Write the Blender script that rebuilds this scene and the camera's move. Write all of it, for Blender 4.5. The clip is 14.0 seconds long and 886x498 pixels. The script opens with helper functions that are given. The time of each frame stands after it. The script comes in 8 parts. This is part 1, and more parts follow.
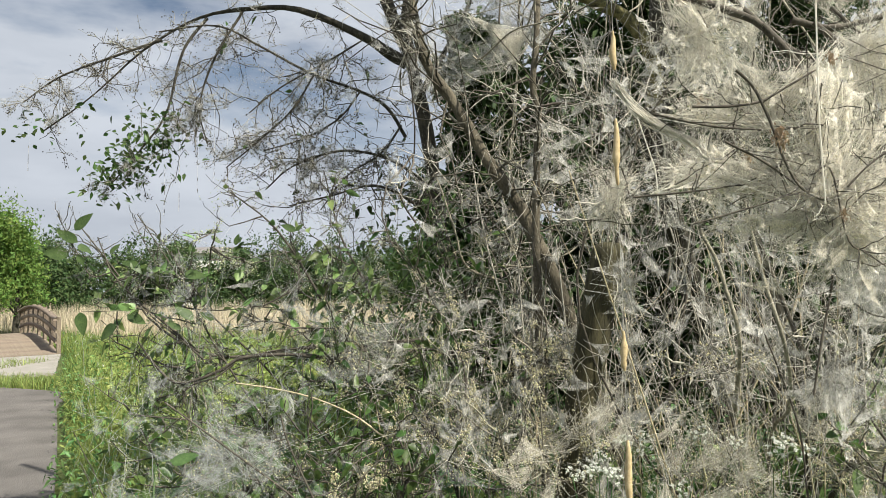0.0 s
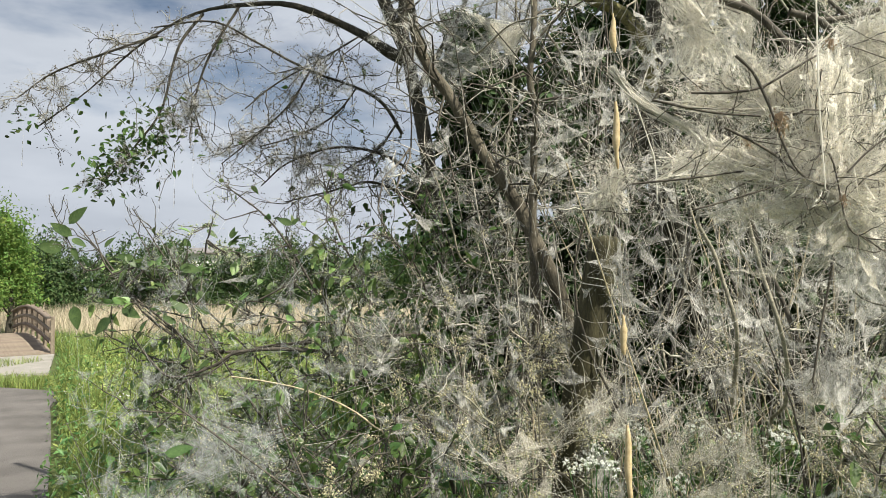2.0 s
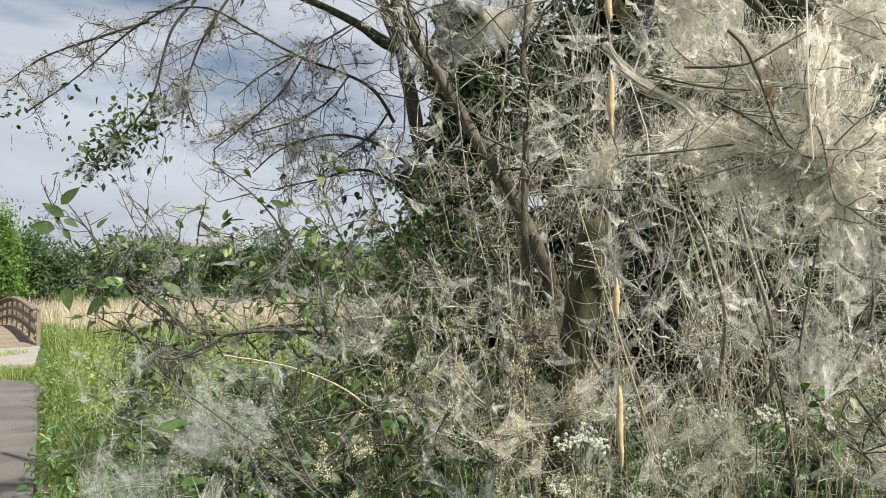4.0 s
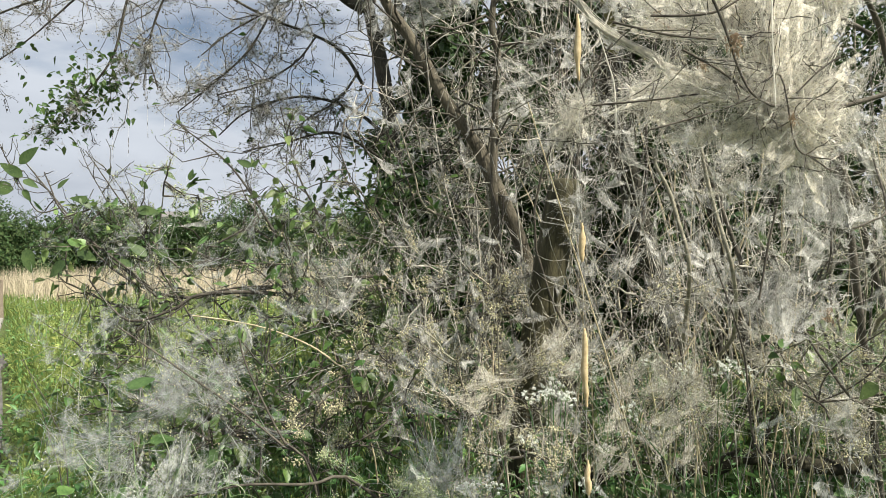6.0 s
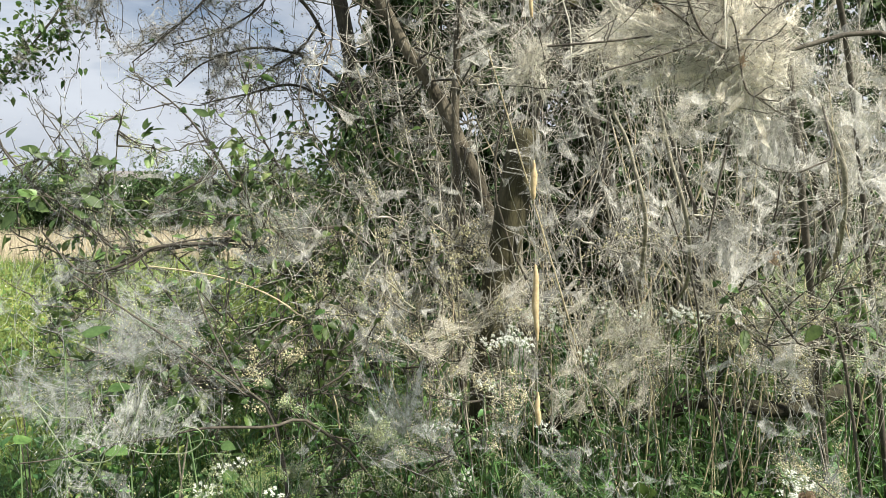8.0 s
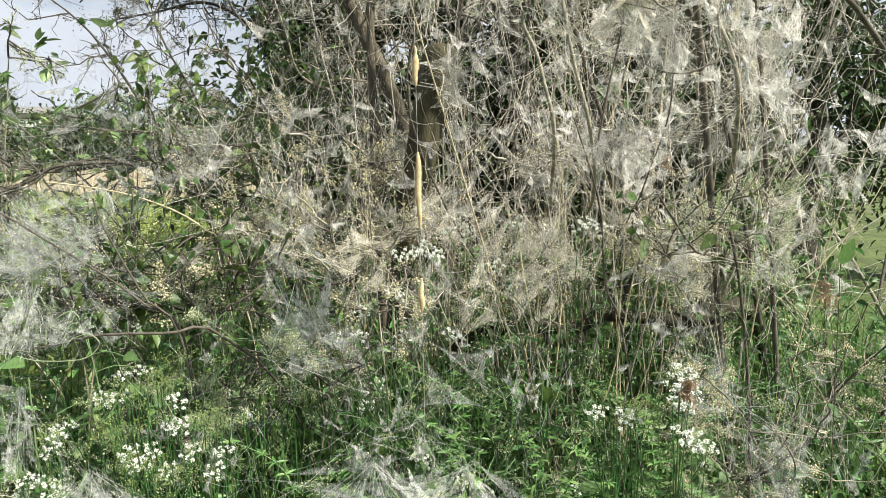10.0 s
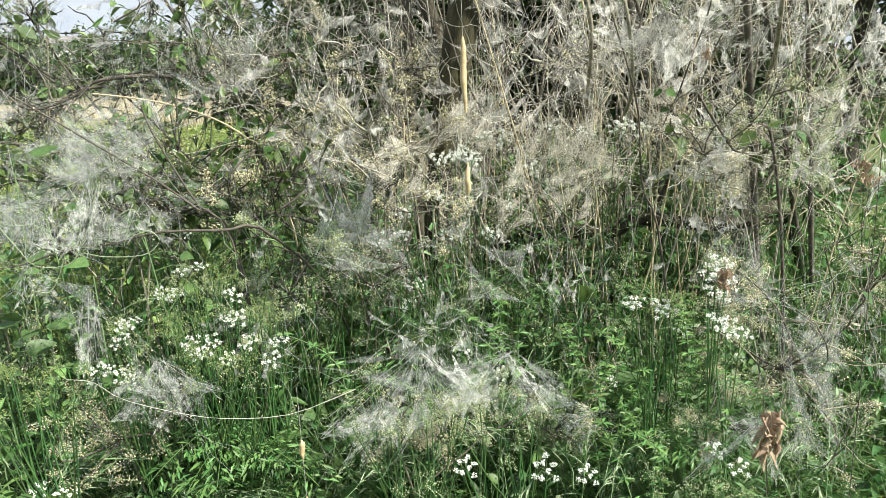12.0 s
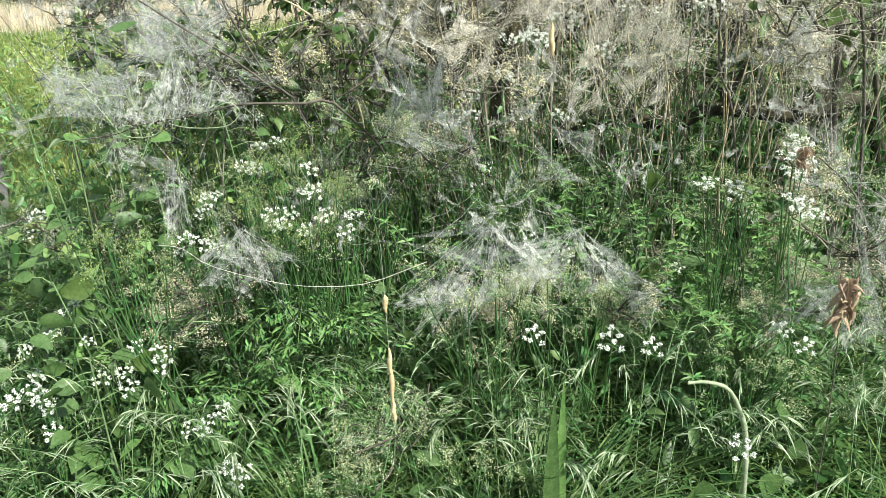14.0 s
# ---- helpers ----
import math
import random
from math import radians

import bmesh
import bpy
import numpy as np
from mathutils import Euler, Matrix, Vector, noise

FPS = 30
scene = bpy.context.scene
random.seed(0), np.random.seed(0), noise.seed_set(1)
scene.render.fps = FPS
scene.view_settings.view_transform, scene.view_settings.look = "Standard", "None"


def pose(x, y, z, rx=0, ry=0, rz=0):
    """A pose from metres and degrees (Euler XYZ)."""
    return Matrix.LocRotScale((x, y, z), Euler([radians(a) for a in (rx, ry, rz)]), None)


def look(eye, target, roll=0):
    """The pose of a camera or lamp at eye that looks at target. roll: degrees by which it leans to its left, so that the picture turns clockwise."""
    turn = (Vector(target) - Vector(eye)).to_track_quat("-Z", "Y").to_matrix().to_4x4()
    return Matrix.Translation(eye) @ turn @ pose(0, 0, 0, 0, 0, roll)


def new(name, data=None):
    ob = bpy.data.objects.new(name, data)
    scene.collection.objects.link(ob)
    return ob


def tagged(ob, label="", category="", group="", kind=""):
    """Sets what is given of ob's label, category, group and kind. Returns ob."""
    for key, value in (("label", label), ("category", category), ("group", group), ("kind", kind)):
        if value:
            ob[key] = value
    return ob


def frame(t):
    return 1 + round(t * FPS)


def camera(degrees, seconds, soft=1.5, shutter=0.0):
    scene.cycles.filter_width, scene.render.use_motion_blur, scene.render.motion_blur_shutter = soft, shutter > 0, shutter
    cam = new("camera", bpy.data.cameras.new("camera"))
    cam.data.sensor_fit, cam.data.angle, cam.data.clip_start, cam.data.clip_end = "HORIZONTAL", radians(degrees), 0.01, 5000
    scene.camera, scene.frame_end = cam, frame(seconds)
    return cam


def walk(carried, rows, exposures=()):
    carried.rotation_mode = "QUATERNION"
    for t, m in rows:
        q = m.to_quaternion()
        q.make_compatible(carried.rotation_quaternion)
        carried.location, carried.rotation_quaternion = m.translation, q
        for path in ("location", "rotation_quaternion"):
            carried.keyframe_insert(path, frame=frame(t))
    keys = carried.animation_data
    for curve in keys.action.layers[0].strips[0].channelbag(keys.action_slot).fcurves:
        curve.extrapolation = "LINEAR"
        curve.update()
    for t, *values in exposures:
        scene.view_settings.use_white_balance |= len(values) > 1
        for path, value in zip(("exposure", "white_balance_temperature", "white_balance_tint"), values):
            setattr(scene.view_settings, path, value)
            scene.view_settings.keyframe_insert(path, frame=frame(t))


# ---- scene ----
cam = camera(63.9, 14.0, soft=0.6)
PATH = [
    (0, (0.0, 0.0, 1.586), (-0.129, 1.993, 1.688), -1.1),
    (0.5, (0.002, 0.004, 1.58), (-0.129, 1.998, 1.676), -1.1),
    (1, (0.0, 0.005, 1.573), (-0.128, 1.999, 1.671), -0.9),
    (1.5, (-0.003, 0.011, 1.567), (-0.127, 2.004, 1.666), -0.9),
    (2, (-0.005, 0.008, 1.564), (-0.121, 2.002, 1.669), -1.0),
    (2.5, (-0.001, 0.0, 1.559), (-0.112, 1.994, 1.67), -0.9),
    (4.8, (-0.021, -0.008, 1.509), (-0.084, 1.99, 1.573), -0.8),
    (5, (-0.019, -0.007, 1.508), (-0.075, 1.992, 1.562), -0.9),
    (5.5, (-0.017, -0.006, 1.499), (-0.046, 1.993, 1.532), -0.9),
    (6, (-0.011, -0.007, 1.491), (-0.016, 1.993, 1.498), -0.9),
    (6.5, (-0.004, -0.009, 1.482), (0.012, 1.991, 1.463), -0.9),
    (7, (-0.008, -0.008, 1.476), (0.032, 1.991, 1.426), -0.9),
    (7.2, (-0.01, -0.006, 1.474), (0.04, 1.993, 1.411), -0.8),
    (9.3, (0.053, -0.028, 1.42), (0.244, 1.953, 1.221), -1.1),
    (9.5, (0.058, -0.026, 1.412), (0.275, 1.95, 1.19), -0.9),
    (10, (0.078, -0.031, 1.392), (0.329, 1.934, 1.116), -0.9),
    (10.5, (0.075, -0.041, 1.372), (0.328, 1.915, 1.042), -1.1),
    (11, (0.051, -0.056, 1.362), (0.276, 1.895, 0.982), -1.5),
    (11.5, (0.043, -0.066, 1.357), (0.231, 1.878, 0.926), -2.0),
    (12, (0.048, -0.077, 1.345), (0.207, 1.857, 0.862), -2.3),
    (12.5, (0.053, -0.086, 1.332), (0.188, 1.833, 0.785), -2.4),
    (13, (0.043, -0.095, 1.319), (0.148, 1.808, 0.713), -2.3),
    (13.5, (0.027, -0.109, 1.301), (0.083, 1.776, 0.635), -2.5),
    (14, (0.001, -0.116, 1.291), (0.005, 1.749, 0.568), -2.7),
]
EXPOSURES = [(0.0, 0.80, 6500, 9), (5.0, 0.84, 6500, 9), (7.0, 0.92, 6500, 9), (9.5, 1.10, 6500, 9), (14.0, 1.27, 6200, 6)]
walk(cam, [(t, look(eye, target, roll)) for t, eye, target, roll in PATH], exposures=EXPOSURES)

# ---------------------------------------------------------------- sky, sun
SUN_AZ, SUN_EL = radians(126), radians(47)      # compass bearing of the sun (from +y towards +x) and its height
sun_way = Vector((math.sin(SUN_AZ) * math.cos(SUN_EL), math.cos(SUN_AZ) * math.cos(SUN_EL), math.sin(SUN_EL)))
world = bpy.data.worlds.new("sky")
scene.world = world
world.use_nodes = True
wn, wl = world.node_tree.nodes, world.node_tree.links
wn.clear()
w_out, w_bg = wn.new("ShaderNodeOutputWorld"), wn.new("ShaderNodeBackground")
w_sky = wn.new("ShaderNodeTexSky")
w_sky.sky_type, w_sky.sun_disc = "NISHITA", False
w_sky.sun_elevation, w_sky.sun_rotation = SUN_EL, SUN_AZ
w_gain = wn.new("ShaderNodeVectorMath")
w_gain.operation = "SCALE"
w_gain.inputs["Scale"].default_value = 0.75
w_co, w_map = wn.new("ShaderNodeTexCoord"), wn.new("ShaderNodeMapping")
w_map.inputs["Scale"].default_value = (1.0, 1.0, 3.2)
w_map.inputs["Location"].default_value = (0.35, 0.1, 0.2)
w_n1, w_n2 = wn.new("ShaderNodeTexNoise"), wn.new("ShaderNodeTexNoise")
w_n1.inputs["Scale"].default_value, w_n1.inputs["Detail"].default_value, w_n1.inputs["Roughness"].default_value = 2.6, 7, 0.52
w_n2.inputs["Scale"].default_value, w_n2.inputs["Detail"].default_value = 4.5, 5
w_cover, w_shade = wn.new("ShaderNodeValToRGB"), wn.new("ShaderNodeValToRGB")
w_cover.color_ramp.elements[0].position, w_cover.color_ramp.elements[1].position = 0.27, 0.44
w_shade.color_ramp.elements[0].position, w_shade.color_ramp.elements[1].position = 0.34, 0.68
w_shade.color_ramp.elements[0].color = (4.7, 5.1, 5.8, 1)
w_shade.color_ramp.elements[1].color = (6.0, 6.4, 7.1, 1)
w_mix = wn.new("ShaderNodeMix")
w_mix.data_type = "RGBA"
for a, b in ((w_co.outputs["Generated"], w_map.inputs["Vector"]), (w_map.outputs[0], w_n1.inputs["Vector"]),
             (w_map.outputs[0], w_n2.inputs["Vector"]), (w_n1.outputs["Fac"], w_cover.inputs[0]), (w_n2.outputs["Fac"], w_shade.inputs[0]),
             (w_sky.outputs[0], w_gain.inputs[0]), (w_cover.outputs[0], w_mix.inputs[0]), (w_gain.outputs[0], w_mix.inputs[6]),
             (w_shade.outputs[0], w_mix.inputs[7]), (w_mix.outputs[2], w_bg.inputs["Color"]), (w_bg.outputs[0], w_out.inputs[0])):
    wl.new(a, b)
w_bg.inputs["Strength"].default_value = 0.062

sun_data = bpy.data.lights.new("sun", "SUN")
sun_data.energy, sun_data.angle, sun_data.color = 5.0, radians(0.6), (1.0, 0.945, 0.82)
sun = new("sun", sun_data)
sun.matrix_world = look(sun_way * 50, (0, 0, 0))

# ---------------------------------------------------------------- materials
def surf(name, c1, c2, size=0.05, rough=0.75, bump=0.3, vary=0.25, through_light=0.0, spec=0.3, per="island", grain=6.0, stretch=(1, 1, 1)):
    """A surface of two colours mixed by noise of that size in metres and by a finer grain, that varies from piece to piece."""
    m = bpy.data.materials.new(name)
    m.use_nodes = True
    n, l = m.node_tree.nodes, m.node_tree.links
    n.clear()
    out, bsdf = n.new("ShaderNodeOutputMaterial"), n.new("ShaderNodeBsdfPrincipled")
    co, mp = n.new("ShaderNodeTexCoord"), n.new("ShaderNodeMapping")
    mp.inputs["Scale"].default_value = stretch
    l.new(co.outputs["Object"], mp.inputs["Vector"])
    big, fine = n.new("ShaderNodeTexNoise"), n.new("ShaderNodeTexNoise")
    big.inputs["Scale"].default_value, big.inputs["Detail"].default_value = 1 / size, 3
    fine.inputs["Scale"].default_value, fine.inputs["Detail"].default_value = grain / size, 4
    l.new(mp.outputs[0], big.inputs["Vector"])
    l.new(mp.outputs[0], fine.inputs["Vector"])
    both = n.new("ShaderNodeMath")
    both.operation = "MULTIPLY_ADD"
    both.inputs[1].default_value = 0.45
    l.new(fine.outputs["Fac"], both.inputs[0])
    half = n.new("ShaderNodeMath")
    half.operation = "MULTIPLY"
    half.inputs[1].default_value = 0.55
    l.new(big.outputs["Fac"], half.inputs[0])
    l.new(half.outputs[0], both.inputs[2])
    ramp = n.new("ShaderNodeValToRGB")
    ramp.color_ramp.elements[0].position, ramp.color_ramp.elements[1].position = 0.35, 0.65
    ramp.color_ramp.elements[0].color, ramp.color_ramp.elements[1].color = (*c1, 1), (*c2, 1)
    l.new(both.outputs[0], ramp.inputs[0])
    hsv = n.new("ShaderNodeHueSaturation")
    geo = n.new("ShaderNodeNewGeometry") if per == "island" else n.new("ShaderNodeObjectInfo")
    rnd = geo.outputs["Random Per Island"] if per == "island" else geo.outputs["Random"]
    val = n.new("ShaderNodeMapRange")
    val.inputs["To Min"].default_value, val.inputs["To Max"].default_value = 1 - vary, 1 + vary
    l.new(rnd, val.inputs["Value"])
    l.new(val.outputs[0], hsv.inputs["Value"])
    hue = n.new("ShaderNodeMapRange")
    hue.inputs["To Min"].default_value, hue.inputs["To Max"].default_value = 0.5 - 0.07 * vary, 0.5 + 0.07 * vary
    mul = n.new("ShaderNodeMath")
    mul.operation, mul.inputs[1].default_value = "FRACT", 0
    scl = n.new("ShaderNodeMath")
    scl.operation, scl.inputs[1].default_value = "MULTIPLY", 7.31
    l.new(rnd, scl.inputs[0])
    l.new(scl.outputs[0], mul.inputs[0])
    l.new(mul.outputs[0], hue.inputs["Value"])
    l.new(hue.outputs[0], hsv.inputs["Hue"])
    l.new(ramp.outputs[0], hsv.inputs["Color"])
    l.new(hsv.outputs[0], bsdf.inputs["Base Color"])
    bsdf.inputs["Roughness"].default_value = rough
    bsdf.inputs["Specular IOR Level"].default_value = spec
    if bump:
        bp = n.new("ShaderNodeBump")
        bp.inputs["Strength"].default_value, bp.inputs["Distance"].default_value = bump, size * 0.15
        l.new(fine.outputs["Fac"], bp.inputs["Height"])
        l.new(bp.outputs[0], bsdf.inputs["Normal"])
    if through_light:
        tr, mx = n.new("ShaderNodeBsdfTranslucent"), n.new("ShaderNodeMixShader")
        l.new(hsv.outputs[0], tr.inputs["Color"])
        mx.inputs[0].default_value = through_light
        l.new(bsdf.outputs[0], mx.inputs[1])
        l.new(tr.outputs[0], mx.inputs[2])
        l.new(mx.outputs[0], out.inputs["Surface"])
    else:
        l.new(bsdf.outputs[0], out.inputs["Surface"])
    return m


def gauze(name, color, cover, fibre=0.02, pull=9, twist=0.6, torn=0.0):
    """Silk spun into a thin sheet: fibres in two directions and holes between them."""
    m = bpy.data.materials.new(name)
    m.use_nodes = True
    n, l = m.node_tree.nodes, m.node_tree.links
    n.clear()
    out, dif, tr = n.new("ShaderNodeOutputMaterial"), n.new("ShaderNodeBsdfDiffuse"), n.new("ShaderNodeBsdfTranslucent")
    clear, half, mix = n.new("ShaderNodeBsdfTransparent"), n.new("ShaderNodeMixShader"), n.new("ShaderNodeMixShader")
    dif.inputs["Color"].default_value = tr.inputs["Color"].default_value = (*color, 1)
    half.inputs[0].default_value = 0.4
    co = n.new("ShaderNodeTexCoord")
    fac = None
    for turn, stretch in (((0.3, 0.5, 0.4), (1, pull, 1)), ((0.9, 0.2, 1.3), (pull, 1, 1)), ((0, 0, 0), (0.22, 0.22, 0.22))):
        mp, no, rp = n.new("ShaderNodeMapping"), n.new("ShaderNodeTexNoise"), n.new("ShaderNodeMapRange")
        mp.inputs["Rotation"].default_value, mp.inputs["Scale"].default_value = turn, stretch
        no.inputs["Scale"].default_value, no.inputs["Detail"].default_value, no.inputs["Distortion"].default_value = 1 / fibre, 4, twist
        rp.inputs["From Min"].default_value, rp.inputs["From Max"].default_value = 0.38, 0.66
        if stretch[0] == 0.22:
            rp.inputs["From Min"].default_value, rp.inputs["From Max"].default_value = 0.36, 0.56
            rp.inputs["To Min"].default_value, rp.inputs["To Max"].default_value = 0.08 - 0.06 * torn, 1.5 + 0.8 * torn
            if torn:
                rp.inputs["From Min"].default_value, rp.inputs["From Max"].default_value = 0.42, 0.58
        l.new(co.outputs["Object"], mp.inputs["Vector"])
        l.new(mp.outputs[0], no.inputs["Vector"])
        l.new(no.outputs["Fac"], rp.inputs["Value"])
        if fac is None:
            fac = rp.outputs[0]
        else:
            ad = n.new("ShaderNodeMath")
            ad.operation = "ADD" if stretch[0] > 1 or stretch[1] > 1 else "MULTIPLY"
            l.new(fac, ad.inputs[0])
            l.new(rp.outputs[0], ad.inputs[1])
            fac = ad.outputs[0]
    sc = n.new("ShaderNodeMath")
    sc.operation, sc.use_clamp = "MULTIPLY", True
    sc.inputs[1].default_value = cover / 1.4
    l.new(fac, sc.inputs[0])
    l.new(dif.outputs[0], half.inputs[1])
    l.new(tr.outputs[0], half.inputs[2])
    l.new(sc.outputs[0], mix.inputs[0])
    l.new(clear.outputs[0], mix.inputs[1])
    l.new(half.outputs[0], mix.inputs[2])
    l.new(mix.outputs[0], out.inputs["Surface"])
    return m


# Mossy log bark, darkened in colour for the shade of the plants over it.
SHADED_LOG_BARK = surf("mossy_shaded_bark", (0.014, 0.013, 0.009), (0.05, 0.046, 0.026), 0.03, 0.9, 0.8, 0.15)
BARK = surf("bark", (0.022, 0.020, 0.015), (0.085, 0.078, 0.06), 0.03, 0.9, 0.8, 0.15, stretch=(1, 1, 0.3))
LICHEN = surf("lichen_bark", (0.04, 0.036, 0.024), (0.27, 0.25, 0.10), 0.025, 0.9, 0.9, 0.15)
CUT_WOOD = surf("old_wood", (0.022, 0.021, 0.012), (0.075, 0.068, 0.034), 0.02, 0.85, 0.6, 0.1, stretch=(1, 1, 0.2))
PALE_BARK = surf("pale_bark", (0.04, 0.035, 0.025), (0.145, 0.128, 0.094), 0.03, 0.9, 0.8, 0.1, stretch=(1, 1, 0.4))
TWIG = surf("twig_bark", (0.032, 0.029, 0.023), (0.12, 0.108, 0.085), 0.02, 0.85, 0.2, 0.35)
GREY_TWIG = surf("silk_coated_twig", (0.12, 0.114, 0.094), (0.46, 0.44, 0.375), 0.02, 0.85, 0.2, 0.35)
BROWN_TWIG = surf("brown_twig", (0.085, 0.08, 0.058), (0.36, 0.34, 0.26), 0.02, 0.85, 0.2, 0.4)
DRY = surf("dry_stem", (0.24, 0.21, 0.12), (0.60, 0.54, 0.36), 0.02, 0.7, 0.1, 0.35, 0.15)
REED = surf("reed_straw", (0.46, 0.39, 0.28), (0.62, 0.55, 0.41), 0.3, 0.8, 0.0, 0.25, 0.25)
# Grass and tussock greens set darker: the shade of the verge in their colour.
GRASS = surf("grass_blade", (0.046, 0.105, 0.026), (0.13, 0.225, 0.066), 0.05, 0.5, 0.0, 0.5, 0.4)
TUSSOCK = surf("tussock_blade", (0.055, 0.115, 0.034), (0.145, 0.235, 0.085), 0.05, 0.5, 0.0, 0.4, 0.4)
SEED = surf("grass_seed_head", (0.21, 0.28, 0.16), (0.40, 0.46, 0.32), 0.02, 0.7, 0.0, 0.3, 0.3)
# Leaf green darkened in colour for the shade inside the thicket.
DEEP_LEAF = surf("shade_tinted_leaf", (0.022, 0.045, 0.014), (0.06, 0.10, 0.032), 0.1, 0.7, 0.0, 0.4, 0.2)
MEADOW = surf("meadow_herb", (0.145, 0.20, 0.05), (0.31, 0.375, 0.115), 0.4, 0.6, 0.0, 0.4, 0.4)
LEAF = surf("green_leaf", (0.042, 0.09, 0.022), (0.11, 0.18, 0.05), 0.03, 0.42, 0.15, 0.4, 0.42, 0.5)
HERB = surf("herb_leaf", (0.042, 0.10, 0.028), (0.11, 0.205, 0.068), 0.03, 0.45, 0.15, 0.4, 0.42, 0.5)
FRESH = surf("fresh_leaf", (0.08, 0.19, 0.05), (0.18, 0.32, 0.10), 0.03, 0.45, 0.15, 0.3, 0.4, 0.5)
RUST = surf("rust_leaf", (0.27, 0.195, 0.13), (0.52, 0.41, 0.29), 0.01, 0.8, 0.5, 0.25, 0.3)
BLOSSOM = surf("dried_blossom", (0.34, 0.32, 0.18), (0.66, 0.62, 0.42), 0.02, 0.85, 0.0, 0.35, 0.2)
BUD = surf("yellow_green_bud", (0.16, 0.22, 0.06), (0.32, 0.39, 0.15), 0.02, 0.6, 0.0, 0.3, 0.2)
FRUIT = surf("green_fruit", (0.25, 0.31, 0.15), (0.48, 0.51, 0.30), 0.02, 0.6, 0.0, 0.3, 0.1)
PETAL = surf("white_petal", (0.60, 0.63, 0.56), (0.80, 0.82, 0.77), 0.01, 0.7, 0.0, 0.08, 0.25)
STALK = surf("green_stalk", (0.09, 0.17, 0.07), (0.19, 0.28, 0.13), 0.02, 0.6, 0.1, 0.3, 0.1)
SILK = surf("silk_thread", (0.72, 0.70, 0.63), (0.89, 0.865, 0.80), 0.05, 0.6, 0.0, 0.2, 0.5)
# Duller copy of the silk thread: part shade of the bush put into its colour.
SILK_SOFT = surf("part_shade_silk", (0.35, 0.345, 0.325), (0.60, 0.59, 0.55), 0.05, 0.6, 0.0, 0.3, 0.4)
# Grey silk, darkened in colour as if shaded against the sky.
SILK_GREY = surf("shade_grey_silk", (0.30, 0.295, 0.275), (0.52, 0.51, 0.48), 0.05, 0.7, 0.0, 0.3, 0.4)
SILK_SHEET = gauze("silk_sheet", (0.82, 0.77, 0.66), 0.42, 0.005)
SILK_VEIL = gauze("silk_veil", (0.74, 0.73, 0.69), 0.42, 0.009)
SILK_FELT = gauze("felted_silk", (0.90, 0.85, 0.75), 0.56, 0.006, 4, 2.0, 0.9)
SILK_DEW = gauze("white_felted_silk", (0.72, 0.735, 0.70), 0.34, 0.007, 3, 1.6, 0.3)
# Bluish grey of the low, shaded webs is put into these two silks' colour.
SILK_THIN = gauze("thin_cool_shade_silk", (0.60, 0.62, 0.61), 0.24, 0.006, 3.5, 1.6)
SILK_WHITE = surf("cool_shade_silk_thread", (0.42, 0.435, 0.42), (0.66, 0.675, 0.65), 0.05, 0.6, 0.0, 0.2, 0.5)
LARVA = surf("ochre_larva", (0.34, 0.26, 0.13), (0.56, 0.46, 0.28), 0.01, 0.8, 0.3, 0.15)
SOIL = surf("meadow_soil", (0.045, 0.06, 0.02), (0.10, 0.13, 0.04), 0.6, 0.95, 0.5, 0.0)
ASPHALT = surf("worn_asphalt", (0.095, 0.088, 0.083), (0.195, 0.18, 0.17), 0.5, 0.9, 0.5, 0.0, grain=40)
CONCRETE = surf("pale_concrete", (0.24, 0.225, 0.20), (0.34, 0.32, 0.29), 0.4, 0.9, 0.3, 0.0, grain=30)
TIMBER = surf("weathered_timber", (0.15, 0.115, 0.085), (0.29, 0.24, 0.19), 0.15, 0.85, 0.4, 0.15, per="object", stretch=(1, 6, 6))
FAR_LEAF = surf("distant_foliage", (0.036, 0.068, 0.024), (0.09, 0.145, 0.05), 0.8, 0.8, 0.0, 0.4, 0.25)
DULL_LEAF = surf("dull_leaf", (0.03, 0.066, 0.018), (0.085, 0.14, 0.042), 0.03, 0.45, 0.15, 0.3, 0.25, 0.5)
OLIVE = surf("olive_leaf", (0.10, 0.17, 0.05), (0.24, 0.34, 0.12), 0.03, 0.45, 0.15, 0.45, 0.4, 0.5)
WILLOW = surf("willow_foliage", (0.09, 0.17, 0.035), (0.19, 0.29, 0.07), 0.8, 0.7, 0.0, 0.35, 0.35)
WALL_PAINT = surf("white_render", (0.72, 0.71, 0.68), (0.82, 0.81, 0.78), 1.0, 0.9, 0.1, 0.0)
ROOF = surf("roof_tile", (0.14, 0.13, 0.13), (0.24, 0.22, 0.21), 0.5, 0.85, 0.3, 0.0)
PANE = surf("window_pane", (0.02, 0.025, 0.03), (0.04, 0.05, 0.06), 0.5, 0.1, 0.0, 0.0, spec=0.6)

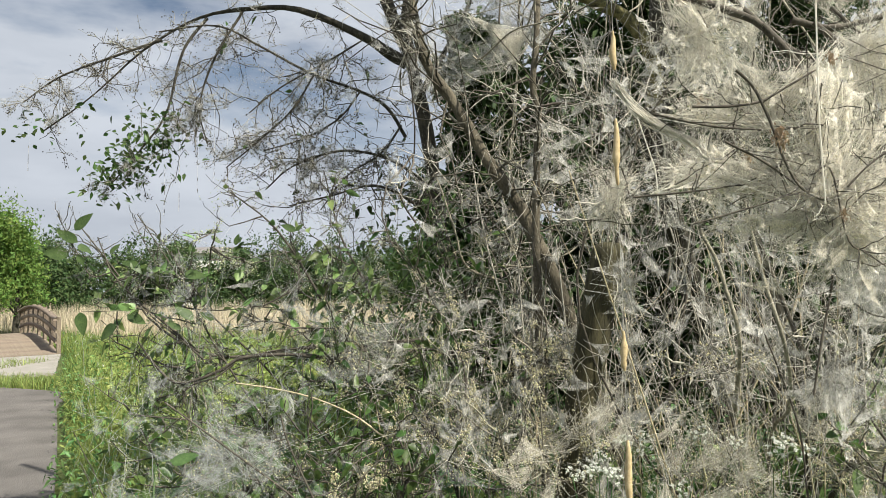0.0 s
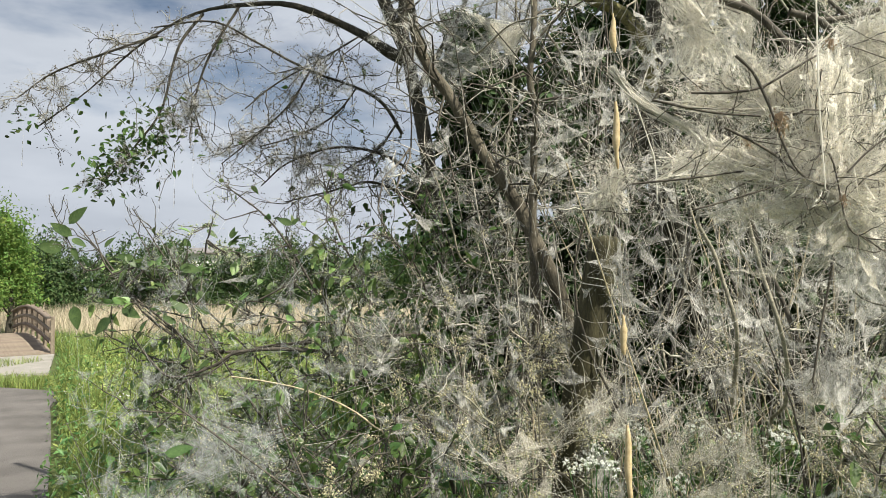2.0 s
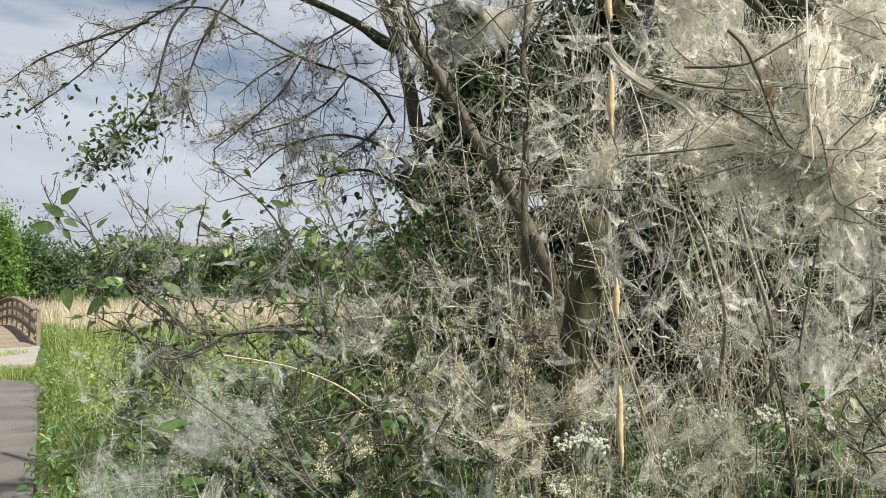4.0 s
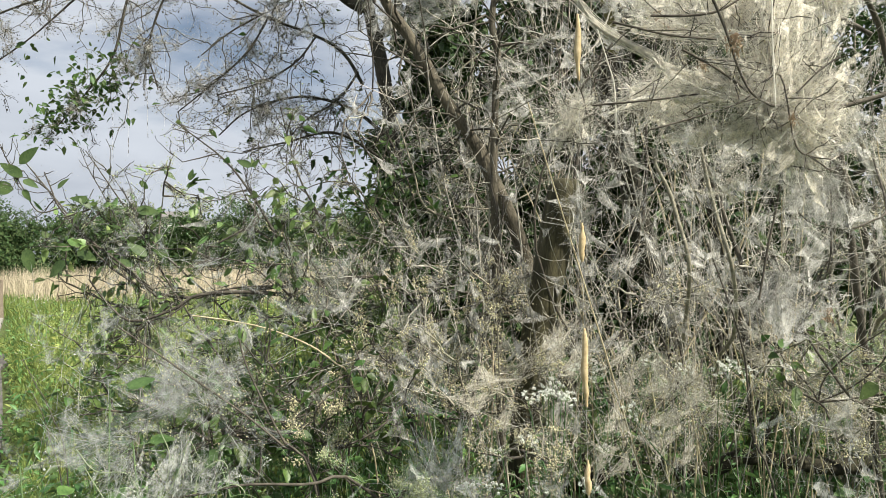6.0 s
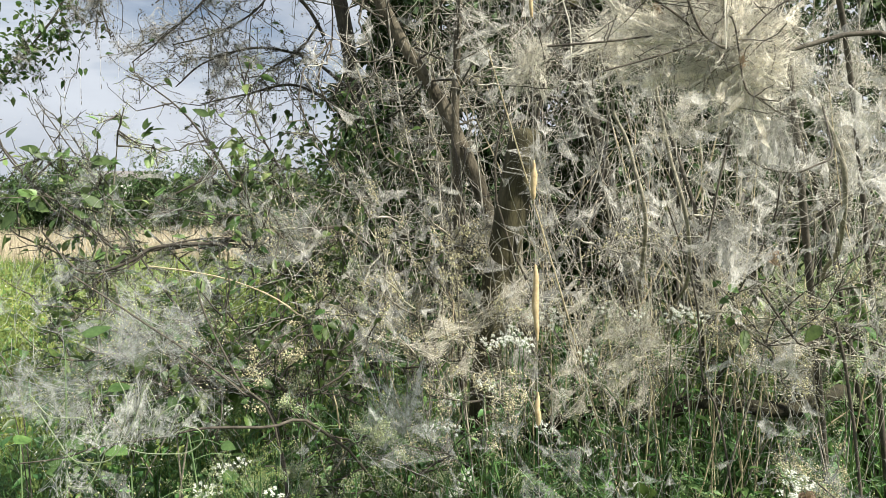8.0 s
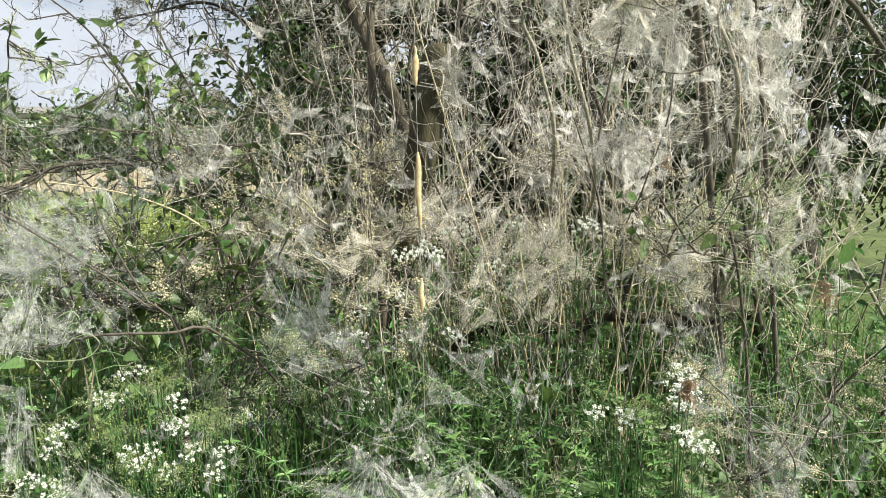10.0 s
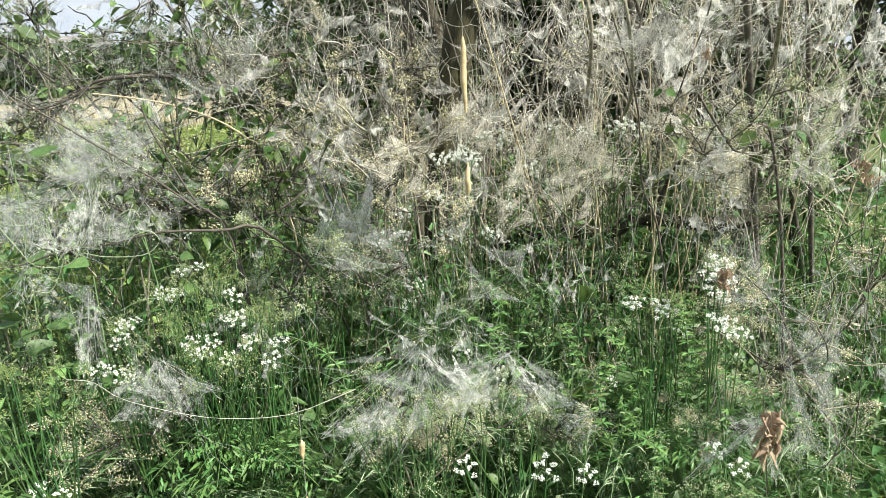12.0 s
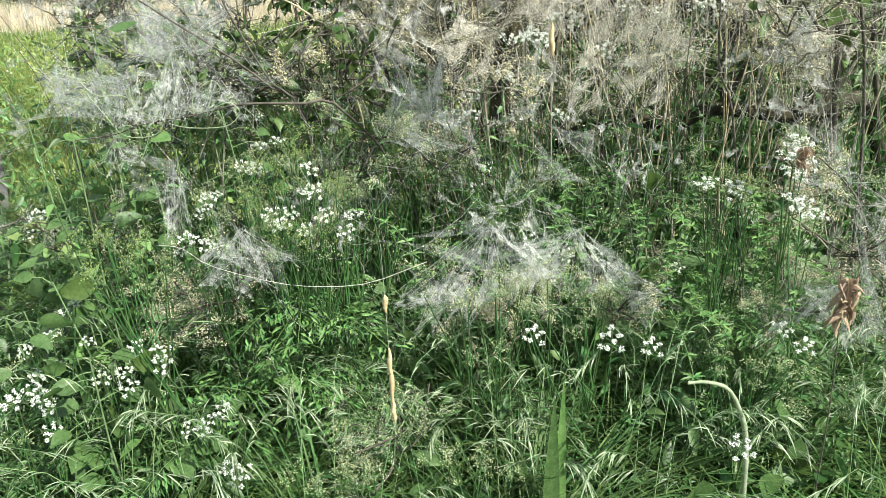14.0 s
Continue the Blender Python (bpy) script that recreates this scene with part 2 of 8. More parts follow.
# ---------------------------------------------------------------- mesh tools
class Geo:
    """Vertices and faces gathered in batches, made into one mesh at the end."""

    def __init__(self):
        self.v, self.f, self.n = [], [], 0

    def add(self, verts, faces):
        """verts (N, K, 3) of N like pieces, faces (F, sides) numbered within one piece."""
        verts = np.asarray(verts, float)
        count, per = verts.shape[:2]
        faces = np.asarray(faces, int)
        whole = (faces[None] + (np.arange(count) * per)[:, None, None] + self.n).reshape(-1, faces.shape[1])
        self.v.append(verts.reshape(-1, 3))
        self.f.append(whole)
        self.n += count * per
        return self

    def mesh(self, name):
        me = bpy.data.meshes.new(name)
        verts = np.concatenate(self.v)
        me.vertices.add(len(verts))
        me.vertices.foreach_set("co", verts.astype(np.float32).ravel())
        loops = np.concatenate([f.ravel() for f in self.f])
        sizes = np.concatenate([np.full(len(f), f.shape[1]) for f in self.f])
        starts = np.concatenate([[0], np.cumsum(sizes)[:-1]])
        me.loops.add(len(loops))
        me.loops.foreach_set("vertex_index", loops.astype(np.int32))
        me.polygons.add(len(sizes))
        me.polygons.foreach_set("loop_start", starts.astype(np.int32))
        me.polygons.foreach_set("loop_total", sizes.astype(np.int32))
        me.polygons.foreach_set("use_smooth", np.ones(len(sizes), bool))
        me.update(calc_edges=True)
        return me


def unit(a):
    return a / np.maximum(np.linalg.norm(a, axis=-1, keepdims=True), 1e-9)


def tubes(g, pts, radii, sides=5):
    """Round stems: pts (N, K, 3), radii (N, K)."""
    pts = np.asarray(pts, float)
    radii = np.broadcast_to(np.asarray(radii, float), pts.shape[:2])
    n, k = pts.shape[:2]
    t = unit(np.gradient(pts, axis=1))
    ref = np.where(np.abs(t.mean(1, keepdims=True)[..., 2:]) > 0.8, [1.0, 0.13, 0.0], [0.0, 0.1, 1.0])
    a = unit(np.cross(t, ref))
    b = np.cross(t, a)
    ang = np.arange(sides) * 2 * np.pi / sides
    ring = pts[:, :, None] + radii[:, :, None, None] * (np.cos(ang)[:, None] * a[:, :, None] + np.sin(ang)[:, None] * b[:, :, None])
    i, j = np.meshgrid(np.arange(k - 1), np.arange(sides), indexing="ij")
    jj = (j + 1) % sides
    faces = np.stack([i * sides + j, i * sides + jj, (i + 1) * sides + jj, (i + 1) * sides + j], -1).reshape(-1, 4)
    return g.add(ring.reshape(n, k * sides, 3), faces)


def smooth_line(ctrl, k):
    """A curve through control points, at k even steps."""
    c = np.asarray(ctrl, float)
    c = np.concatenate([[2 * c[0] - c[1]], c, [2 * c[-1] - c[-2]]])
    s = np.linspace(0, len(c) - 3 - 1e-6, k)
    i, u = s.astype(int), (s % 1)[:, None]
    p0, p1, p2, p3 = c[i], c[i + 1], c[i + 2], c[i + 3]
    return 0.5 * (2 * p1 + (p2 - p0) * u + (2 * p0 - 5 * p1 + 4 * p2 - p3) * u**2 + (3 * p1 - p0 - 3 * p2 + p3) * u**3)


def stem(g, ctrl, r0, r1, k=16, sides=8, rough=0.0, rng=None, taper=1.0):
    """One stem along a curve, thinning from r0 to r1, knobbly by rough."""
    line = smooth_line(ctrl, k)
    r = r1 + (r0 - r1) * (1 - np.linspace(0, 1, k)) ** taper
    if rough:
        r = r * (1 + rough * rng.standard_normal(k))
        line = line + rng.standard_normal((k, 3)) * r[:, None] * rough * 0.6
    tubes(g, line[None], r[None], sides)
    return line


def along(lines, u):
    """Points and directions at the shares u (N,) of the lines (N, K, 3)."""
    k = lines.shape[1]
    s = np.clip(u, 0, 0.9999) * (k - 1)
    i, w, n = s.astype(int), (s % 1)[:, None], np.arange(len(lines))
    a, b = lines[n, i], lines[n, i + 1]
    return a + (b - a) * w, unit(b - a)


def sprout(lines, per, length, rng, spread=0.9, up=0.0, wiggle=0.12, k=5, lo=0.15, hi=1.0):
    """Side shoots (N * per, k, 3) from the lines: spread turns them away from the stem, up lifts or droops them."""
    src = np.repeat(lines, per, 0)
    u = rng.uniform(lo, hi, len(src))
    p, t = along(src, u)
    way = unit(t * (1 - spread * 0.6) + unit(rng.standard_normal((len(src), 3))) * spread)
    size = length * rng.uniform(0.45, 1.15, len(src)) * (1.1 - 0.5 * u)
    s = np.linspace(0, 1, k)
    bend = np.cumsum(rng.standard_normal((len(src), k, 3)) * wiggle, 1) * s[:, None]
    out = p[:, None] + size[:, None, None] * (way[:, None] * s[:, None] + bend * 0.35)
    out[:, :, 2] += up * size[:, None] * s**2
    return out


def leaves(g, at, way, length, width, rng, rows=4, fold=0.25, droop=0.3, facing=None):
    """Leaf blades with a folded midrib, a tapered outline and a drooping tip."""
    n = len(at)
    length, width = np.broadcast_to(length, n), np.broadcast_to(width, n)
    way = unit(way)
    side = unit(np.cross(way, unit(rng.standard_normal((n, 3)) * 0.7 + (np.array([0, 0, 1.0]) if facing is None else facing))))
    top = np.cross(side, way)
    s = np.linspace(0, 1, rows + 1)
    shape = np.sin(np.pi * np.clip(s, 0.02, 1) ** 0.75) ** 0.8 * (1 - 0.25 * s)
    shape[-1], shape[0] = 0.015, 0.06
    mid = at[:, None] + way[:, None] * (length[:, None] * s)[..., None]
    mid[:, :, 2] -= droop * length[:, None] * s**2 * rng.uniform(0.3, 1.3, n)[:, None]
    half = (width[:, None] * shape)[..., None] * 0.5
    lift = top[:, None] * half * fold * 2
    v = np.stack([mid - side[:, None] * half + lift, mid, mid + side[:, None] * half + lift], 2)
    f = []
    for r in range(rows):
        for c in range(2):
            q = r * 3 + c
            f.append((q, q + 1, q + 4, q + 3))
    return g.add(v.reshape(n, -1, 3), f)


def blades(g, base, height, lean, width, rng, rows=4, curl=1.0):
    """Grass blades: ribbons that taper and arch over."""
    n = len(base)
    height, width, lean = np.broadcast_to(height, n), np.broadcast_to(width, n), np.broadcast_to(lean, n)
    az = rng.uniform(0, 2 * np.pi, n)
    d = np.stack([np.cos(az), np.sin(az), 0 * az], -1)
    side = np.stack([-np.sin(az + 0.5), np.cos(az + 0.5), 0 * az], -1)
    s = np.linspace(0, 1, rows + 1)
    out = (lean[:, None] * height[:, None] * (0.25 * s + 0.75 * s ** (1 + curl)))[..., None]
    p = base[:, None] + d[:, None] * out
    p[:, :, 2] += height[:, None] * (s - 0.45 * np.minimum(lean, 1.2)[:, None] * s**2.4)
    w = (width[:, None] * (1 - s**1.6) * 0.5 + 0.0004)[..., None]
    v = np.stack([p - side[:, None] * w, p + side[:, None] * w], 2)
    f = [(2 * r, 2 * r + 1, 2 * r + 3, 2 * r + 2) for r in range(rows)]
    g.add(v.reshape(n, -1, 3), f)
    return p


def dots(g, at, r, rng):
    """Small lumps: buds, fruit, crumbs."""
    n = len(at)
    r = np.broadcast_to(r, n)
    base = np.array([(1, 0, 0), (-1, 0, 0), (0, 1, 0), (0, -1, 0), (0, 0, 1), (0, 0, -1)], float)
    v = at[:, None] + base * (r[:, None] * rng.uniform(0.6, 1.3, (n, 3)))[:, None] 
    return g.add(v, [(0, 2, 4), (2, 1, 4), (1, 3, 4), (3, 0, 4), (2, 0, 5), (1, 2, 5), (3, 1, 5), (0, 3, 5)])


def threads(g, a, b, r, rng, sag=0.06, k=4):
    """Silk threads from a to b, hanging a little."""
    s = np.linspace(0, 1, k)
    far = np.linalg.norm(b - a, axis=1)
    p = a[:, None] + (b - a)[:, None] * s[:, None]
    p[:, :, 2] -= (sag * far * rng.uniform(0.2, 1.5, len(a)))[:, None] * 4 * s * (1 - s)
    p[:, 1:-1] += rng.standard_normal((len(a), k - 2, 3)) * (0.025 * far)[:, None, None]
    return tubes(g, p, np.broadcast_to(r, len(a))[:, None] * np.ones(k), 3)


def flakes(g, at, size, rng, long=3.0, plane=None):
    """Shreds of silk or leaf: slim irregular three-cornered pieces."""
    n = len(at)
    size = np.broadcast_to(size, n)[:, None]
    a = rng.standard_normal((n, 3))
    if plane is not None:
        a = a - plane * (a * plane).sum(-1, keepdims=True) * 0.85
    a = unit(a)
    b = unit(np.cross(a, rng.standard_normal((n, 3))))
    u = rng.uniform(0.5, 1.4, (n, 3))
    v = np.stack([at - a * size * long * u[:, :1] * 0.5, at + a * size * long * u[:, 1:2] * 0.5, at + b * size * u[:, 2:] * 0.9 + a * size * rng.normal(0, 0.6, (n, 1))], 1)
    return g.add(v, [(0, 1, 2)])


def patchy(p, size, seed, cut=0.0):
    """True where a lumpy field in space lies above cut (about -1 to 1)."""
    r = np.random.default_rng(seed)
    f = np.zeros(len(p))
    for _ in range(7):
        f += np.sin(p @ (r.standard_normal(3) * 2.6 / size) + r.uniform(0, 6.28))
    return f / 2.2 > cut


JOINED = {"twig_tangle", "foliage", "fruit_spray", "debris", "silk_mesh", "silk", "dried_blossom", "crown", "silk_fluff"}


def part(name, g, material, parent=None, label="", smooth=True):
    off, up = np.zeros(3), parent
    while up is not None:
        off, up = off + np.array(up.location), up.parent
    g.v = [v - off for v in g.v]
    me = g.mesh(name)
    if not me.materials:
        me.materials.append(material)
    ob = new(name, me)
    if parent is not None:
        ob.parent = parent
    return tagged(ob, label, kind="stuff" if name in JOINED else "")


def thing(name, label, category, group="", at=(0, 0, 0), kind=""):
    ob = new(name)
    ob.empty_display_size = 0.1
    ob.location = at
    return tagged(ob, label, category, group, kind)


def bevel_box(name, size, material, parent, place, turn=0.0, tilt=0.0, edge=0.008, label=""):
    bm = bmesh.new()
    bmesh.ops.create_cube(bm, size=1.0)
    bmesh.ops.scale(bm, vec=size, verts=bm.verts)
    bmesh.ops.bevel(bm, geom=bm.edges[:], offset=edge, segments=1, affect="EDGES")
    me = bpy.data.meshes.new(name)
    bm.to_mesh(me)
    bm.free()
    me.materials.append(material)
    ob = new(name, me)
    ob.parent = parent
    ob.matrix_basis = Matrix.Translation(place) @ Matrix.Rotation(turn, 4, "Z") @ Matrix.Rotation(-tilt, 4, "Y")
    return tagged(ob, label)

# ---------------------------------------------------------------- ground, road, bridge
def make_ground():
    s = np.linspace(-1, 1, 141)
    line = np.sign(s) * np.abs(s) ** 4 * 2400
    x, y = np.meshgrid(line, line, indexing="ij")
    near = np.exp(-((x / 60) ** 2 + (y / 60) ** 2))
    z = -0.05 + 0.02 * np.sin(x * 2.1 + 0.6 * y) * np.cos(y * 1.7) * near
    i, j = np.meshgrid(np.arange(140), np.arange(140), indexing="ij")
    f = np.stack([i * 141 + j, (i + 1) * 141 + j, (i + 1) * 141 + j + 1, i * 141 + j + 1], -1).reshape(-1, 4)
    g = Geo().add(np.stack([x, y, z], -1).reshape(1, -1, 3), f)
    return tagged(part("ground", g, SOIL), "grassy meadow soil reaching to the horizon", "ground", kind="structure")


def slab(name, edge, material, label, depth=0.06, top=0.0):
    """A flat paving between a right and a left edge, with a thickness."""
    right, left = (np.array(e, float) for e in edge)
    n = len(right)
    up = [np.c_[e, np.full(n, top)] for e in (right, left)]
    dn = [np.c_[e, np.full(n, top - depth)] for e in (right, left)]
    f = []
    for k in range(n - 1):
        for a, b in ((0, 1), (2, 0), (1, 3), (3, 2)):
            f.append((a * n + k, a * n + k + 1, b * n + k + 1, b * n + k))
    f += [(0, n, 3 * n, 2 * n), (n - 1, 3 * n - 1, 4 * n - 1, 2 * n - 1)]
    g = Geo().add(np.concatenate(up + dn)[None], f)
    ob = part(name, g, material)
    for p in ob.data.polygons:
        p.use_smooth = False
    return tagged(ob, label, "path", kind="structure")


make_ground()
ROAD_EDGE = [(-0.6, -6), (-0.8, -2), (-1.05, 0), (-1.75, 2.4), (-3.42, 5.4), (-6.05, 9.6), (-7.2, 11.2), (-14, 12.6), (-40, 14.2)]
ROAD_LEFT = [(-3.4, -6), (-3.6, -2), (-4.0, 0), (-4.8, 2), (-6.3, 5.0), (-8.4, 8.3), (-10.2, 9.4), (-14, 10.2), (-40, 11.6)]
slab("road", (smooth_line(np.c_[ROAD_EDGE, np.zeros(9)], 60)[:, :2], smooth_line(np.c_[ROAD_LEFT, np.zeros(9)], 60)[:, :2]), ASPHALT, "worn brownish asphalt path in dappled shade")
slab("bridge_approach", ([(-8.6, 13.6), (-11.05, 17.7)], [(-10.8, 12.3), (-13.0, 16.2)]), CONCRETE, "pale concrete slab leading up to the bridge", top=0.012)

BRIDGE_AT, BRIDGE_WAY = np.array([-11.1, 17.75]), unit(np.array([-6.8, 8.4]))
BRIDGE_LEFT = np.array([-BRIDGE_WAY[1], BRIDGE_WAY[0]])
BRIDGE_LONG, BRIDGE_RISE = 10.5, 0.27


def bridge_point(s, side, z):
    p = BRIDGE_AT + BRIDGE_WAY * s + BRIDGE_LEFT * side
    return Vector((p[0], p[1], z + BRIDGE_RISE * math.sin(math.pi * min(max(s / BRIDGE_LONG, 0), 1)) ** 1.0))


def make_bridge():
    b = thing("footbridge", "arched weathered timber footbridge with slatted railings", "bridge", at=(BRIDGE_AT[0], BRIDGE_AT[1], 0))
    turn = math.atan2(BRIDGE_WAY[1], BRIDGE_WAY[0])
    here = Vector((BRIDGE_AT[0], BRIDGE_AT[1], 0))
    n = 52
    for k in range(n):
        s = (k + 0.5) * BRIDGE_LONG / n
        p = bridge_point(s, 1.2, 0.0)
        tilt = math.atan2(bridge_point(s + 0.1, 1.2, 0).z - bridge_point(s - 0.1, 1.2, 0).z, 0.2)
        bevel_box("deck_plank", (0.19, 2.4, 0.05), TIMBER, b, p - here, turn, tilt)
    for side in (0.03, 2.37):
        for k in range(8):
            s = 0.05 + k * (BRIDGE_LONG - 0.1) / 7
            p = bridge_point(s, side, 0.46)
            bevel_box("rail_post", (0.10, 0.10, 1.0), TIMBER, b, p - here, turn)
        for k in range(58):
            s = 0.12 + k * (BRIDGE_LONG - 0.24) / 57
            bevel_box("baluster", (0.07, 0.022, 0.72), TIMBER, b, bridge_point(s, side, 0.55) - here, turn, edge=0.004)
        for z in (0.32, 0.6, 0.90):
            g = Geo()
            pts = [bridge_point(s, side + (0.06 if side < 1 else -0.06), z) for s in np.linspace(0, BRIDGE_LONG, 22)]
            h, w = (0.05, 0.02) if z < 0.9 else (0.035, 0.07)
            v = []
            for p in pts:
                for du, dv in ((-w, -h), (w, -h), (w, h), (-w, h)):
                    v.append((p.x + BRIDGE_LEFT[0] * du, p.y + BRIDGE_LEFT[1] * du, p.z + dv))
            f = [(4 * r + c, 4 * r + (c + 1) % 4, 4 * r + 4 + (c + 1) % 4, 4 * r + 4 + c) for r in range(21) for c in range(4)] + [(0, 1, 2, 3), (84, 87, 86, 85)]
            part("rail", Geo().add(np.array([v]), f), TIMBER, b)
    return b


make_bridge()

# ---------------------------------------------------------------- distance
def clump_tree(name, at, height, spread, material, seed, label, category="tree", low=0.25, n=2600, leaf=0.35):
    """A broad-leaved tree far off: tapered trunk, limbs and a ragged crown of leaf sprays."""
    rng = np.random.default_rng(seed)
    t = thing(name, label, category, at=at)
    base = np.array(at, float)
    g = Geo()
    trunk = stem(g, [base, base + (0.1, 0, height * 0.35), base + (-0.15, 0.1, height * 0.75)], height * 0.03, height * 0.008, 8, 7)
    limbs = sprout(trunk[None], 16, spread * 0.95, rng, 1.0, 0.5, 0.15, 6, 0.2, 1.0)
    part("trunk", g, BARK, t)
    for limb in limbs:
        part("limb", tubes(Geo(), limb[None], np.linspace(height * 0.01, height * 0.002, 6)[None], 5), BARK, t)
    tips = sprout(limbs, 10, spread * 0.55, rng, 1.1, 0.25, 0.2, 5, 0.2, 1.0)
    low_tips = tips[:, -1]
    src = tips[rng.integers(0, len(tips), n)]
    p, d = along(src, rng.uniform(0.2, 1, n))
    p = p + rng.standard_normal((n, 3)) * spread * 0.09
    p[:, 2] = np.maximum(p[:, 2], base[2] + height * low * rng.uniform(0.2, 1, n))
    c = Geo()
    if at[1] > 20:
        flakes(c, p, leaf * 0.5 * rng.uniform(0.5, 1.4, n), rng, 1.6)
    else:
        leaves(c, p, d + rng.standard_normal((n, 3)) * 0.8 + (0, 0, -0.2), leaf * rng.uniform(0.5, 1.3, n), leaf * 0.6, rng, 2)
    part("crown", c, material, t)
    return t


def make_distance():
    far = "dense dark green tree in the woods beyond the reeds"
    k = 0
    for x, y, h, s, m in ((-34, 44, 5.0, 3.4, FAR_LEAF), (-28.5, 42.5, 4.6, 3.2, FAR_LEAF), (-25.5, 41.5, 4.4, 3.0, FAR_LEAF), (-22.5, 44, 4.0, 2.8, FAR_LEAF), (-20, 43, 4.8, 3.0, FAR_LEAF),
                          (-17.5, 44, 3.6, 3.0, FAR_LEAF), (-13.5, 46, 4.0, 3.4, FAR_LEAF), (-10, 45, 4.6, 3.0, FAR_LEAF), (-5, 52, 5.6, 4.4, FAR_LEAF), (3, 50, 6.0, 4.5, FAR_LEAF), (12, 50, 6.5, 4.5, FAR_LEAF), (22, 46, 6.5, 4.5, FAR_LEAF), (-31, 45, 4.6, 3.2, FAR_LEAF), (-24, 46, 4.6, 3.2, FAR_LEAF), (-15.5, 45, 4.2, 3.0, FAR_LEAF), (-7.5, 47, 4.6, 3.2, FAR_LEAF), (-1, 48, 5.0, 3.6, FAR_LEAF)):
        clump_tree("woodland_tree", (x, y, -0.05), h * 0.68, s * 0.95, m, 100 + k, far, low=0.03, n=13000, leaf=0.26)
        k += 1
    clump_tree("willow", (-18.6, 26.8, -0.05), 4.5, 2.2, WILLOW, 131, "pale green willow with drooping twigs beside the footbridge", low=0.06, n=16000, leaf=0.17)
    clump_tree("willow", (-27.5, 34.0, -0.05), 5.6, 2.6, WILLOW, 132, "pale green willow with drooping twigs beside the footbridge", low=0.06, n=16000, leaf=0.17)


make_distance()


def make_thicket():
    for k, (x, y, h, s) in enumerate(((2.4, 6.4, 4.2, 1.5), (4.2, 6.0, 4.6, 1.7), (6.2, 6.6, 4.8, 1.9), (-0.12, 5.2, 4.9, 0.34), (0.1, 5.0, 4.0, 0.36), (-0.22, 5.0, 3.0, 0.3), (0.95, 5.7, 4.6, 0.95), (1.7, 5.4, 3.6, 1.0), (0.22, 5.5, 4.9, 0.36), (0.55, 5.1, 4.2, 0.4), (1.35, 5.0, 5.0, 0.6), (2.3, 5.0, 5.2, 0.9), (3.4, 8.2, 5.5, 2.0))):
        clump_tree("thicket_tree", (x, y, -0.05), h, s, DEEP_LEAF, 160 + k, "thicket tree behind the bird cherry, shade put into its leaf colour", low=0.03, n=9000, leaf=0.09)


make_thicket()


def make_house():
    h = thing("house", "far white rendered house with a low tiled roof behind the reeds", "house", at=(-28.8, 72, 0))
    bevel_box("wall", (7, 7, 5.2), WALL_PAINT, h, (0, 0, 2.6), 0.2, edge=0.02)
    g = Geo()
    v = np.array([[(-3.8, -4, 5.2), (3.8, -4, 5.2), (3.8, 4, 5.2), (-3.8, 4, 5.2), (-3.2, 0, 6.0), (3.2, 0, 6.0)]], float)
    c, s = math.cos(0.2), math.sin(0.2)
    v = np.stack([v[..., 0] * c - v[..., 1] * s, v[..., 0] * s + v[..., 1] * c, v[..., 2]], -1) + np.array((-28.8, 72, 0))
    g.add(v, [(0, 1, 5, 4), (2, 3, 4, 5)]).add(v, [(1, 2, 5), (3, 0, 4)])
    part("roof", g, ROOF, h)
    for k in range(3):
        bevel_box("window", (1.0, 0.1, 1.2), PANE, h, ((k - 1) * 2.1 * c + 3.52 * s, (k - 1) * 2.1 * s - 3.52 * c, 1.6), 0.2, edge=0.01)


make_house()


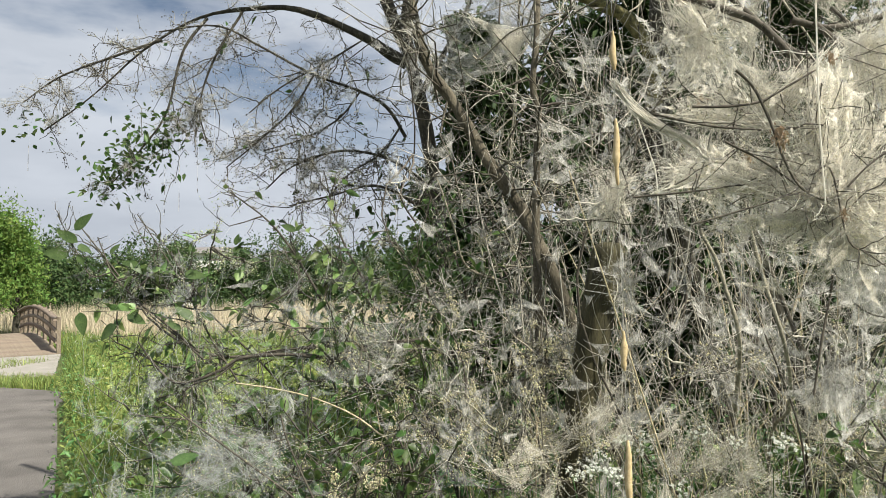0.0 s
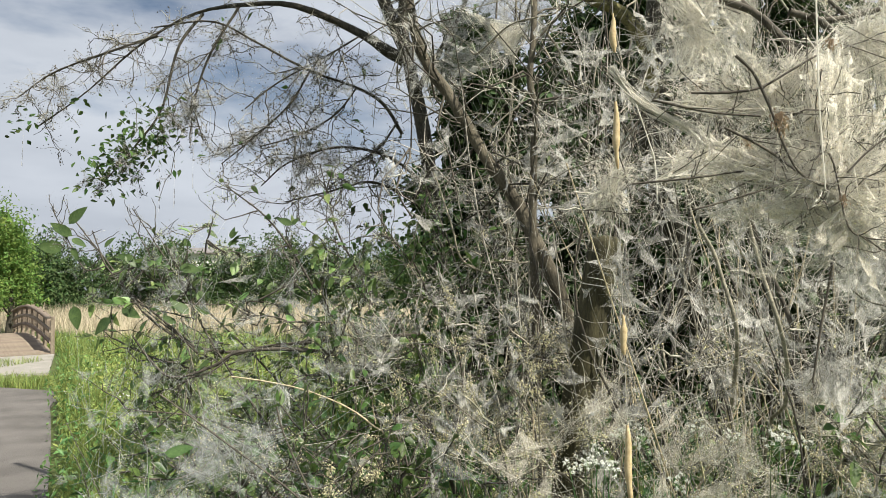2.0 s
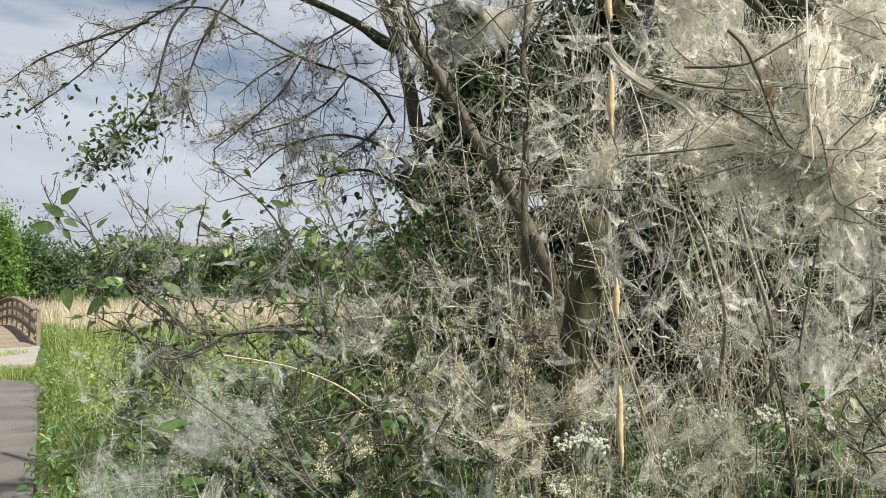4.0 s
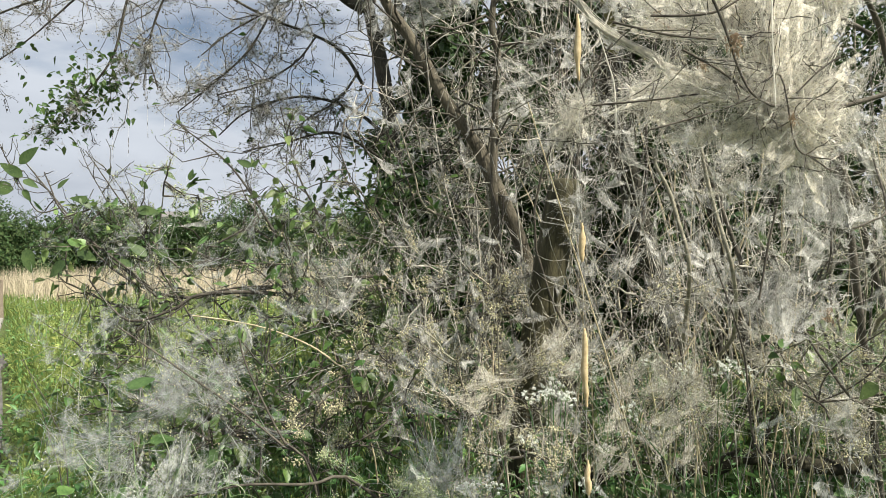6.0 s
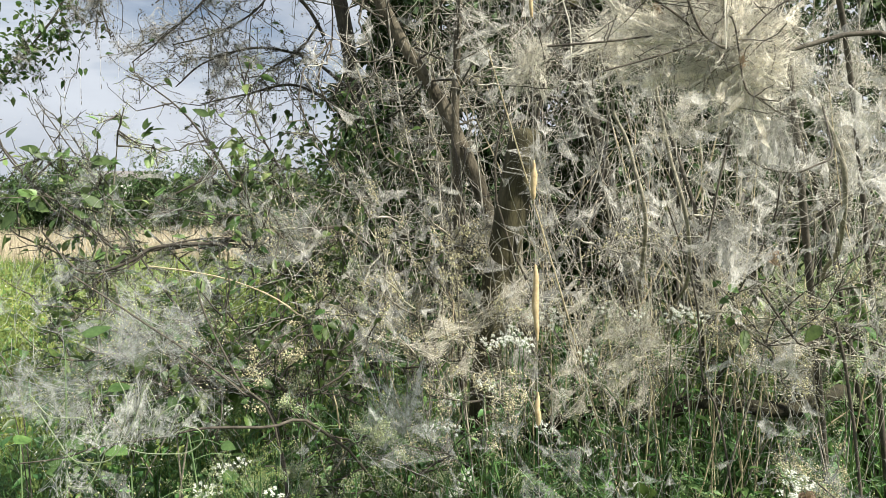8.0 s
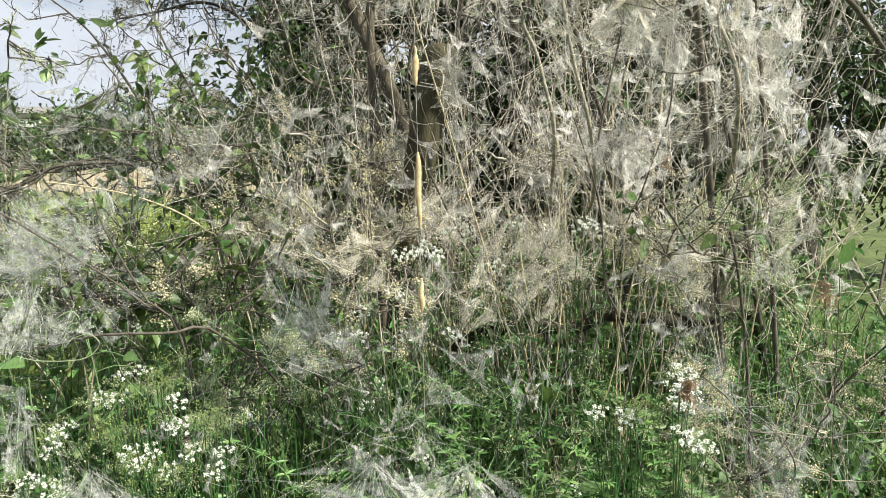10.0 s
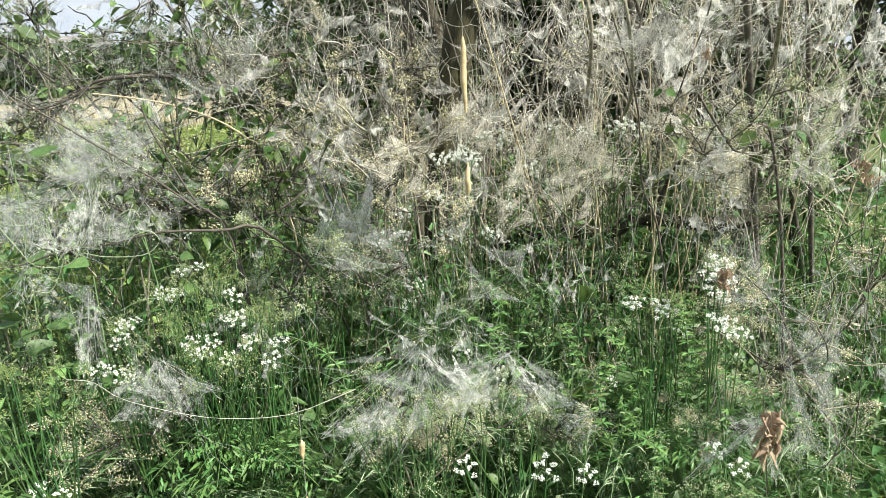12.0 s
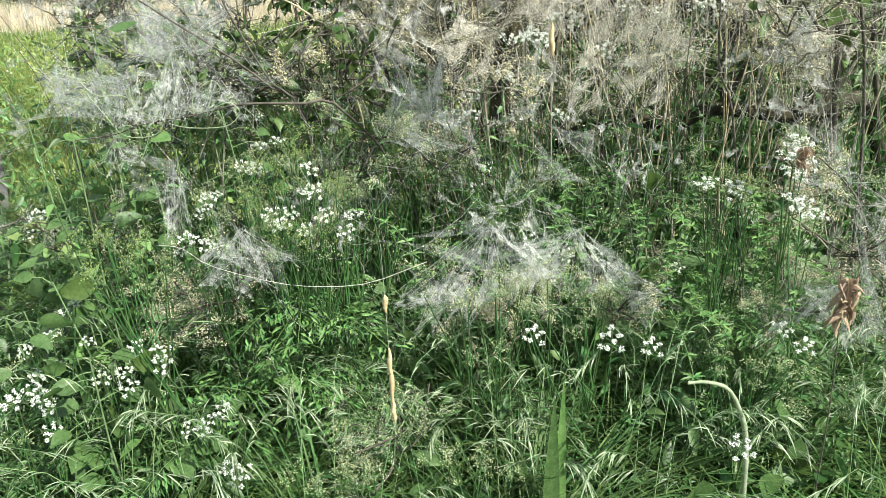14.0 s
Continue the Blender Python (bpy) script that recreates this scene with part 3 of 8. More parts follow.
def make_fields():
    rng = np.random.default_rng(7)
    # reeds, in a belt that crosses the meadow
    n = 44000
    x = rng.uniform(-36, 10, n)
    y = 21 + rng.uniform(0, 1, n) ** 1.5 * 17 + 1.5 * np.sin(x * 0.5)
    keep = ~((x < -7) & (np.abs((x + 10.0) * BRIDGE_WAY[1] - (y - 16.2) * BRIDGE_WAY[0] + 1.2) < 3.0) & (y < 28))
    base = np.c_[x, y, np.full(n, -0.05)][keep]
    g = Geo()
    blades(g, base, rng.uniform(0.75, 1.45, len(base)) * (0.9 + 0.1 * np.sin(base[:, 0] * 1.7)), rng.uniform(0.05, 0.6, len(base)), rng.uniform(0.008, 0.024, len(base)), rng, 3)
    tagged(part("reed_bed", g, REED), "belt of pale straw-coloured dry reeds", "reeds", kind="stuff")
    # herbs of the meadow between the bush and the reeds
    n = 46000
    y = 3.6 + rng.uniform(0, 1, n) ** 1.4 * 18
    rim = ROAD_EDGE[:7] + [(-7.5, 11.8), (-8.5, 13.5), (-11.0, 17.6), (-16.5, 24.5)]
    edge = np.interp(y, [p[1] for p in rim], [p[0] for p in rim])
    x = edge + 0.2 + rng.uniform(0, 1, n) ** 1.3 * (y * 0.95 + 1.0)
    base = np.c_[x, y, np.full(n, -0.05)]
    rimmed = np.clip((x - edge) / 0.45, 0.55, 1)
    size = np.clip(0.35 + 0.5 * rng.uniform(0, 1, len(base)) ** 1.3, 0, 0.95)
    size *= rimmed * (0.75 + 0.25 * np.sin(base[:, 0] * 1.3 + 2) * np.sin(base[:, 1] * 0.9))
    g = Geo()
    p = blades(g, base, size, rng.uniform(0.1, 0.7, len(base)), 0.004 + 0.0011 * base[:, 1], rng, 3)
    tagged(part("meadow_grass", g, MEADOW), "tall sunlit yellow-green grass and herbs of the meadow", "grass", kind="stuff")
    pick = rng.random(len(p)) < 0.3
    g = Geo()
    q = p[pick][:, -1]
    leaves(g, np.repeat(q, 3, 0) - rng.uniform(0, 0.35, (len(q) * 3, 1)) * (0, 0, 1), rng.standard_normal((len(q) * 3, 3)), rng.uniform(0.03, 0.10, len(q) * 3), 0.03, rng, 2)
    tagged(part("meadow_herbs", g, FRESH), "broad fresh herb leaves among the meadow grass", "herbs", kind="stuff")
    n = 24000
    y = 2.3 + 9 * rng.uniform(0, 1, n) ** 1.5
    edge = np.interp(y, [p[1] for p in rim], [p[0] for p in rim])
    x = edge + 0.1 + rng.uniform(0, 1, n) * (1.2 + 0.35 * y)
    q = np.c_[x, y, rng.uniform(0.05, 0.75, n) * np.clip((x - edge) / 0.8, 0.3, 1)]
    g = Geo()
    leaves(g, q, rng.standard_normal((n, 3)) + (0, 0, 0.2), rng.uniform(0.02, 0.055, n) * (0.7 + 0.12 * y), rng.uniform(0.008, 0.022, n) * (0.7 + 0.12 * y), rng, 3)
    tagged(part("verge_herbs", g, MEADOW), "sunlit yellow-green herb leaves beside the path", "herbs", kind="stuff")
    g = Geo()
    q = np.repeat(p[rng.random(len(p)) < 0.006][:, -1], 7, 0)
    dots(g, q + rng.standard_normal((len(q), 3)) * 0.03, 0.008, rng)
    tagged(part("meadow_blossom", g, PETAL), "small pale blossoms scattered over the meadow", "flowers", kind="stuff")
    # short grass on the far side of the path
    n = 14000
    y = rng.uniform(1, 16, n)
    x = np.interp(y, [p[1] for p in ROAD_LEFT[:7]], [p[0] for p in ROAD_LEFT[:7]]) - rng.uniform(0.0, 1, n) ** 1.5 * 6
    strip = rng.random(n) < 0.35
    s = rng.uniform(0, 1, n)
    x = np.where(strip, -7.4 - 6 * s, x)
    y = np.where(strip, 11.4 + 0.9 * s + rng.uniform(0, 1.1, n), y)
    g = Geo()
    blades(g, np.c_[x, y, np.full(n, -0.03)], rng.uniform(0.06, 0.28, n), rng.uniform(0.2, 0.9, n), 0.012, rng, 3)
    tagged(part("roadside_grass", g, MEADOW), "short bright grass along the far side of the path", "grass", kind="stuff")


make_fields()

# ---------------------------------------------------------------- the old bird cherry
def make_tree():
    rng = np.random.default_rng(21)
    t = thing("bird_cherry_tree", "old many-stemmed bird cherry stripped bare and spun over with silk", "tree", at=(0.1, 3.7, -0.05))
    lines = []

    def one(name, ctrl, r0, r1, mat=BARK, k=22, sides=9, taper=1.0):
        g = Geo()
        lines.append(stem(g, ctrl, r0, r1, k, sides, 0.06, rng, taper))
        part(name, g, mat, t)
        return lines[-1]

    trunk = one("trunk", [(-0.1, 3.85, -0.05), (-0.2, 3.8, 1.0), (-0.23, 3.8, 1.54), (-0.29, 3.8, 2.2), (-0.36, 3.8, 2.62), (-0.42, 3.8, 2.86), (-0.52, 3.8, 3.12), (-0.66, 3.8, 3.6), (-0.9, 3.9, 4.6)], 0.046, 0.027)
    one("leader", [(-0.40, 3.8, 2.78), (-0.42, 3.76, 3.0), (-0.39, 3.72, 3.25), (-0.3, 3.7, 4.2)], 0.036, 0.02)
    limb = one("limb", [(-0.42, 3.8, 2.80), (-0.53, 3.78, 2.86), (-0.64, 3.75, 2.93), (-0.98, 3.7, 3.08), (-1.27, 3.7, 3.1), (-1.55, 3.7, 3.06), (-1.85, 3.7, 2.9), (-2.15, 3.7, 2.65), (-2.42, 3.7, 2.47)], 0.040, 0.004, k=30, taper=2.2)
    arch = one("limb", [(-0.43, 3.75, 2.38), (-0.52, 3.7, 2.53), (-0.66, 3.68, 2.62), (-0.92, 3.66, 2.72), (-1.18, 3.66, 2.87), (-1.43, 3.66, 3.0), (-1.75, 3.66, 2.98)], 0.010, 0.004, k=24, sides=7)
    fall = one("limb", [(-1.5, 3.7, 3.06), (-1.6, 3.62, 2.85), (-1.68, 3.6, 2.52), (-1.82, 3.6, 2.33), (-1.98, 3.6, 2.15)], 0.009, 0.003, sides=6)
    fall2 = one("limb", [(-1.3, 3.7, 3.09), (-1.42, 3.6, 2.8), (-1.5, 3.6, 2.55), (-1.46, 3.6, 2.35)], 0.007, 0.003, sides=6)
    fall3 = one("limb", [(-1.75, 3.7, 2.95), (-2.0, 3.65, 2.85), (-2.3, 3.65, 2.75), (-2.5, 3.65, 2.62)], 0.008, 0.003, sides=6)
    low1 = one("limb", [(-0.3, 3.75, 2.1), (-0.5, 3.7, 2.25), (-0.75, 3.65, 2.3), (-1.0, 3.6, 2.22), (-1.15, 3.6, 2.1)], 0.010, 0.003, sides=6)
    low2 = one("limb", [(-0.28, 3.75, 1.95), (-0.55, 3.6, 2.1), (-0.8, 3.55, 2.05), (-1.0, 3.5, 2.0)], 0.009, 0.003, sides=6)
    sky1 = one("limb", [(-0.52, 3.8, 3.15), (-0.8, 3.6, 3.35), (-1.2, 3.5, 3.42), (-1.7, 3.5, 3.3)], 0.02, 0.006, sides=7)
    drop1 = one("limb", [(-0.9, 3.66, 2.72), (-1.0, 3.6, 2.52), (-1.18, 3.6, 2.36), (-1.36, 3.6, 2.22)], 0.007, 0.003, sides=6)
    drop2 = one("limb", [(-0.66, 3.68, 2.62), (-0.76, 3.6, 2.46), (-0.95, 3.6, 2.36), (-1.15, 3.58, 2.3)], 0.006, 0.003, sides=6)
    drop3 = one("limb", [(-0.45, 3.72, 2.44), (-0.55, 3.65, 2.28), (-0.72, 3.6, 2.16), (-0.85, 3.55, 1.98)], 0.007, 0.003, sides=6)
    high1 = one("limb", [(-0.64, 3.75, 2.93), (-0.8, 3.62, 2.78), (-1.05, 3.55, 2.62), (-1.2, 3.5, 2.48)], 0.006, 0.003, sides=6)
    spur = one("limb", [(-0.36, 3.78, 2.6), (-0.24, 3.65, 2.75), (-0.1, 3.55, 2.95), (0.0, 3.5, 3.2)], 0.018, 0.008, sides=7)
    slope = one("trunk", [(0.62, 2.7, -0.05), (0.48, 2.6, 0.8), (0.26, 2.5, 1.51), (0.15, 2.5, 1.77), (0.11, 2.5, 1.86), (0.01, 2.5, 2.01), (-0.05, 2.5, 2.12), (-0.11, 2.5, 2.23), (-0.19, 2.5, 2.35), (-0.24, 2.5, 2.49), (-0.32, 2.6, 3.0)], 0.026, 0.018, PALE_BARK, 30)
    thin = one("leader", [(0.2, 2.45, -0.05), (0.17, 2.42, 1.0), (0.16, 2.4, 1.65), (0.16, 2.4, 1.78), (0.17, 2.4, 2.05), (0.18, 2.4, 2.16), (0.16, 2.4, 2.26), (0.18, 2.4, 2.44), (0.2, 2.5, 2.9)], 0.015, 0.010, PALE_BARK, 26)
    right = one("trunk", [(1.5, 4.5, -0.05), (1.3, 4.2, 1.0), (0.95, 3.6, 1.75), (0.78, 3.25, 2.1), (0.75, 3.2, 2.25), (0.76, 3.2, 2.42), (0.8, 3.2, 2.9), (0.9, 3.2, 4.0)], 0.062, 0.042)
    lich = one("limb", [(0.75, 3.17, 2.36), (0.73, 3.12, 2.57), (0.62, 3.1, 2.74), (0.47, 3.1, 2.82), (0.2, 3.1, 2.98)], 0.036, 0.02, LICHEN)
    dark = one("leader", [(1.25, 2.8, -0.05), (1.2, 2.8, 0.9), (1.15, 2.8, 1.25), (1.05, 2.8, 1.62), (0.99, 2.8, 1.88), (0.88, 2.85, 2.5), (0.8, 2.9, 3.4)], 0.026, 0.016)
    # thin bare stems behind, from the ground up
    n = 60
    bx = np.where(rng.random(n) < 0.8, rng.uniform(0.55, 2.9, n), rng.uniform(-0.05, 0.4, n))
    by = rng.uniform(2.5, 4.8, n)
    s = np.linspace(0, 1, 8)
    lean = rng.normal(0, 0.42, (n, 2)) * np.where(bx > 0.8, 1, 0.25)[:, None]
    tall = rng.uniform(1.6, 4.2, n)
    p = np.stack([bx[:, None] + lean[:, :1] * tall[:, None] * s, by[:, None] + lean[:, 1:] * tall[:, None] * s * 0.6, -0.05 + tall[:, None] * s], -1)
    p[:, :, :2] += np.cumsum(rng.standard_normal((n, 8, 2)) * 0.05, 1)
    rad = rng.uniform(0.003, 0.011, n)[:, None] * np.linspace(1, 0.5, 8)
    for a, b in zip(p, rad):
        if a[:, 0].min() < -0.15:
            continue
        part("thin_stem", tubes(Geo(), smooth_line(a, 20)[None], np.interp(np.linspace(0, 7, 20), np.arange(8), b)[None], 6), BROWN_TWIG if b[0] < 0.009 else TWIG, t)
    # crooked side stems that cross one another between the trunks
    for k in range(160):
        p0 = np.array((rng.uniform(-0.25, 1.35 if k % 2 else 0.5), rng.uniform(2.4, 3.4), rng.uniform(1.1, 2.7)))
        if abs(p0[0] - 0.168 * p0[1]) < 0.1 and p0[2] < 1.85:
            continue
        way = unit(rng.standard_normal(3) * (0.8, 0.35, 0.7) + (0, 0, 0.35))
        c = [p0]
        for _ in range(6):
            way = unit(way + rng.standard_normal(3) * (0.35, 0.2, 0.35))
            c.append(c[-1] + way * rng.uniform(0.05, 0.16))
        if min(q[0] for q in c) < -0.32:
            continue
        g = Geo()
        r = rng.uniform(0.0012, 0.0048)
        stem(g, c, r, r * 0.4, 20, 6, 0.05, rng)
        part("side_stem", g, (TWIG, GREY_TWIG, BROWN_TWIG, TWIG, BROWN_TWIG)[k % 5], t)
    # pale, silk-coated suckers that curve up through the bush
    for k in range(95):
        x, y = rng.uniform(-0.15, 1.7), rng.uniform(2.3, 3.5)
        if abs(x - 0.165 * y) < 0.10:
            continue
        high = rng.uniform(0.9, 2.3)
        lean = rng.normal(0, 0.28, 2)
        bow = rng.normal(0, 0.16, 2)
        c = [(x, y, -0.05)] + [(x + lean[0] * high * u + bow[0] * math.sin(5 * u + k), y + 0.5 * lean[1] * high * u, high * u) for u in (0.3, 0.5, 0.7, 0.85, 1.0)]
        g = Geo()
        if min(p[0] for p in c) < -0.12:
            continue
        r = rng.uniform(0.0025, 0.006)
        stem(g, c, r, r * 0.45, 16, 6, 0.05, rng)
        part("sucker", g, (GREY_TWIG, GREY_TWIG, DRY, TWIG)[k % 4], t)
    # twigs
    boughs = np.stack([smooth_line(l, 16) for l in (limb, arch, fall, fall2, fall3, low1, low2, sky1, drop1, drop2, drop3, high1)])
    t1 = sprout(boughs, 19, 0.30, rng, 1.0, -0.30, 0.42, 8, 0.15)
    t2 = sprout(t1, 6, 0.11, rng, 1.0, -0.12, 0.4, 5)
    g = Geo()
    tubes(g, t1, np.linspace(0.0030, 0.0013, 8)[None].repeat(len(t1), 0), 4)
    part("twig_tangle", g, TWIG, t, "dark bare drooping twigs")
    g = Geo()
    tubes(g, t2, np.linspace(0.0017, 0.0010, 5)[None].repeat(len(t2), 0), 3)
    part("twig_tangle", g, BROWN_TWIG, t, "greyish silk-coated twig ends")
    inner = np.concatenate([np.stack([smooth_line(l, 16) for l in (trunk, slope, thin, right, dark)]), np.stack([smooth_line(l, 16) for l in p[::3]])])
    i1 = sprout(inner, 24, 0.45, rng, 1.0, 0.0, 0.45, 6, 0.3)
    i1 = i1[(i1[:, :, 2].min(1) > 1.15) & (i1[:, :, 0].min(1) > -0.5) & (patchy(i1[:, 2], 0.35, 4, -0.55) | (i1[:, 0, 0] < 0.6))]
    bare = (np.abs(i1[:, :, 0] - 0.168 * i1[:, :, 1]) < 0.10) & (i1[:, :, 1] < 3.35) & (i1[:, :, 2] > 1.15) & (i1[:, :, 2] < 1.85)
    i1 = i1[~bare.any(1)]
    i2 = sprout(i1, 3, 0.2, rng, 1.0, -0.05, 0.45, 5)
    g = Geo()
    tubes(g, i1, np.linspace(0.0045, 0.0018, 6)[None].repeat(len(i1), 0), 4)
    part("twig_tangle", g, TWIG, t)
    g = Geo()
    tubes(g, i2, np.linspace(0.0024, 0.0012, 5)[None].repeat(len(i2), 0), 3)
    part("twig_tangle", g, GREY_TWIG, t, "grey silk-coated twigs")
    # leafy crown added above the view, unseen, to shade the inside of the bush
    unseen_limbs = np.stack([smooth_line(c, 10) for c in ([(0.9, 3.2, 3.6), (1.3, 2.9, 4.2), (1.8, 2.6, 4.6)], [(0.8, 2.9, 3.3), (1.4, 2.5, 3.9), (2.0, 2.2, 4.2)], [(0.25, 3.0, 3.2), (0.7, 2.7, 3.9), (1.1, 2.5, 4.5)],
                                                  [(0.9, 3.2, 3.9), (1.2, 3.4, 4.6), (1.7, 3.3, 5.1)], [(-0.3, 3.25, 3.1), (0.2, 3.0, 3.9), (0.5, 2.9, 4.7)])])
    for l in unseen_limbs:
        part("limb", tubes(Geo(), l[None], np.linspace(0.026, 0.01, 10)[None], 7), BARK, t)
    c1 = sprout(unseen_limbs, 16, 0.7, rng, 1.0, 0.1, 0.3, 6)
    c1 = c1[c1[:, :, 2].min(1) > 3.15]
    c2 = sprout(c1, 6, 0.35, rng, 1.0, 0.0, 0.3, 5)
    g = Geo()
    tubes(g, c1, np.linspace(0.006, 0.002, 6)[None].repeat(len(c1), 0), 4)
    tubes(g, c2, np.linspace(0.003, 0.0014, 5)[None].repeat(len(c2), 0), 3)
    part("twig_tangle", g, TWIG, t)
    q, d = along(c2[rng.integers(0, len(c2), 5200)], rng.uniform(0.2, 1, 5200))
    g = Geo()
    leaves(g, q, d + rng.standard_normal((5200, 3)) * 0.7 + (0, 0, -0.2), rng.uniform(0.05, 0.09, 5200), 0.045, rng, 3)
    part("foliage", g, LEAF, t, "unseen green leaves added overhead to shade the bush")
    # leftover leaves
    g = Geo()
    tip = np.concatenate([t2[:, 3], t2[:, 4]])
    u = rng.uniform(-1, 1, (420, 1))
    extra = np.array((-1.84, 3.6, 2.31)) + u * (-0.19, 0, -0.17) + rng.standard_normal((420, 3)) * (0.085, 0.06, 0.075)
    q = np.concatenate([extra, tip[rng.random(len(tip)) < 0.012], np.array((-2.48, 3.65, 2.47)) + rng.standard_normal((26, 3)) * (0.09, 0.05, 0.05), np.array((-2.2, 3.65, 2.52)) + rng.standard_normal((14, 3)) * (0.09, 0.05, 0.05)])
    leaves(g, q, rng.standard_normal((len(q), 3)) + (0, 0, -0.1), rng.uniform(0.025, 0.055, len(q)), 0.024, rng, 3, 0.2, 0.1)
    part("foliage", g, LEAF, t, "sparse dark green leaves left on the twigs")
    # green leaves deep inside, behind the stems, their colour darkened for the shade there
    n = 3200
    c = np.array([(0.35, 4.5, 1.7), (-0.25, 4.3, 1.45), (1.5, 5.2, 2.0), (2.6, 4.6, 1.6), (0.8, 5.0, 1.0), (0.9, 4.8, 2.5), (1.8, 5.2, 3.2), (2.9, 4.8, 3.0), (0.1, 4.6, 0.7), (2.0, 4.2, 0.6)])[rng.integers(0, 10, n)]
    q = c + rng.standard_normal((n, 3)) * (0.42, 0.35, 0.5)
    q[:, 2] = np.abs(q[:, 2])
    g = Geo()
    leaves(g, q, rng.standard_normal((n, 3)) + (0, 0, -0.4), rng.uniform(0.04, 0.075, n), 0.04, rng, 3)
    part("foliage", g, DEEP_LEAF, t, "leaves left deep inside the crown, shade put into their green")
    n = 1500
    c = np.array([(-0.35, 3.45, 1.5), (-0.25, 3.5, 1.8), (-0.32, 3.4, 1.2), (-0.55, 3.5, 1.45), (-0.1, 3.6, 1.35)])[rng.integers(0, 5, n)]
    q = c + rng.standard_normal((n, 3)) * (0.12, 0.12, 0.16)
    g = Geo()
    leaves(g, q, rng.standard_normal((n, 3)) + (0, 0, -0.4), rng.uniform(0.03, 0.06, n), 0.03, rng, 3)
    part("foliage", g, LEAF, t, "green leaves round the foot of the trunk")
    return t, t1, t2, i1, i2


tree, TOP_TWIGS, TOP_ENDS, IN_TWIGS, IN_ENDS = make_tree()


def make_stump():
    rng = np.random.default_rng(5)
    st = thing("tree_stump", "tall broken-off dead tree stump, brown, bare and rounded at its top", "stump", at=(0.18, 2.2, -0.05))
    g = Geo()
    line = smooth_line([(0.18, 2.2, -0.05), (0.20, 2.17, 0.6), (0.24, 2.14, 1.1), (0.29, 2.12, 1.37), (0.345, 2.1, 1.66)], 20)
    line = np.concatenate([line, line[-1:] + [[0.002, 0, 0.02], [0.003, 0, 0.038], [0.003, 0, 0.044]]])
    r = np.concatenate([np.linspace(0.036, 0.050, 20), [0.047, 0.034, 0.004]])
    ang = np.arange(16) * 2 * np.pi / 16
    lobes = 1 + 0.10 * np.sin(3 * ang + 0.5) + 0.05 * np.sin(7 * ang)
    v = line[:, None] + (r[:, None] * lobes * (1 + 0.03 * rng.standard_normal((23, 16))))[..., None] * np.stack([np.cos(ang), np.sin(ang), 0 * ang], -1)
    f = [(a * 16 + b, a * 16 + (b + 1) % 16, a * 16 + 16 + (b + 1) % 16, a * 16 + 16 + b) for a in range(22) for b in range(16)]
    part("wood", g.add(v.reshape(1, -1, 3), f), CUT_WOOD, st)
    lo = thing("fallen_log", "mossy fallen log lying in the undergrowth", "log", at=(1.1, 2.35, 0))
    g = Geo()
    stem(g, [(0.36, 2.4, 0.66), (0.5, 2.22, 0.79), (0.63, 2.2, 0.812), (0.8, 2.2, 0.803), (0.906, 2.2, 0.84), (1.06, 2.2, 0.82), (1.227, 2.2, 0.802), (1.351, 2.22, 0.835), (1.5, 2.35, 0.80), (1.75, 2.6, 0.5), (1.9, 2.8, -0.05)], 0.022, 0.027, 34, 10, 0.07, rng)
    part("bark", g, SHADED_LOG_BARK, lo)
    g = Geo()
    stem(g, [(0.95, 2.2, 0.83), (0.98, 2.15, 0.98), (1.05, 2.1, 1.12)], 0.010, 0.004, 8, 6, 0.05, rng)
    part("branch", g, BARK, lo)
    g = Geo()
    stem(g, [(0.40, 2.36, 0.69), (0.40, 2.44, 0.3), (0.42, 2.44, -0.05)], 0.03, 0.03, 8, 8, 0.05, rng)
    part("branch", g, BARK, lo)


make_stump()

# ---------------------------------------------------------------- silk, twigs and scrub
def sheet(g, a, b, c, rng, n=9, hollow=0.16, sag=0.05, ripple=0.012):
    """A web stretched between three points: hollow edges, a slack rippled middle."""
    idx, v = {}, []
    a, b, c = (np.array(p, float) for p in (a, b, c))
    size = np.linalg.norm(b - a) + np.linalg.norm(c - a)
    normal = unit(np.cross(b - a, c - a))
    ph = rng.uniform(0, 6, 4)
    for i in range(n + 1):
        for j in range(n + 1 - i):
            u, w = i / n, j / n
            s = 1 - u - w
            k = 4 * hollow
            x, y, z = s + k * u * w * (1 - s), u + k * s * w * (1 - u), w + k * s * u * (1 - w)
            tot = x + y + z
            p = (a * x + b * y + c * z) / tot
            slack = 27 * u * w * s
            p = p + np.array((0, 0, -sag * size * slack))
            p = p + normal * ripple * size * (math.sin(9 * u + ph[0]) + math.sin(13 * w + ph[1]) + math.sin(21 * s + ph[2])) * min(1, 4 * slack + 0.15)
            idx[i, j] = len(v)
            v.append(p)
    f = []
    for i in range(n):
        for j in range(n - i):
            f.append((idx[i, j], idx[i + 1, j], idx[i, j + 1]))
            if i + j < n - 1:
                f.append((idx[i + 1, j], idx[i + 1, j + 1], idx[i, j + 1]))
    g.add(np.array([v]), f)
    return np.array(v)


WEB_COUNT = [0]


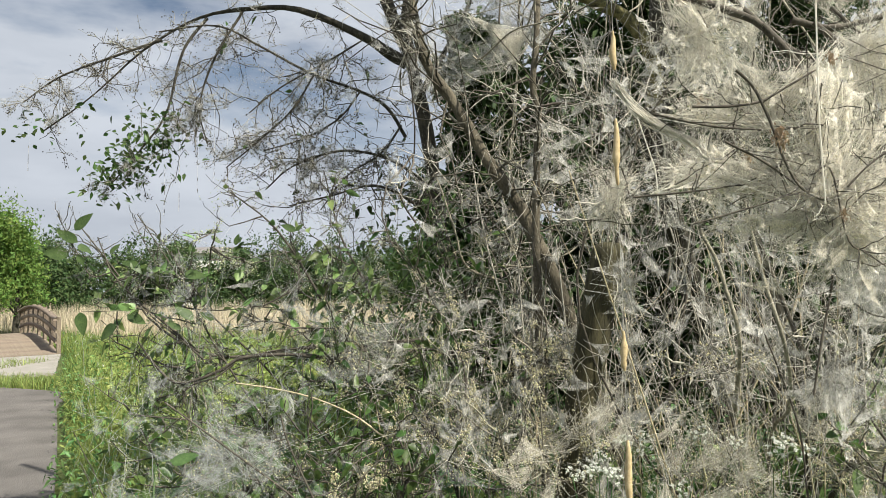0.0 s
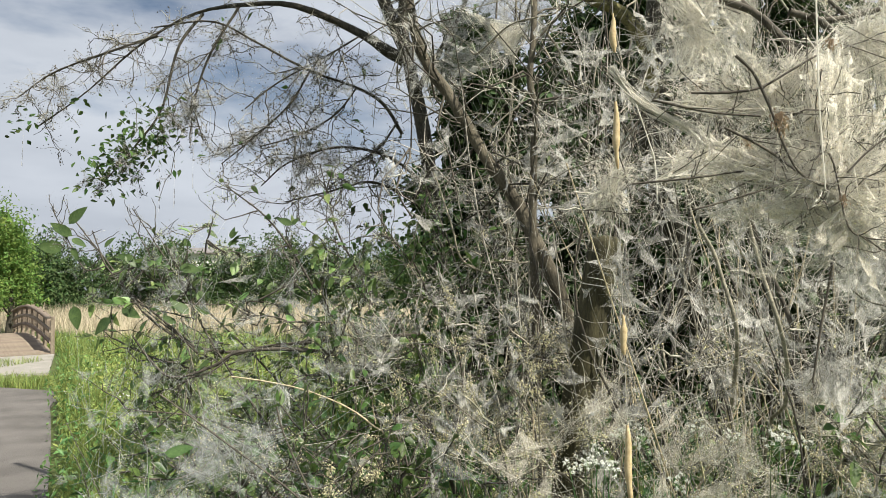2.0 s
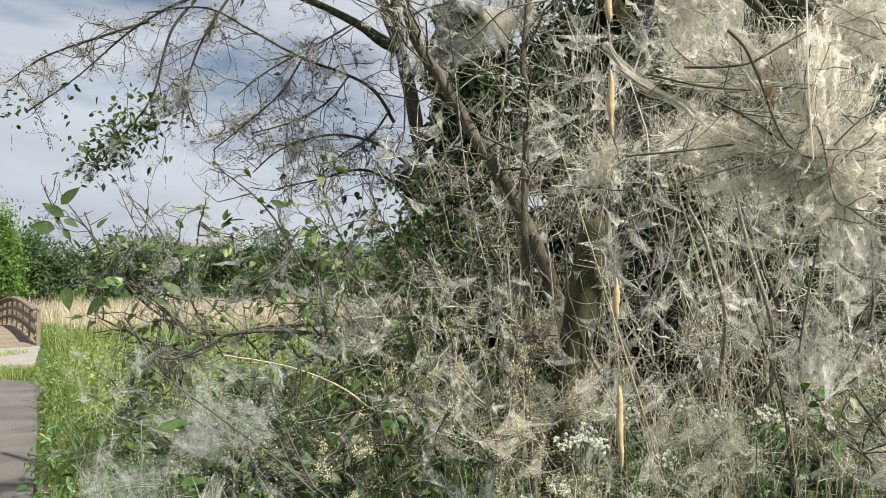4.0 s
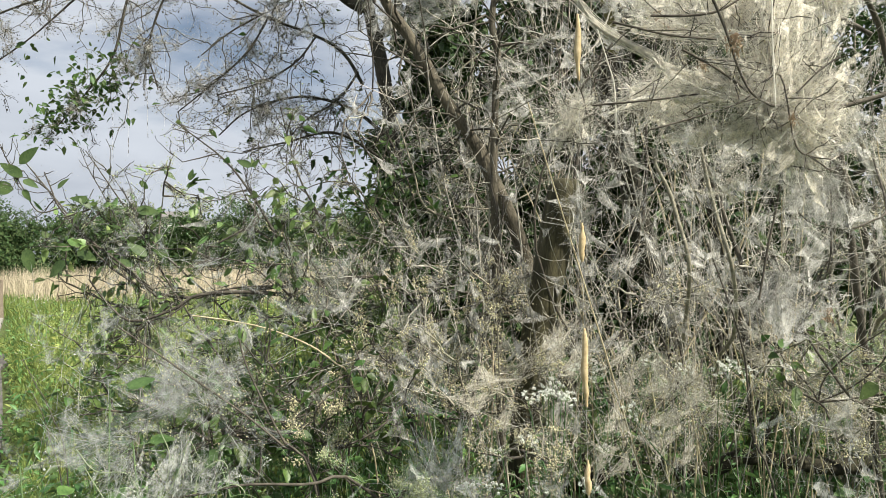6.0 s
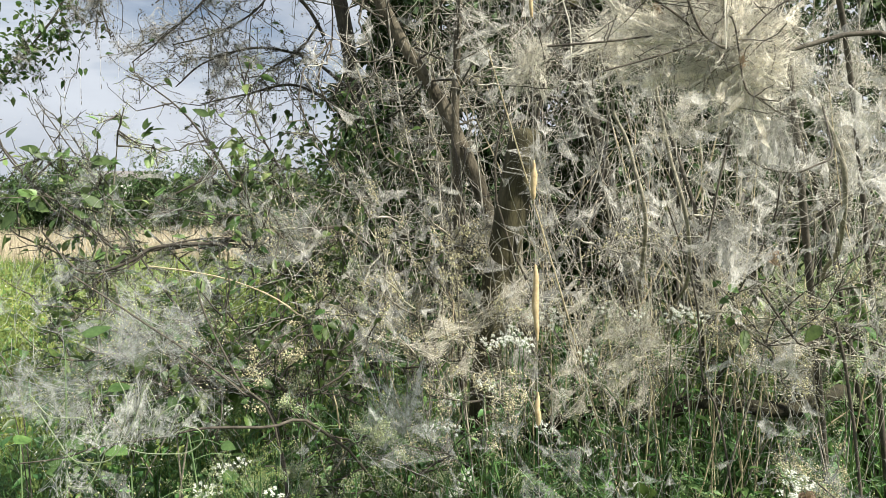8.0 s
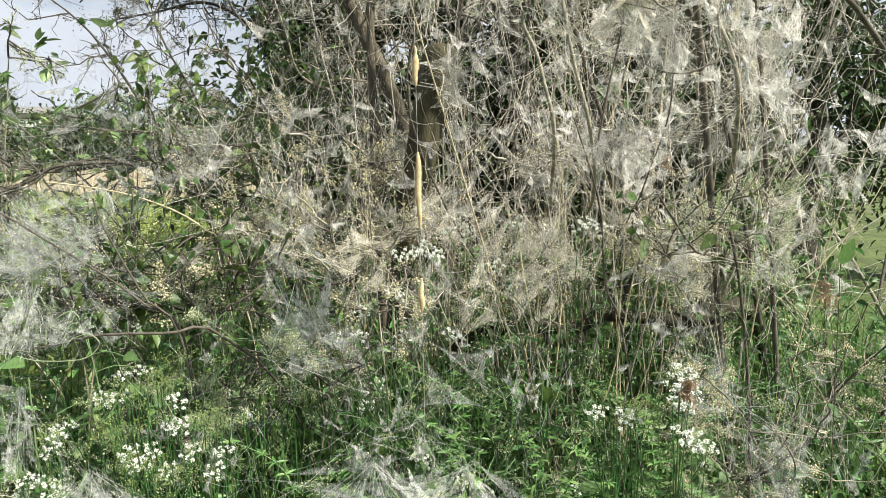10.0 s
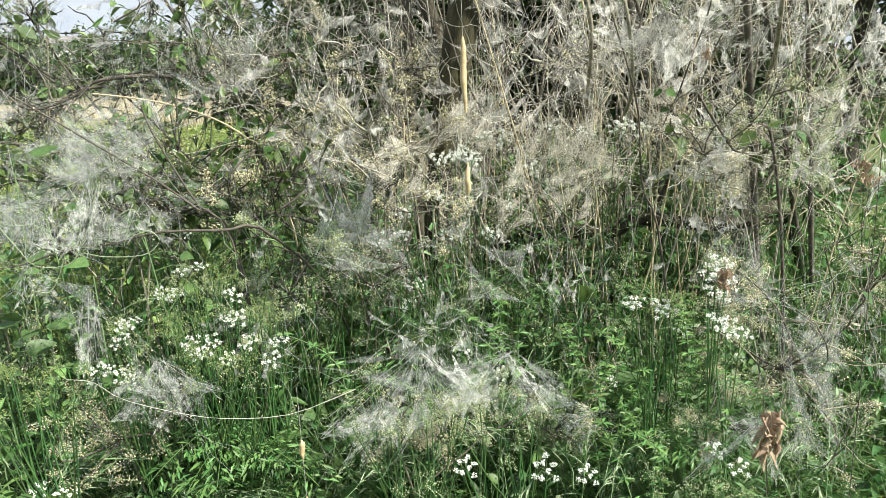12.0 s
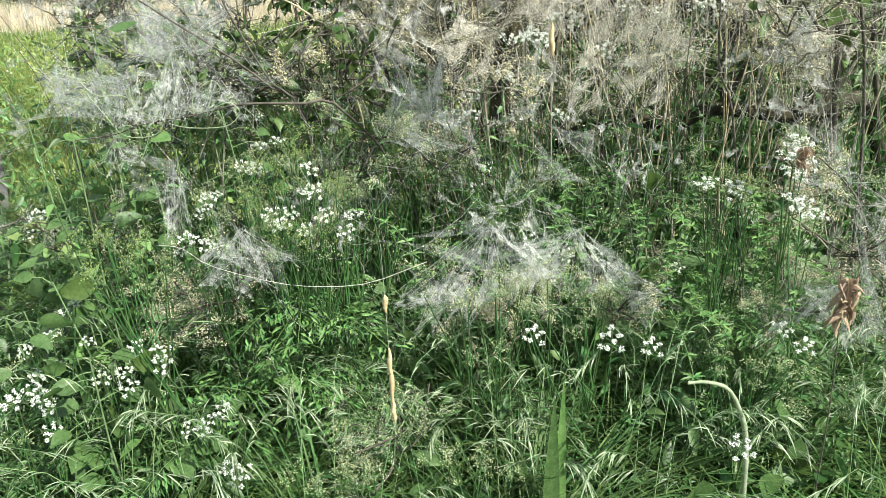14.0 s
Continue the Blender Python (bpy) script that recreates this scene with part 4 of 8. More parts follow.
def silk_web(anchors, n, label, sheets=1, dense=True, r=0.0002, near=0.16, thick=0.02, crumbs=0, hollow=0.16):
    """A web hung between anchors in groups: sheets, threads and the crumbs caught in it."""
    WEB_COUNT[0] += 1
    n = int(n * 1.5)
    rng = np.random.default_rng(400 + WEB_COUNT[0])
    anchors = np.array(anchors, float)
    t = thing("silk_web", label, "web", "silk webs", at=tuple(anchors[np.argmin(anchors[:, 2])]))
    grids = []
    k = len(anchors)
    for s in range(max(1, sheets)):
        for m in range(k - 2):
            tri = anchors[[0, m + 1, m + 2]] + rng.standard_normal((3, 3)) * (0.012 if s == 0 else 0.045)
            g = Geo()
            grids.append(sheet(g, *tri, rng, 9, hollow))
            part("sheet", g, SILK_SHEET if dense else SILK_THIN, t)
    yarn = SILK if dense else SILK_WHITE
    grids = np.stack(grids)
    m = int(n * (6 if dense else 2))
    i = rng.integers(0, len(grids), m)
    c, d = rng.integers(0, grids.shape[1], (2, m))
    p, q = grids[i, c], grids[i, d]
    far = np.linalg.norm(q - p, axis=1, keepdims=True)
    p = p + (q - p) * np.minimum(1, 0.05 * rng.uniform(0, 1, (m, 1)) / np.maximum(far, 1e-6)) + rng.standard_normal((m, 3)) * thick * 0.3
    keep = patchy(p, 0.09, WEB_COUNT[0], -0.35) | (rng.random(m) < 0.25)
    g = Geo()
    flakes(g, p[keep], 0.00036 * anchors[:, 1].mean() * rng.uniform(0.5, 1.5, keep.sum()), rng, 7.0)
    part("silk_fluff", g, yarn, t)
    lines = n // 4 if dense else n // 8
    i = rng.integers(0, len(grids), lines)
    a, b = rng.integers(0, grids.shape[1], (2, lines))
    p, q = grids[i, a], grids[i, b]
    reach = np.where(rng.random((lines, 1)) < 0.2, 1.0, np.minimum(1, 0.07 / np.maximum(np.linalg.norm(q - p, axis=1, keepdims=True), 1e-6)))
    q = p + (q - p) * reach
    g = Geo()
    threads(g, p, q + rng.standard_normal((lines, 3)) * 0.006, r * 0.8 * rng.uniform(0.5, 1.7, lines), rng, 0.05, 5)
    i, j = rng.integers(0, k, (2, max(6, n // 120)))
    i, j = i[i != j], j[i != j]
    threads(g, anchors[i] + rng.standard_normal((len(i), 3)) * 0.008, anchors[j] + rng.standard_normal((len(i), 3)) * 0.012, r * 2.0, rng, 0.05, 6)
    out = anchors[rng.integers(0, k, 3 * k)]
    threads(g, out, out + unit(out - anchors.mean(0) + rng.standard_normal((3 * k, 3)) * 0.06) * rng.uniform(0.04, 0.16, (3 * k, 1)), r * 2, rng, 0.05, 5)
    part("silk_mesh", g, yarn, t)
    if crumbs:
        g = Geo()
        w = rng.integers(0, grids.shape[1], crumbs)
        dots(g, grids[rng.integers(0, len(grids), crumbs), w] + rng.standard_normal((crumbs, 3)) * thick * 1.5, rng.uniform(0.0009, 0.0024, crumbs), rng)
        part("debris", g, BLOSSOM, t)
    return t


def scrub(at, size, label, seed, stems=12, silk=700, buds=900, tone=GREY_TWIG, leaf=0, root=True, long=0.3, bud=BLOSSOM, leaf_mat=LEAF, yarn=SILK_SOFT):
    """A sprawling silk-covered bush: stems, two orders of twigs, dried blossom and threads between the twigs."""
    rng = np.random.default_rng(seed)
    stems = int(stems * 0.55)
    at, size = np.array(at, float), np.array(size, float)
    t = thing("silk_covered_bush", label, "bush", "silk-covered bushes", at=(at[0], at[1], -0.05 if root else at[2] - size[2]))
    tip = at + rng.uniform(-1, 1, (stems, 3)) * size
    heart = at + np.array((0, 0.04, -0.55 * size[2]))
    s = np.linspace(0, 1, 8)
    p = heart + (tip - heart)[:, None] * s[:, None]
    p[:, :, :2] += (rng.normal(0, 0.05, (stems, 1, 2)) * (4 * s * (1 - s))[:, None])
    p += np.cumsum(rng.standard_normal((stems, 8, 3)) * 0.008, 1) * s[:, None]
    for a in p:
        part("stem", tubes(Geo(), a[None], rng.uniform(0.0018, 0.0036) * np.linspace(1, 0.5, 8)[None], 5), TWIG, t)
    g = Geo()
    stem(g, [(at[0] + rng.normal(0, 0.3), at[1] + 0.45, -0.05), heart * 0.5 + (at[0] * 0.5 + rng.normal(0, 0.1), at[1] * 0.5 + 0.12, 0), heart], 0.0034, 0.0022, 12, 6, 0.05, rng)
    part("main_stem", g, BROWN_TWIG, t)
    lo = 0.15
    t1 = sprout(p, 5, long * 0.75, rng, 1.0, 0.05, 0.2, 6, lo)
    t2 = sprout(t1, 2, long * 0.45, rng, 1.0, 0.0, 0.2, 5)
    g = Geo()
    tubes(g, t1, min(1.0, max(0.4, (at[1] - 0.5) / 1.6)) * rng.uniform(0.7, 1.7, (len(t1), 1)) * np.linspace(0.0024, 0.0013, 6), 4)
    tubes(g, t2, min(1.0, max(0.4, (at[1] - 0.5) / 1.6)) * rng.uniform(0.7, 1.5, (len(t2), 1)) * np.linspace(0.0014, 0.0008, 5), 3)
    part("twig_tangle", g, tone, t)
    laden = t2[patchy(t2[:, 2], 0.15, seed, 0.2)]
    laden = laden if len(laden) > 12 else t2
    if buds:
        src = laden[rng.integers(0, len(laden), buds)]
        q, _ = along(src, rng.uniform(0.2, 1, buds))
        g = Geo()
        dots(g, q + rng.standard_normal((buds, 3)) * 0.006, rng.uniform(0.0013, 0.0033, buds) * np.clip(at[1] / 2, 0.55, 1), rng)
        part("dried_blossom", g, bud, t)
    if silk:
        n = silk * 6
        i = rng.integers(0, len(laden), n)
        a, _ = along(laden[i], rng.uniform(0, 1, n))
        b, _ = along(laden[np.minimum(i + rng.integers(0, 4, n), len(laden) - 1)], rng.uniform(0, 1, n))
        near = np.minimum(1, 0.05 / np.maximum(np.linalg.norm(b - a, axis=1), 1e-6))[:, None]
        a = a + (b - a) * near * rng.uniform(0, 1, (n, 1)) + rng.standard_normal((n, 3)) * 0.006
        g = Geo()
        flakes(g, a, 0.00044 * at[1] * rng.uniform(0.5, 1.5, n), rng, 7.0)
        part("silk", g, yarn, t, "fine pale silk spun over the twigs")
        for _ in range(0 if at[1] < 1.95 else 2 if silk > 700 else 1):
            c = at + rng.normal(0, 0.4, 3) * size
            tri = c + unit(rng.standard_normal((3, 3)) * (1, 0.5, 1)) * rng.uniform(0.06, 0.13, (3, 1))
            g = Geo()
            sheet(g, *tri, rng, 7, 0.2, 0.06, 0.02)
            part("veil", g, SILK_VEIL, t, "thin hanging veil of silk")
    if leaf:
        src = np.concatenate([t1, t1])[rng.integers(0, 2 * len(t1), leaf)]
        q, d = along(src, rng.uniform(0.2, 1, leaf))
        g = Geo()
        leaves(g, q, d + rng.standard_normal((leaf, 3)) * 0.7 + (0, 0, -0.1), rng.uniform(0.028, 0.06, leaf), rng.uniform(0.018, 0.036, leaf), rng, 4, 0.2, 0.2)
        part("foliage", g, leaf_mat, t)
    return t1, t2


BOUGHS = (
    ([(-0.96, 2.3, 1.38), (-1.08, 2.3, 1.48), (-1.18, 2.3, 1.56), (-1.26, 2.3, 1.65), (-1.29, 2.3, 1.72), (-1.31, 2.3, 1.77)], 0.004),
    ([(-1.25, 2.28, 1.65), (-1.32, 2.28, 1.64), (-1.37, 2.28, 1.72), (-1.42, 2.28, 1.81), (-1.44, 2.28, 1.86)], 0.0025),
    ([(-1.04, 2.32, 1.52), (-1.12, 2.32, 1.68), (-1.17, 2.32, 1.77), (-1.2, 2.32, 1.84)], 0.0022),
    ([(-0.94, 2.3, 1.54), (-1.02, 2.3, 1.65), (-1.08, 2.3, 1.74), (-1.12, 2.3, 1.79)], 0.0022),
    ([(-0.55, 2.3, 1.36), (-0.67, 2.3, 1.37), (-0.82, 2.3, 1.36), (-0.89, 2.3, 1.32), (-1.03, 2.3, 1.28), (-1.11, 2.3, 1.34), (-1.17, 2.3, 1.42)], 0.007),
    ([(-0.83, 2.32, 1.35), (-0.72, 2.32, 1.38), (-0.57, 2.32, 1.39)], 0.0045),
    ([(-0.84, 2.28, 1.34), (-0.9, 2.28, 1.3), (-0.99, 2.28, 1.27), (-1.01, 2.28, 1.21)], 0.003),
    ([(-0.95, 2.3, 1.36), (-1.03, 2.3, 1.43), (-1.11, 2.3, 1.49), (-1.17, 2.3, 1.55)], 0.0035),
    ([(-0.73, 2.25, 1.53), (-0.67, 2.25, 1.56), (-0.6, 2.25, 1.6), (-0.64, 2.25, 1.67), (-0.66, 2.25, 1.72)], 0.003),
    ([(-0.46, 2.3, 1.27), (-0.62, 2.3, 1.44), (-0.74, 2.3, 1.48), (-0.82, 2.3, 1.46)], 0.003),
    ([(-0.31, 2.6, 1.71), (-0.36, 2.6, 1.75), (-0.46, 2.6, 1.75), (-0.56, 2.6, 1.71)], 0.003),
    ([(-0.21, 2.2, 1.42), (-0.29, 2.2, 1.41), (-0.36, 2.2, 1.4)], 0.004),
    ([(-0.22, 2.2, 1.42), (-0.35, 2.2, 1.41), (-0.47, 2.2, 1.38)], 0.0035),
)
BIG_LEAVES = (
    ((-1.36, 2.25, 1.79), (-1.31, 2.25, 1.84)), ((-1.35, 2.25, 1.75), (-1.41, 2.25, 1.79)), ((-1.35, 2.25, 1.74), (-1.31, 2.25, 1.72)),
    ((-1.35, 2.25, 1.71), (-1.33, 2.25, 1.68)), ((-1.24, 2.25, 1.71), (-1.21, 2.25, 1.74)), ((-1.14, 2.25, 1.67), (-1.19, 2.25, 1.68)),
    ((-0.99, 2.25, 1.64), (-0.93, 2.25, 1.63)), ((-0.96, 2.25, 1.49), (-1.01, 2.25, 1.53)), ((-0.89, 2.25, 1.49), (-0.93, 2.25, 1.51)),
    ((-1.34, 2.25, 1.52), (-1.33, 2.25, 1.46)), ((-1.22, 2.25, 1.48), (-1.26, 2.25, 1.44)), ((-0.97, 2.25, 1.71), (-0.97, 2.25, 1.73)),
    ((-0.82, 2.25, 1.73), (-0.81, 2.25, 1.76)), ((-0.79, 2.25, 1.74), (-0.82, 2.25, 1.71)), ((-0.75, 2.25, 1.73), (-0.8, 2.25, 1.73)),
    ((-1.38, 2.25, 1.71), (-1.45, 2.25, 1.72)), ((-1.02, 2.25, 1.64), (-1.07, 2.25, 1.65)), ((-1.17, 2.25, 1.68), (-1.14, 2.25, 1.65)),
    ((-0.9, 2.25, 1.76), (-0.87, 2.25, 1.74)), ((-1.18, 2.25, 1.51), (-1.13, 2.25, 1.49)), ((-0.62, 2.25, 1.77), (-0.66, 2.25, 1.79)),
    ((-0.62, 2.25, 1.77), (-0.6, 2.25, 1.79)), ((-0.54, 2.25, 1.66), (-0.56, 2.25, 1.65)), ((-0.71, 2.25, 1.45), (-0.7, 2.25, 1.47)),
    ((-0.43, 2.25, 1.66), (-0.45, 2.25, 1.64)), ((-0.49, 2.25, 1.6), (-0.5, 2.25, 1.57)), ((-0.82, 2.25, 1.73), (-0.8, 2.25, 1.75)),
    ((-0.95, 2.25, 1.64), (-0.98, 2.25, 1.62)), ((-0.96, 2.25, 1.63), (-0.93, 2.25, 1.63)), ((-1.0, 2.25, 1.46), (-1.04, 2.25, 1.48)),
    ((-0.69, 2.25, 1.45), (-0.71, 2.25, 1.43)), ((-0.49, 2.25, 1.46), (-0.54, 2.25, 1.47)), ((-0.42, 2.25, 1.65), (-0.46, 2.25, 1.63)),
    ((-0.89, 2.25, 1.34), (-0.92, 2.25, 1.32)), ((-0.86, 2.25, 1.28), (-0.89, 2.25, 1.29)), ((-0.83, 2.25, 1.71), (-0.8, 2.25, 1.72)),
    ((-1.04, 2.25, 1.58), (-1.07, 2.25, 1.59)),
)


def make_shrub():
    """The leafy shrub whose boughs reach over the verge towards the path."""
    rng = np.random.default_rng(31)
    t = thing("leafy_shrub", "half-stripped bird cherry shrub with green leaves, berries and silk", "shrub", at=(-0.25, 2.8, -0.05))
    ctrl = ([(-0.1, 2.9, -0.05), (-0.15, 2.85, 0.8), (-0.4, 2.7, 1.3), (-0.62, 2.6, 1.37), (-0.98, 2.55, 1.34), (-1.2, 2.5, 1.46), (-1.33, 2.45, 1.66), (-1.45, 2.4, 1.84)],
            [(-0.95, 2.55, 1.345), (-1.13, 2.5, 1.31), (-1.35, 2.5, 1.40)],
            [(-0.98, 2.55, 1.34), (-1.08, 2.5, 1.24), (-1.2, 2.48, 1.2)],
            [(-0.2, 2.85, -0.05), (-0.3, 2.8, 0.7), (-0.5, 2.6, 1.3), (-0.63, 2.5, 1.6), (-0.75, 2.45, 1.8), (-0.9, 2.4, 1.93)],
            [(-0.3, 2.85, -0.05), (-0.4, 2.8, 0.6), (-0.75, 2.6, 1.2), (-1.05, 2.5, 1.55), (-1.25, 2.45, 1.86)],
            [(-0.2, 2.75, -0.05), (-0.2, 2.7, 0.8), (-0.4, 2.5, 1.5), (-0.5, 2.4, 1.75), (-0.55, 2.35, 1.98)],
            [(-0.1, 2.8, -0.05), (0, 2.8, 0.9), (-0.1, 2.6, 1.6), (-0.22, 2.5, 1.95)],
            [(-0.3, 2.8, -0.05), (-0.5, 2.6, 0.7), (-0.85, 2.35, 1.1), (-1.15, 2.2, 1.2)],
            [(-0.3, 2.8, -0.05), (-0.6, 2.5, 0.8), (-0.95, 2.4, 1.4), (-1.08, 2.35, 1.72)])
    lines = []
    for k, c in enumerate(ctrl):
        g = Geo()
        lines.append(stem(g, c, 0.010 if k in (0, 3) else 0.0065, 0.0018, 24, 7, 0.05, rng))
        part("bough", g, TWIG, t)
    lines = np.stack(lines)
    t1 = sprout(lines, 11, 0.24, rng, 0.9, 0.08, 0.3, 6, 0.35)
    t2 = sprout(t1, 4, 0.12, rng, 0.9, 0.1, 0.35, 5)
    g = Geo()
    tubes(g, t1, np.linspace(0.0028, 0.0013, 6)[None].repeat(len(t1), 0), 4)
    tubes(g, t2, np.linspace(0.0015, 0.0009, 5)[None].repeat(len(t2), 0), 3)
    part("twig_tangle", g, TWIG, t)
    g = Geo()
    n = 620
    q, d = along(t2[rng.integers(0, len(t2), n)], rng.uniform(0.1, 1, n))
    keep = (q[:, 2] < 1.72) | (rng.random(n) < 0.2)
    q, d, n = q[keep], d[keep], keep.sum()
    leaves(g, q, d + rng.standard_normal((n, 3)) * 0.6, rng.uniform(0.026, 0.062, n), rng.uniform(0.015, 0.032, n), rng, 4, 0.2, 0.15)
    part("foliage", g, OLIVE, t, "dull green oval leaves")
    n = 1900
    q, d = along(t2[rng.integers(0, len(t2), n)], rng.uniform(0.3, 1, n))
    g = Geo()
    dots(g, q + rng.standard_normal((n, 3)) * 0.01, rng.uniform(0.0016, 0.003, n), rng)
    part("fruit_spray", g, FRUIT, t, "tiny unripe green berries")
    n = 16000
    laden = t2[patchy(t2[:, 2], 0.2, 8, -0.1)]
    i = rng.integers(0, len(laden), n)
    a, _ = along(laden[i], rng.uniform(0, 1, n))
    b, _ = along(laden[np.minimum(i + rng.integers(0, 4, n), len(laden) - 1)], rng.uniform(0, 1, n))
    near = np.minimum(1, 0.06 / np.maximum(np.linalg.norm(b - a, axis=1), 1e-6))[:, None]
    g = Geo()
    flakes(g, a + (b - a) * near * rng.uniform(0, 1, (n, 1)) + rng.standard_normal((n, 3)) * 0.006, 0.0008 * rng.uniform(0.5, 1.5, n), rng, 7.0)
    part("silk", g, SILK_GREY, t, "fine grey silk spun over the twigs")
    g = Geo()
    for k in range(150):
        c = laden[rng.integers(0, len(laden)), 3]
        sheet(g, *(c + unit(rng.standard_normal((3, 3)) * (1, 0.5, 1)) * rng.uniform(0.03, 0.11, (3, 1))), rng, 5, 0.24, 0.05, 0.03)
    part("silk_fluff", g, SILK_THIN, t, "thin grey veils of silk among the twigs")
    for c, r in BOUGHS:
        g = Geo()
        line = stem(g, c, r, r * 0.45, 20, 7, 0.06, rng)
        part("bough", g, TWIG, t)
        side = sprout(line[None], 11, 0.12, rng, 0.9, 0.1, 0.35, 6, 0.2)
        g = Geo()
        tubes(g, side, np.linspace(0.0016, 0.0008, 6)[None].repeat(len(side), 0), 4)
        part("twig_tangle", g, TWIG, t)
        q, _ = along(np.repeat(side, 60, 0), rng.uniform(0, 1, 660))
        g = Geo()
        flakes(g, q + rng.standard_normal((660, 3)) * 0.008, 0.0009, rng, 7.0)
        part("silk", g, SILK_GREY, t, "fine grey silk spun over the twigs")
    for a, b in BIG_LEAVES:
        a, b = np.array(a), np.array(b)
        size = np.linalg.norm(b - a) * 1.25
        g = Geo()
        leaves(g, a[None], (b - a)[None], size, size * rng.uniform(0.42, 0.6), rng, 7, 0.12, 0.08, facing=np.array((0.4, -2.0, 1.0)))
        part("leaf", g, DULL_LEAF, t, "large green leaf")
    return t1, t2


make_shrub()


def spin_tree():
    """Silk on the bare tree itself."""
    rng = np.random.default_rng(77)
    t = thing("silk_shroud", "grey silk shroud spun over the bare crown of the tree", "web", "silk webs", at=(0.1, 3.7, -0.05))
    for ends, n, cut, size, mat in ((TOP_ENDS, 80000, 0.15, 0.0017, SILK_GREY), (IN_ENDS, 40000, 0.25, 0.0011, SILK)):
        ends = ends[patchy(ends[:, 2], 0.3, 6, cut)]
        i = rng.integers(0, len(ends), n)
        a, _ = along(ends[i], rng.uniform(0, 1, n))
        b, _ = along(ends[np.minimum(i + rng.integers(0, 3, n), len(ends) - 1)], rng.uniform(0, 1, n))
        near = np.minimum(1, 0.09 / np.maximum(np.linalg.norm(b - a, axis=1), 1e-6))[:, None]
        g = Geo()
        flakes(g, a + (b - a) * near * rng.uniform(0, 1, (n, 1)) + rng.standard_normal((n, 3)) * 0.012, size * rng.uniform(0.5, 1.5, n), rng, 4.0)
        part("silk_fluff", g, mat, t)
    g = Geo()
    ends = TOP_ENDS[patchy(TOP_ENDS[:, 2], 0.3, 6, 0.15)]
    for k in range(260):
        c = ends[rng.integers(0, len(ends)), 3]
        sheet(g, *(c + unit(rng.standard_normal((3, 3)) * (1, 0.6, 0.8)) * rng.uniform(0.03, 0.10, (3, 1))), rng, 5, 0.24, 0.05, 0.02)
    part("silk_fluff", g, SILK_VEIL, t, "small torn grey veils of silk")
    g = Geo()
    ends = IN_ENDS[patchy(IN_ENDS[:, 2], 0.3, 6, 0.15)]
    for k in range(520):
        c = ends[rng.integers(0, len(ends)), 3]
        sheet(g, *(c + unit(rng.standard_normal((3, 3)) * (1, 0.5, 1.2)) * rng.uniform(0.03, 0.12, (3, 1))), rng, 5, 0.24, 0.05, 0.03)
    part("silk_fluff", g, SILK_VEIL, t, "small torn beige veils of silk among the stems")
    n = 8000
    q, _ = along(TOP_ENDS[rng.integers(0, len(TOP_ENDS), n)], rng.uniform(0.2, 1, n))
    g = Geo()
    dots(g, q + rng.standard_normal((n, 3)) * 0.012, rng.uniform(0.002, 0.005, n), rng)
    part("debris", g, TWIG, t, "grey withered blossom caught in the silk")


spin_tree()

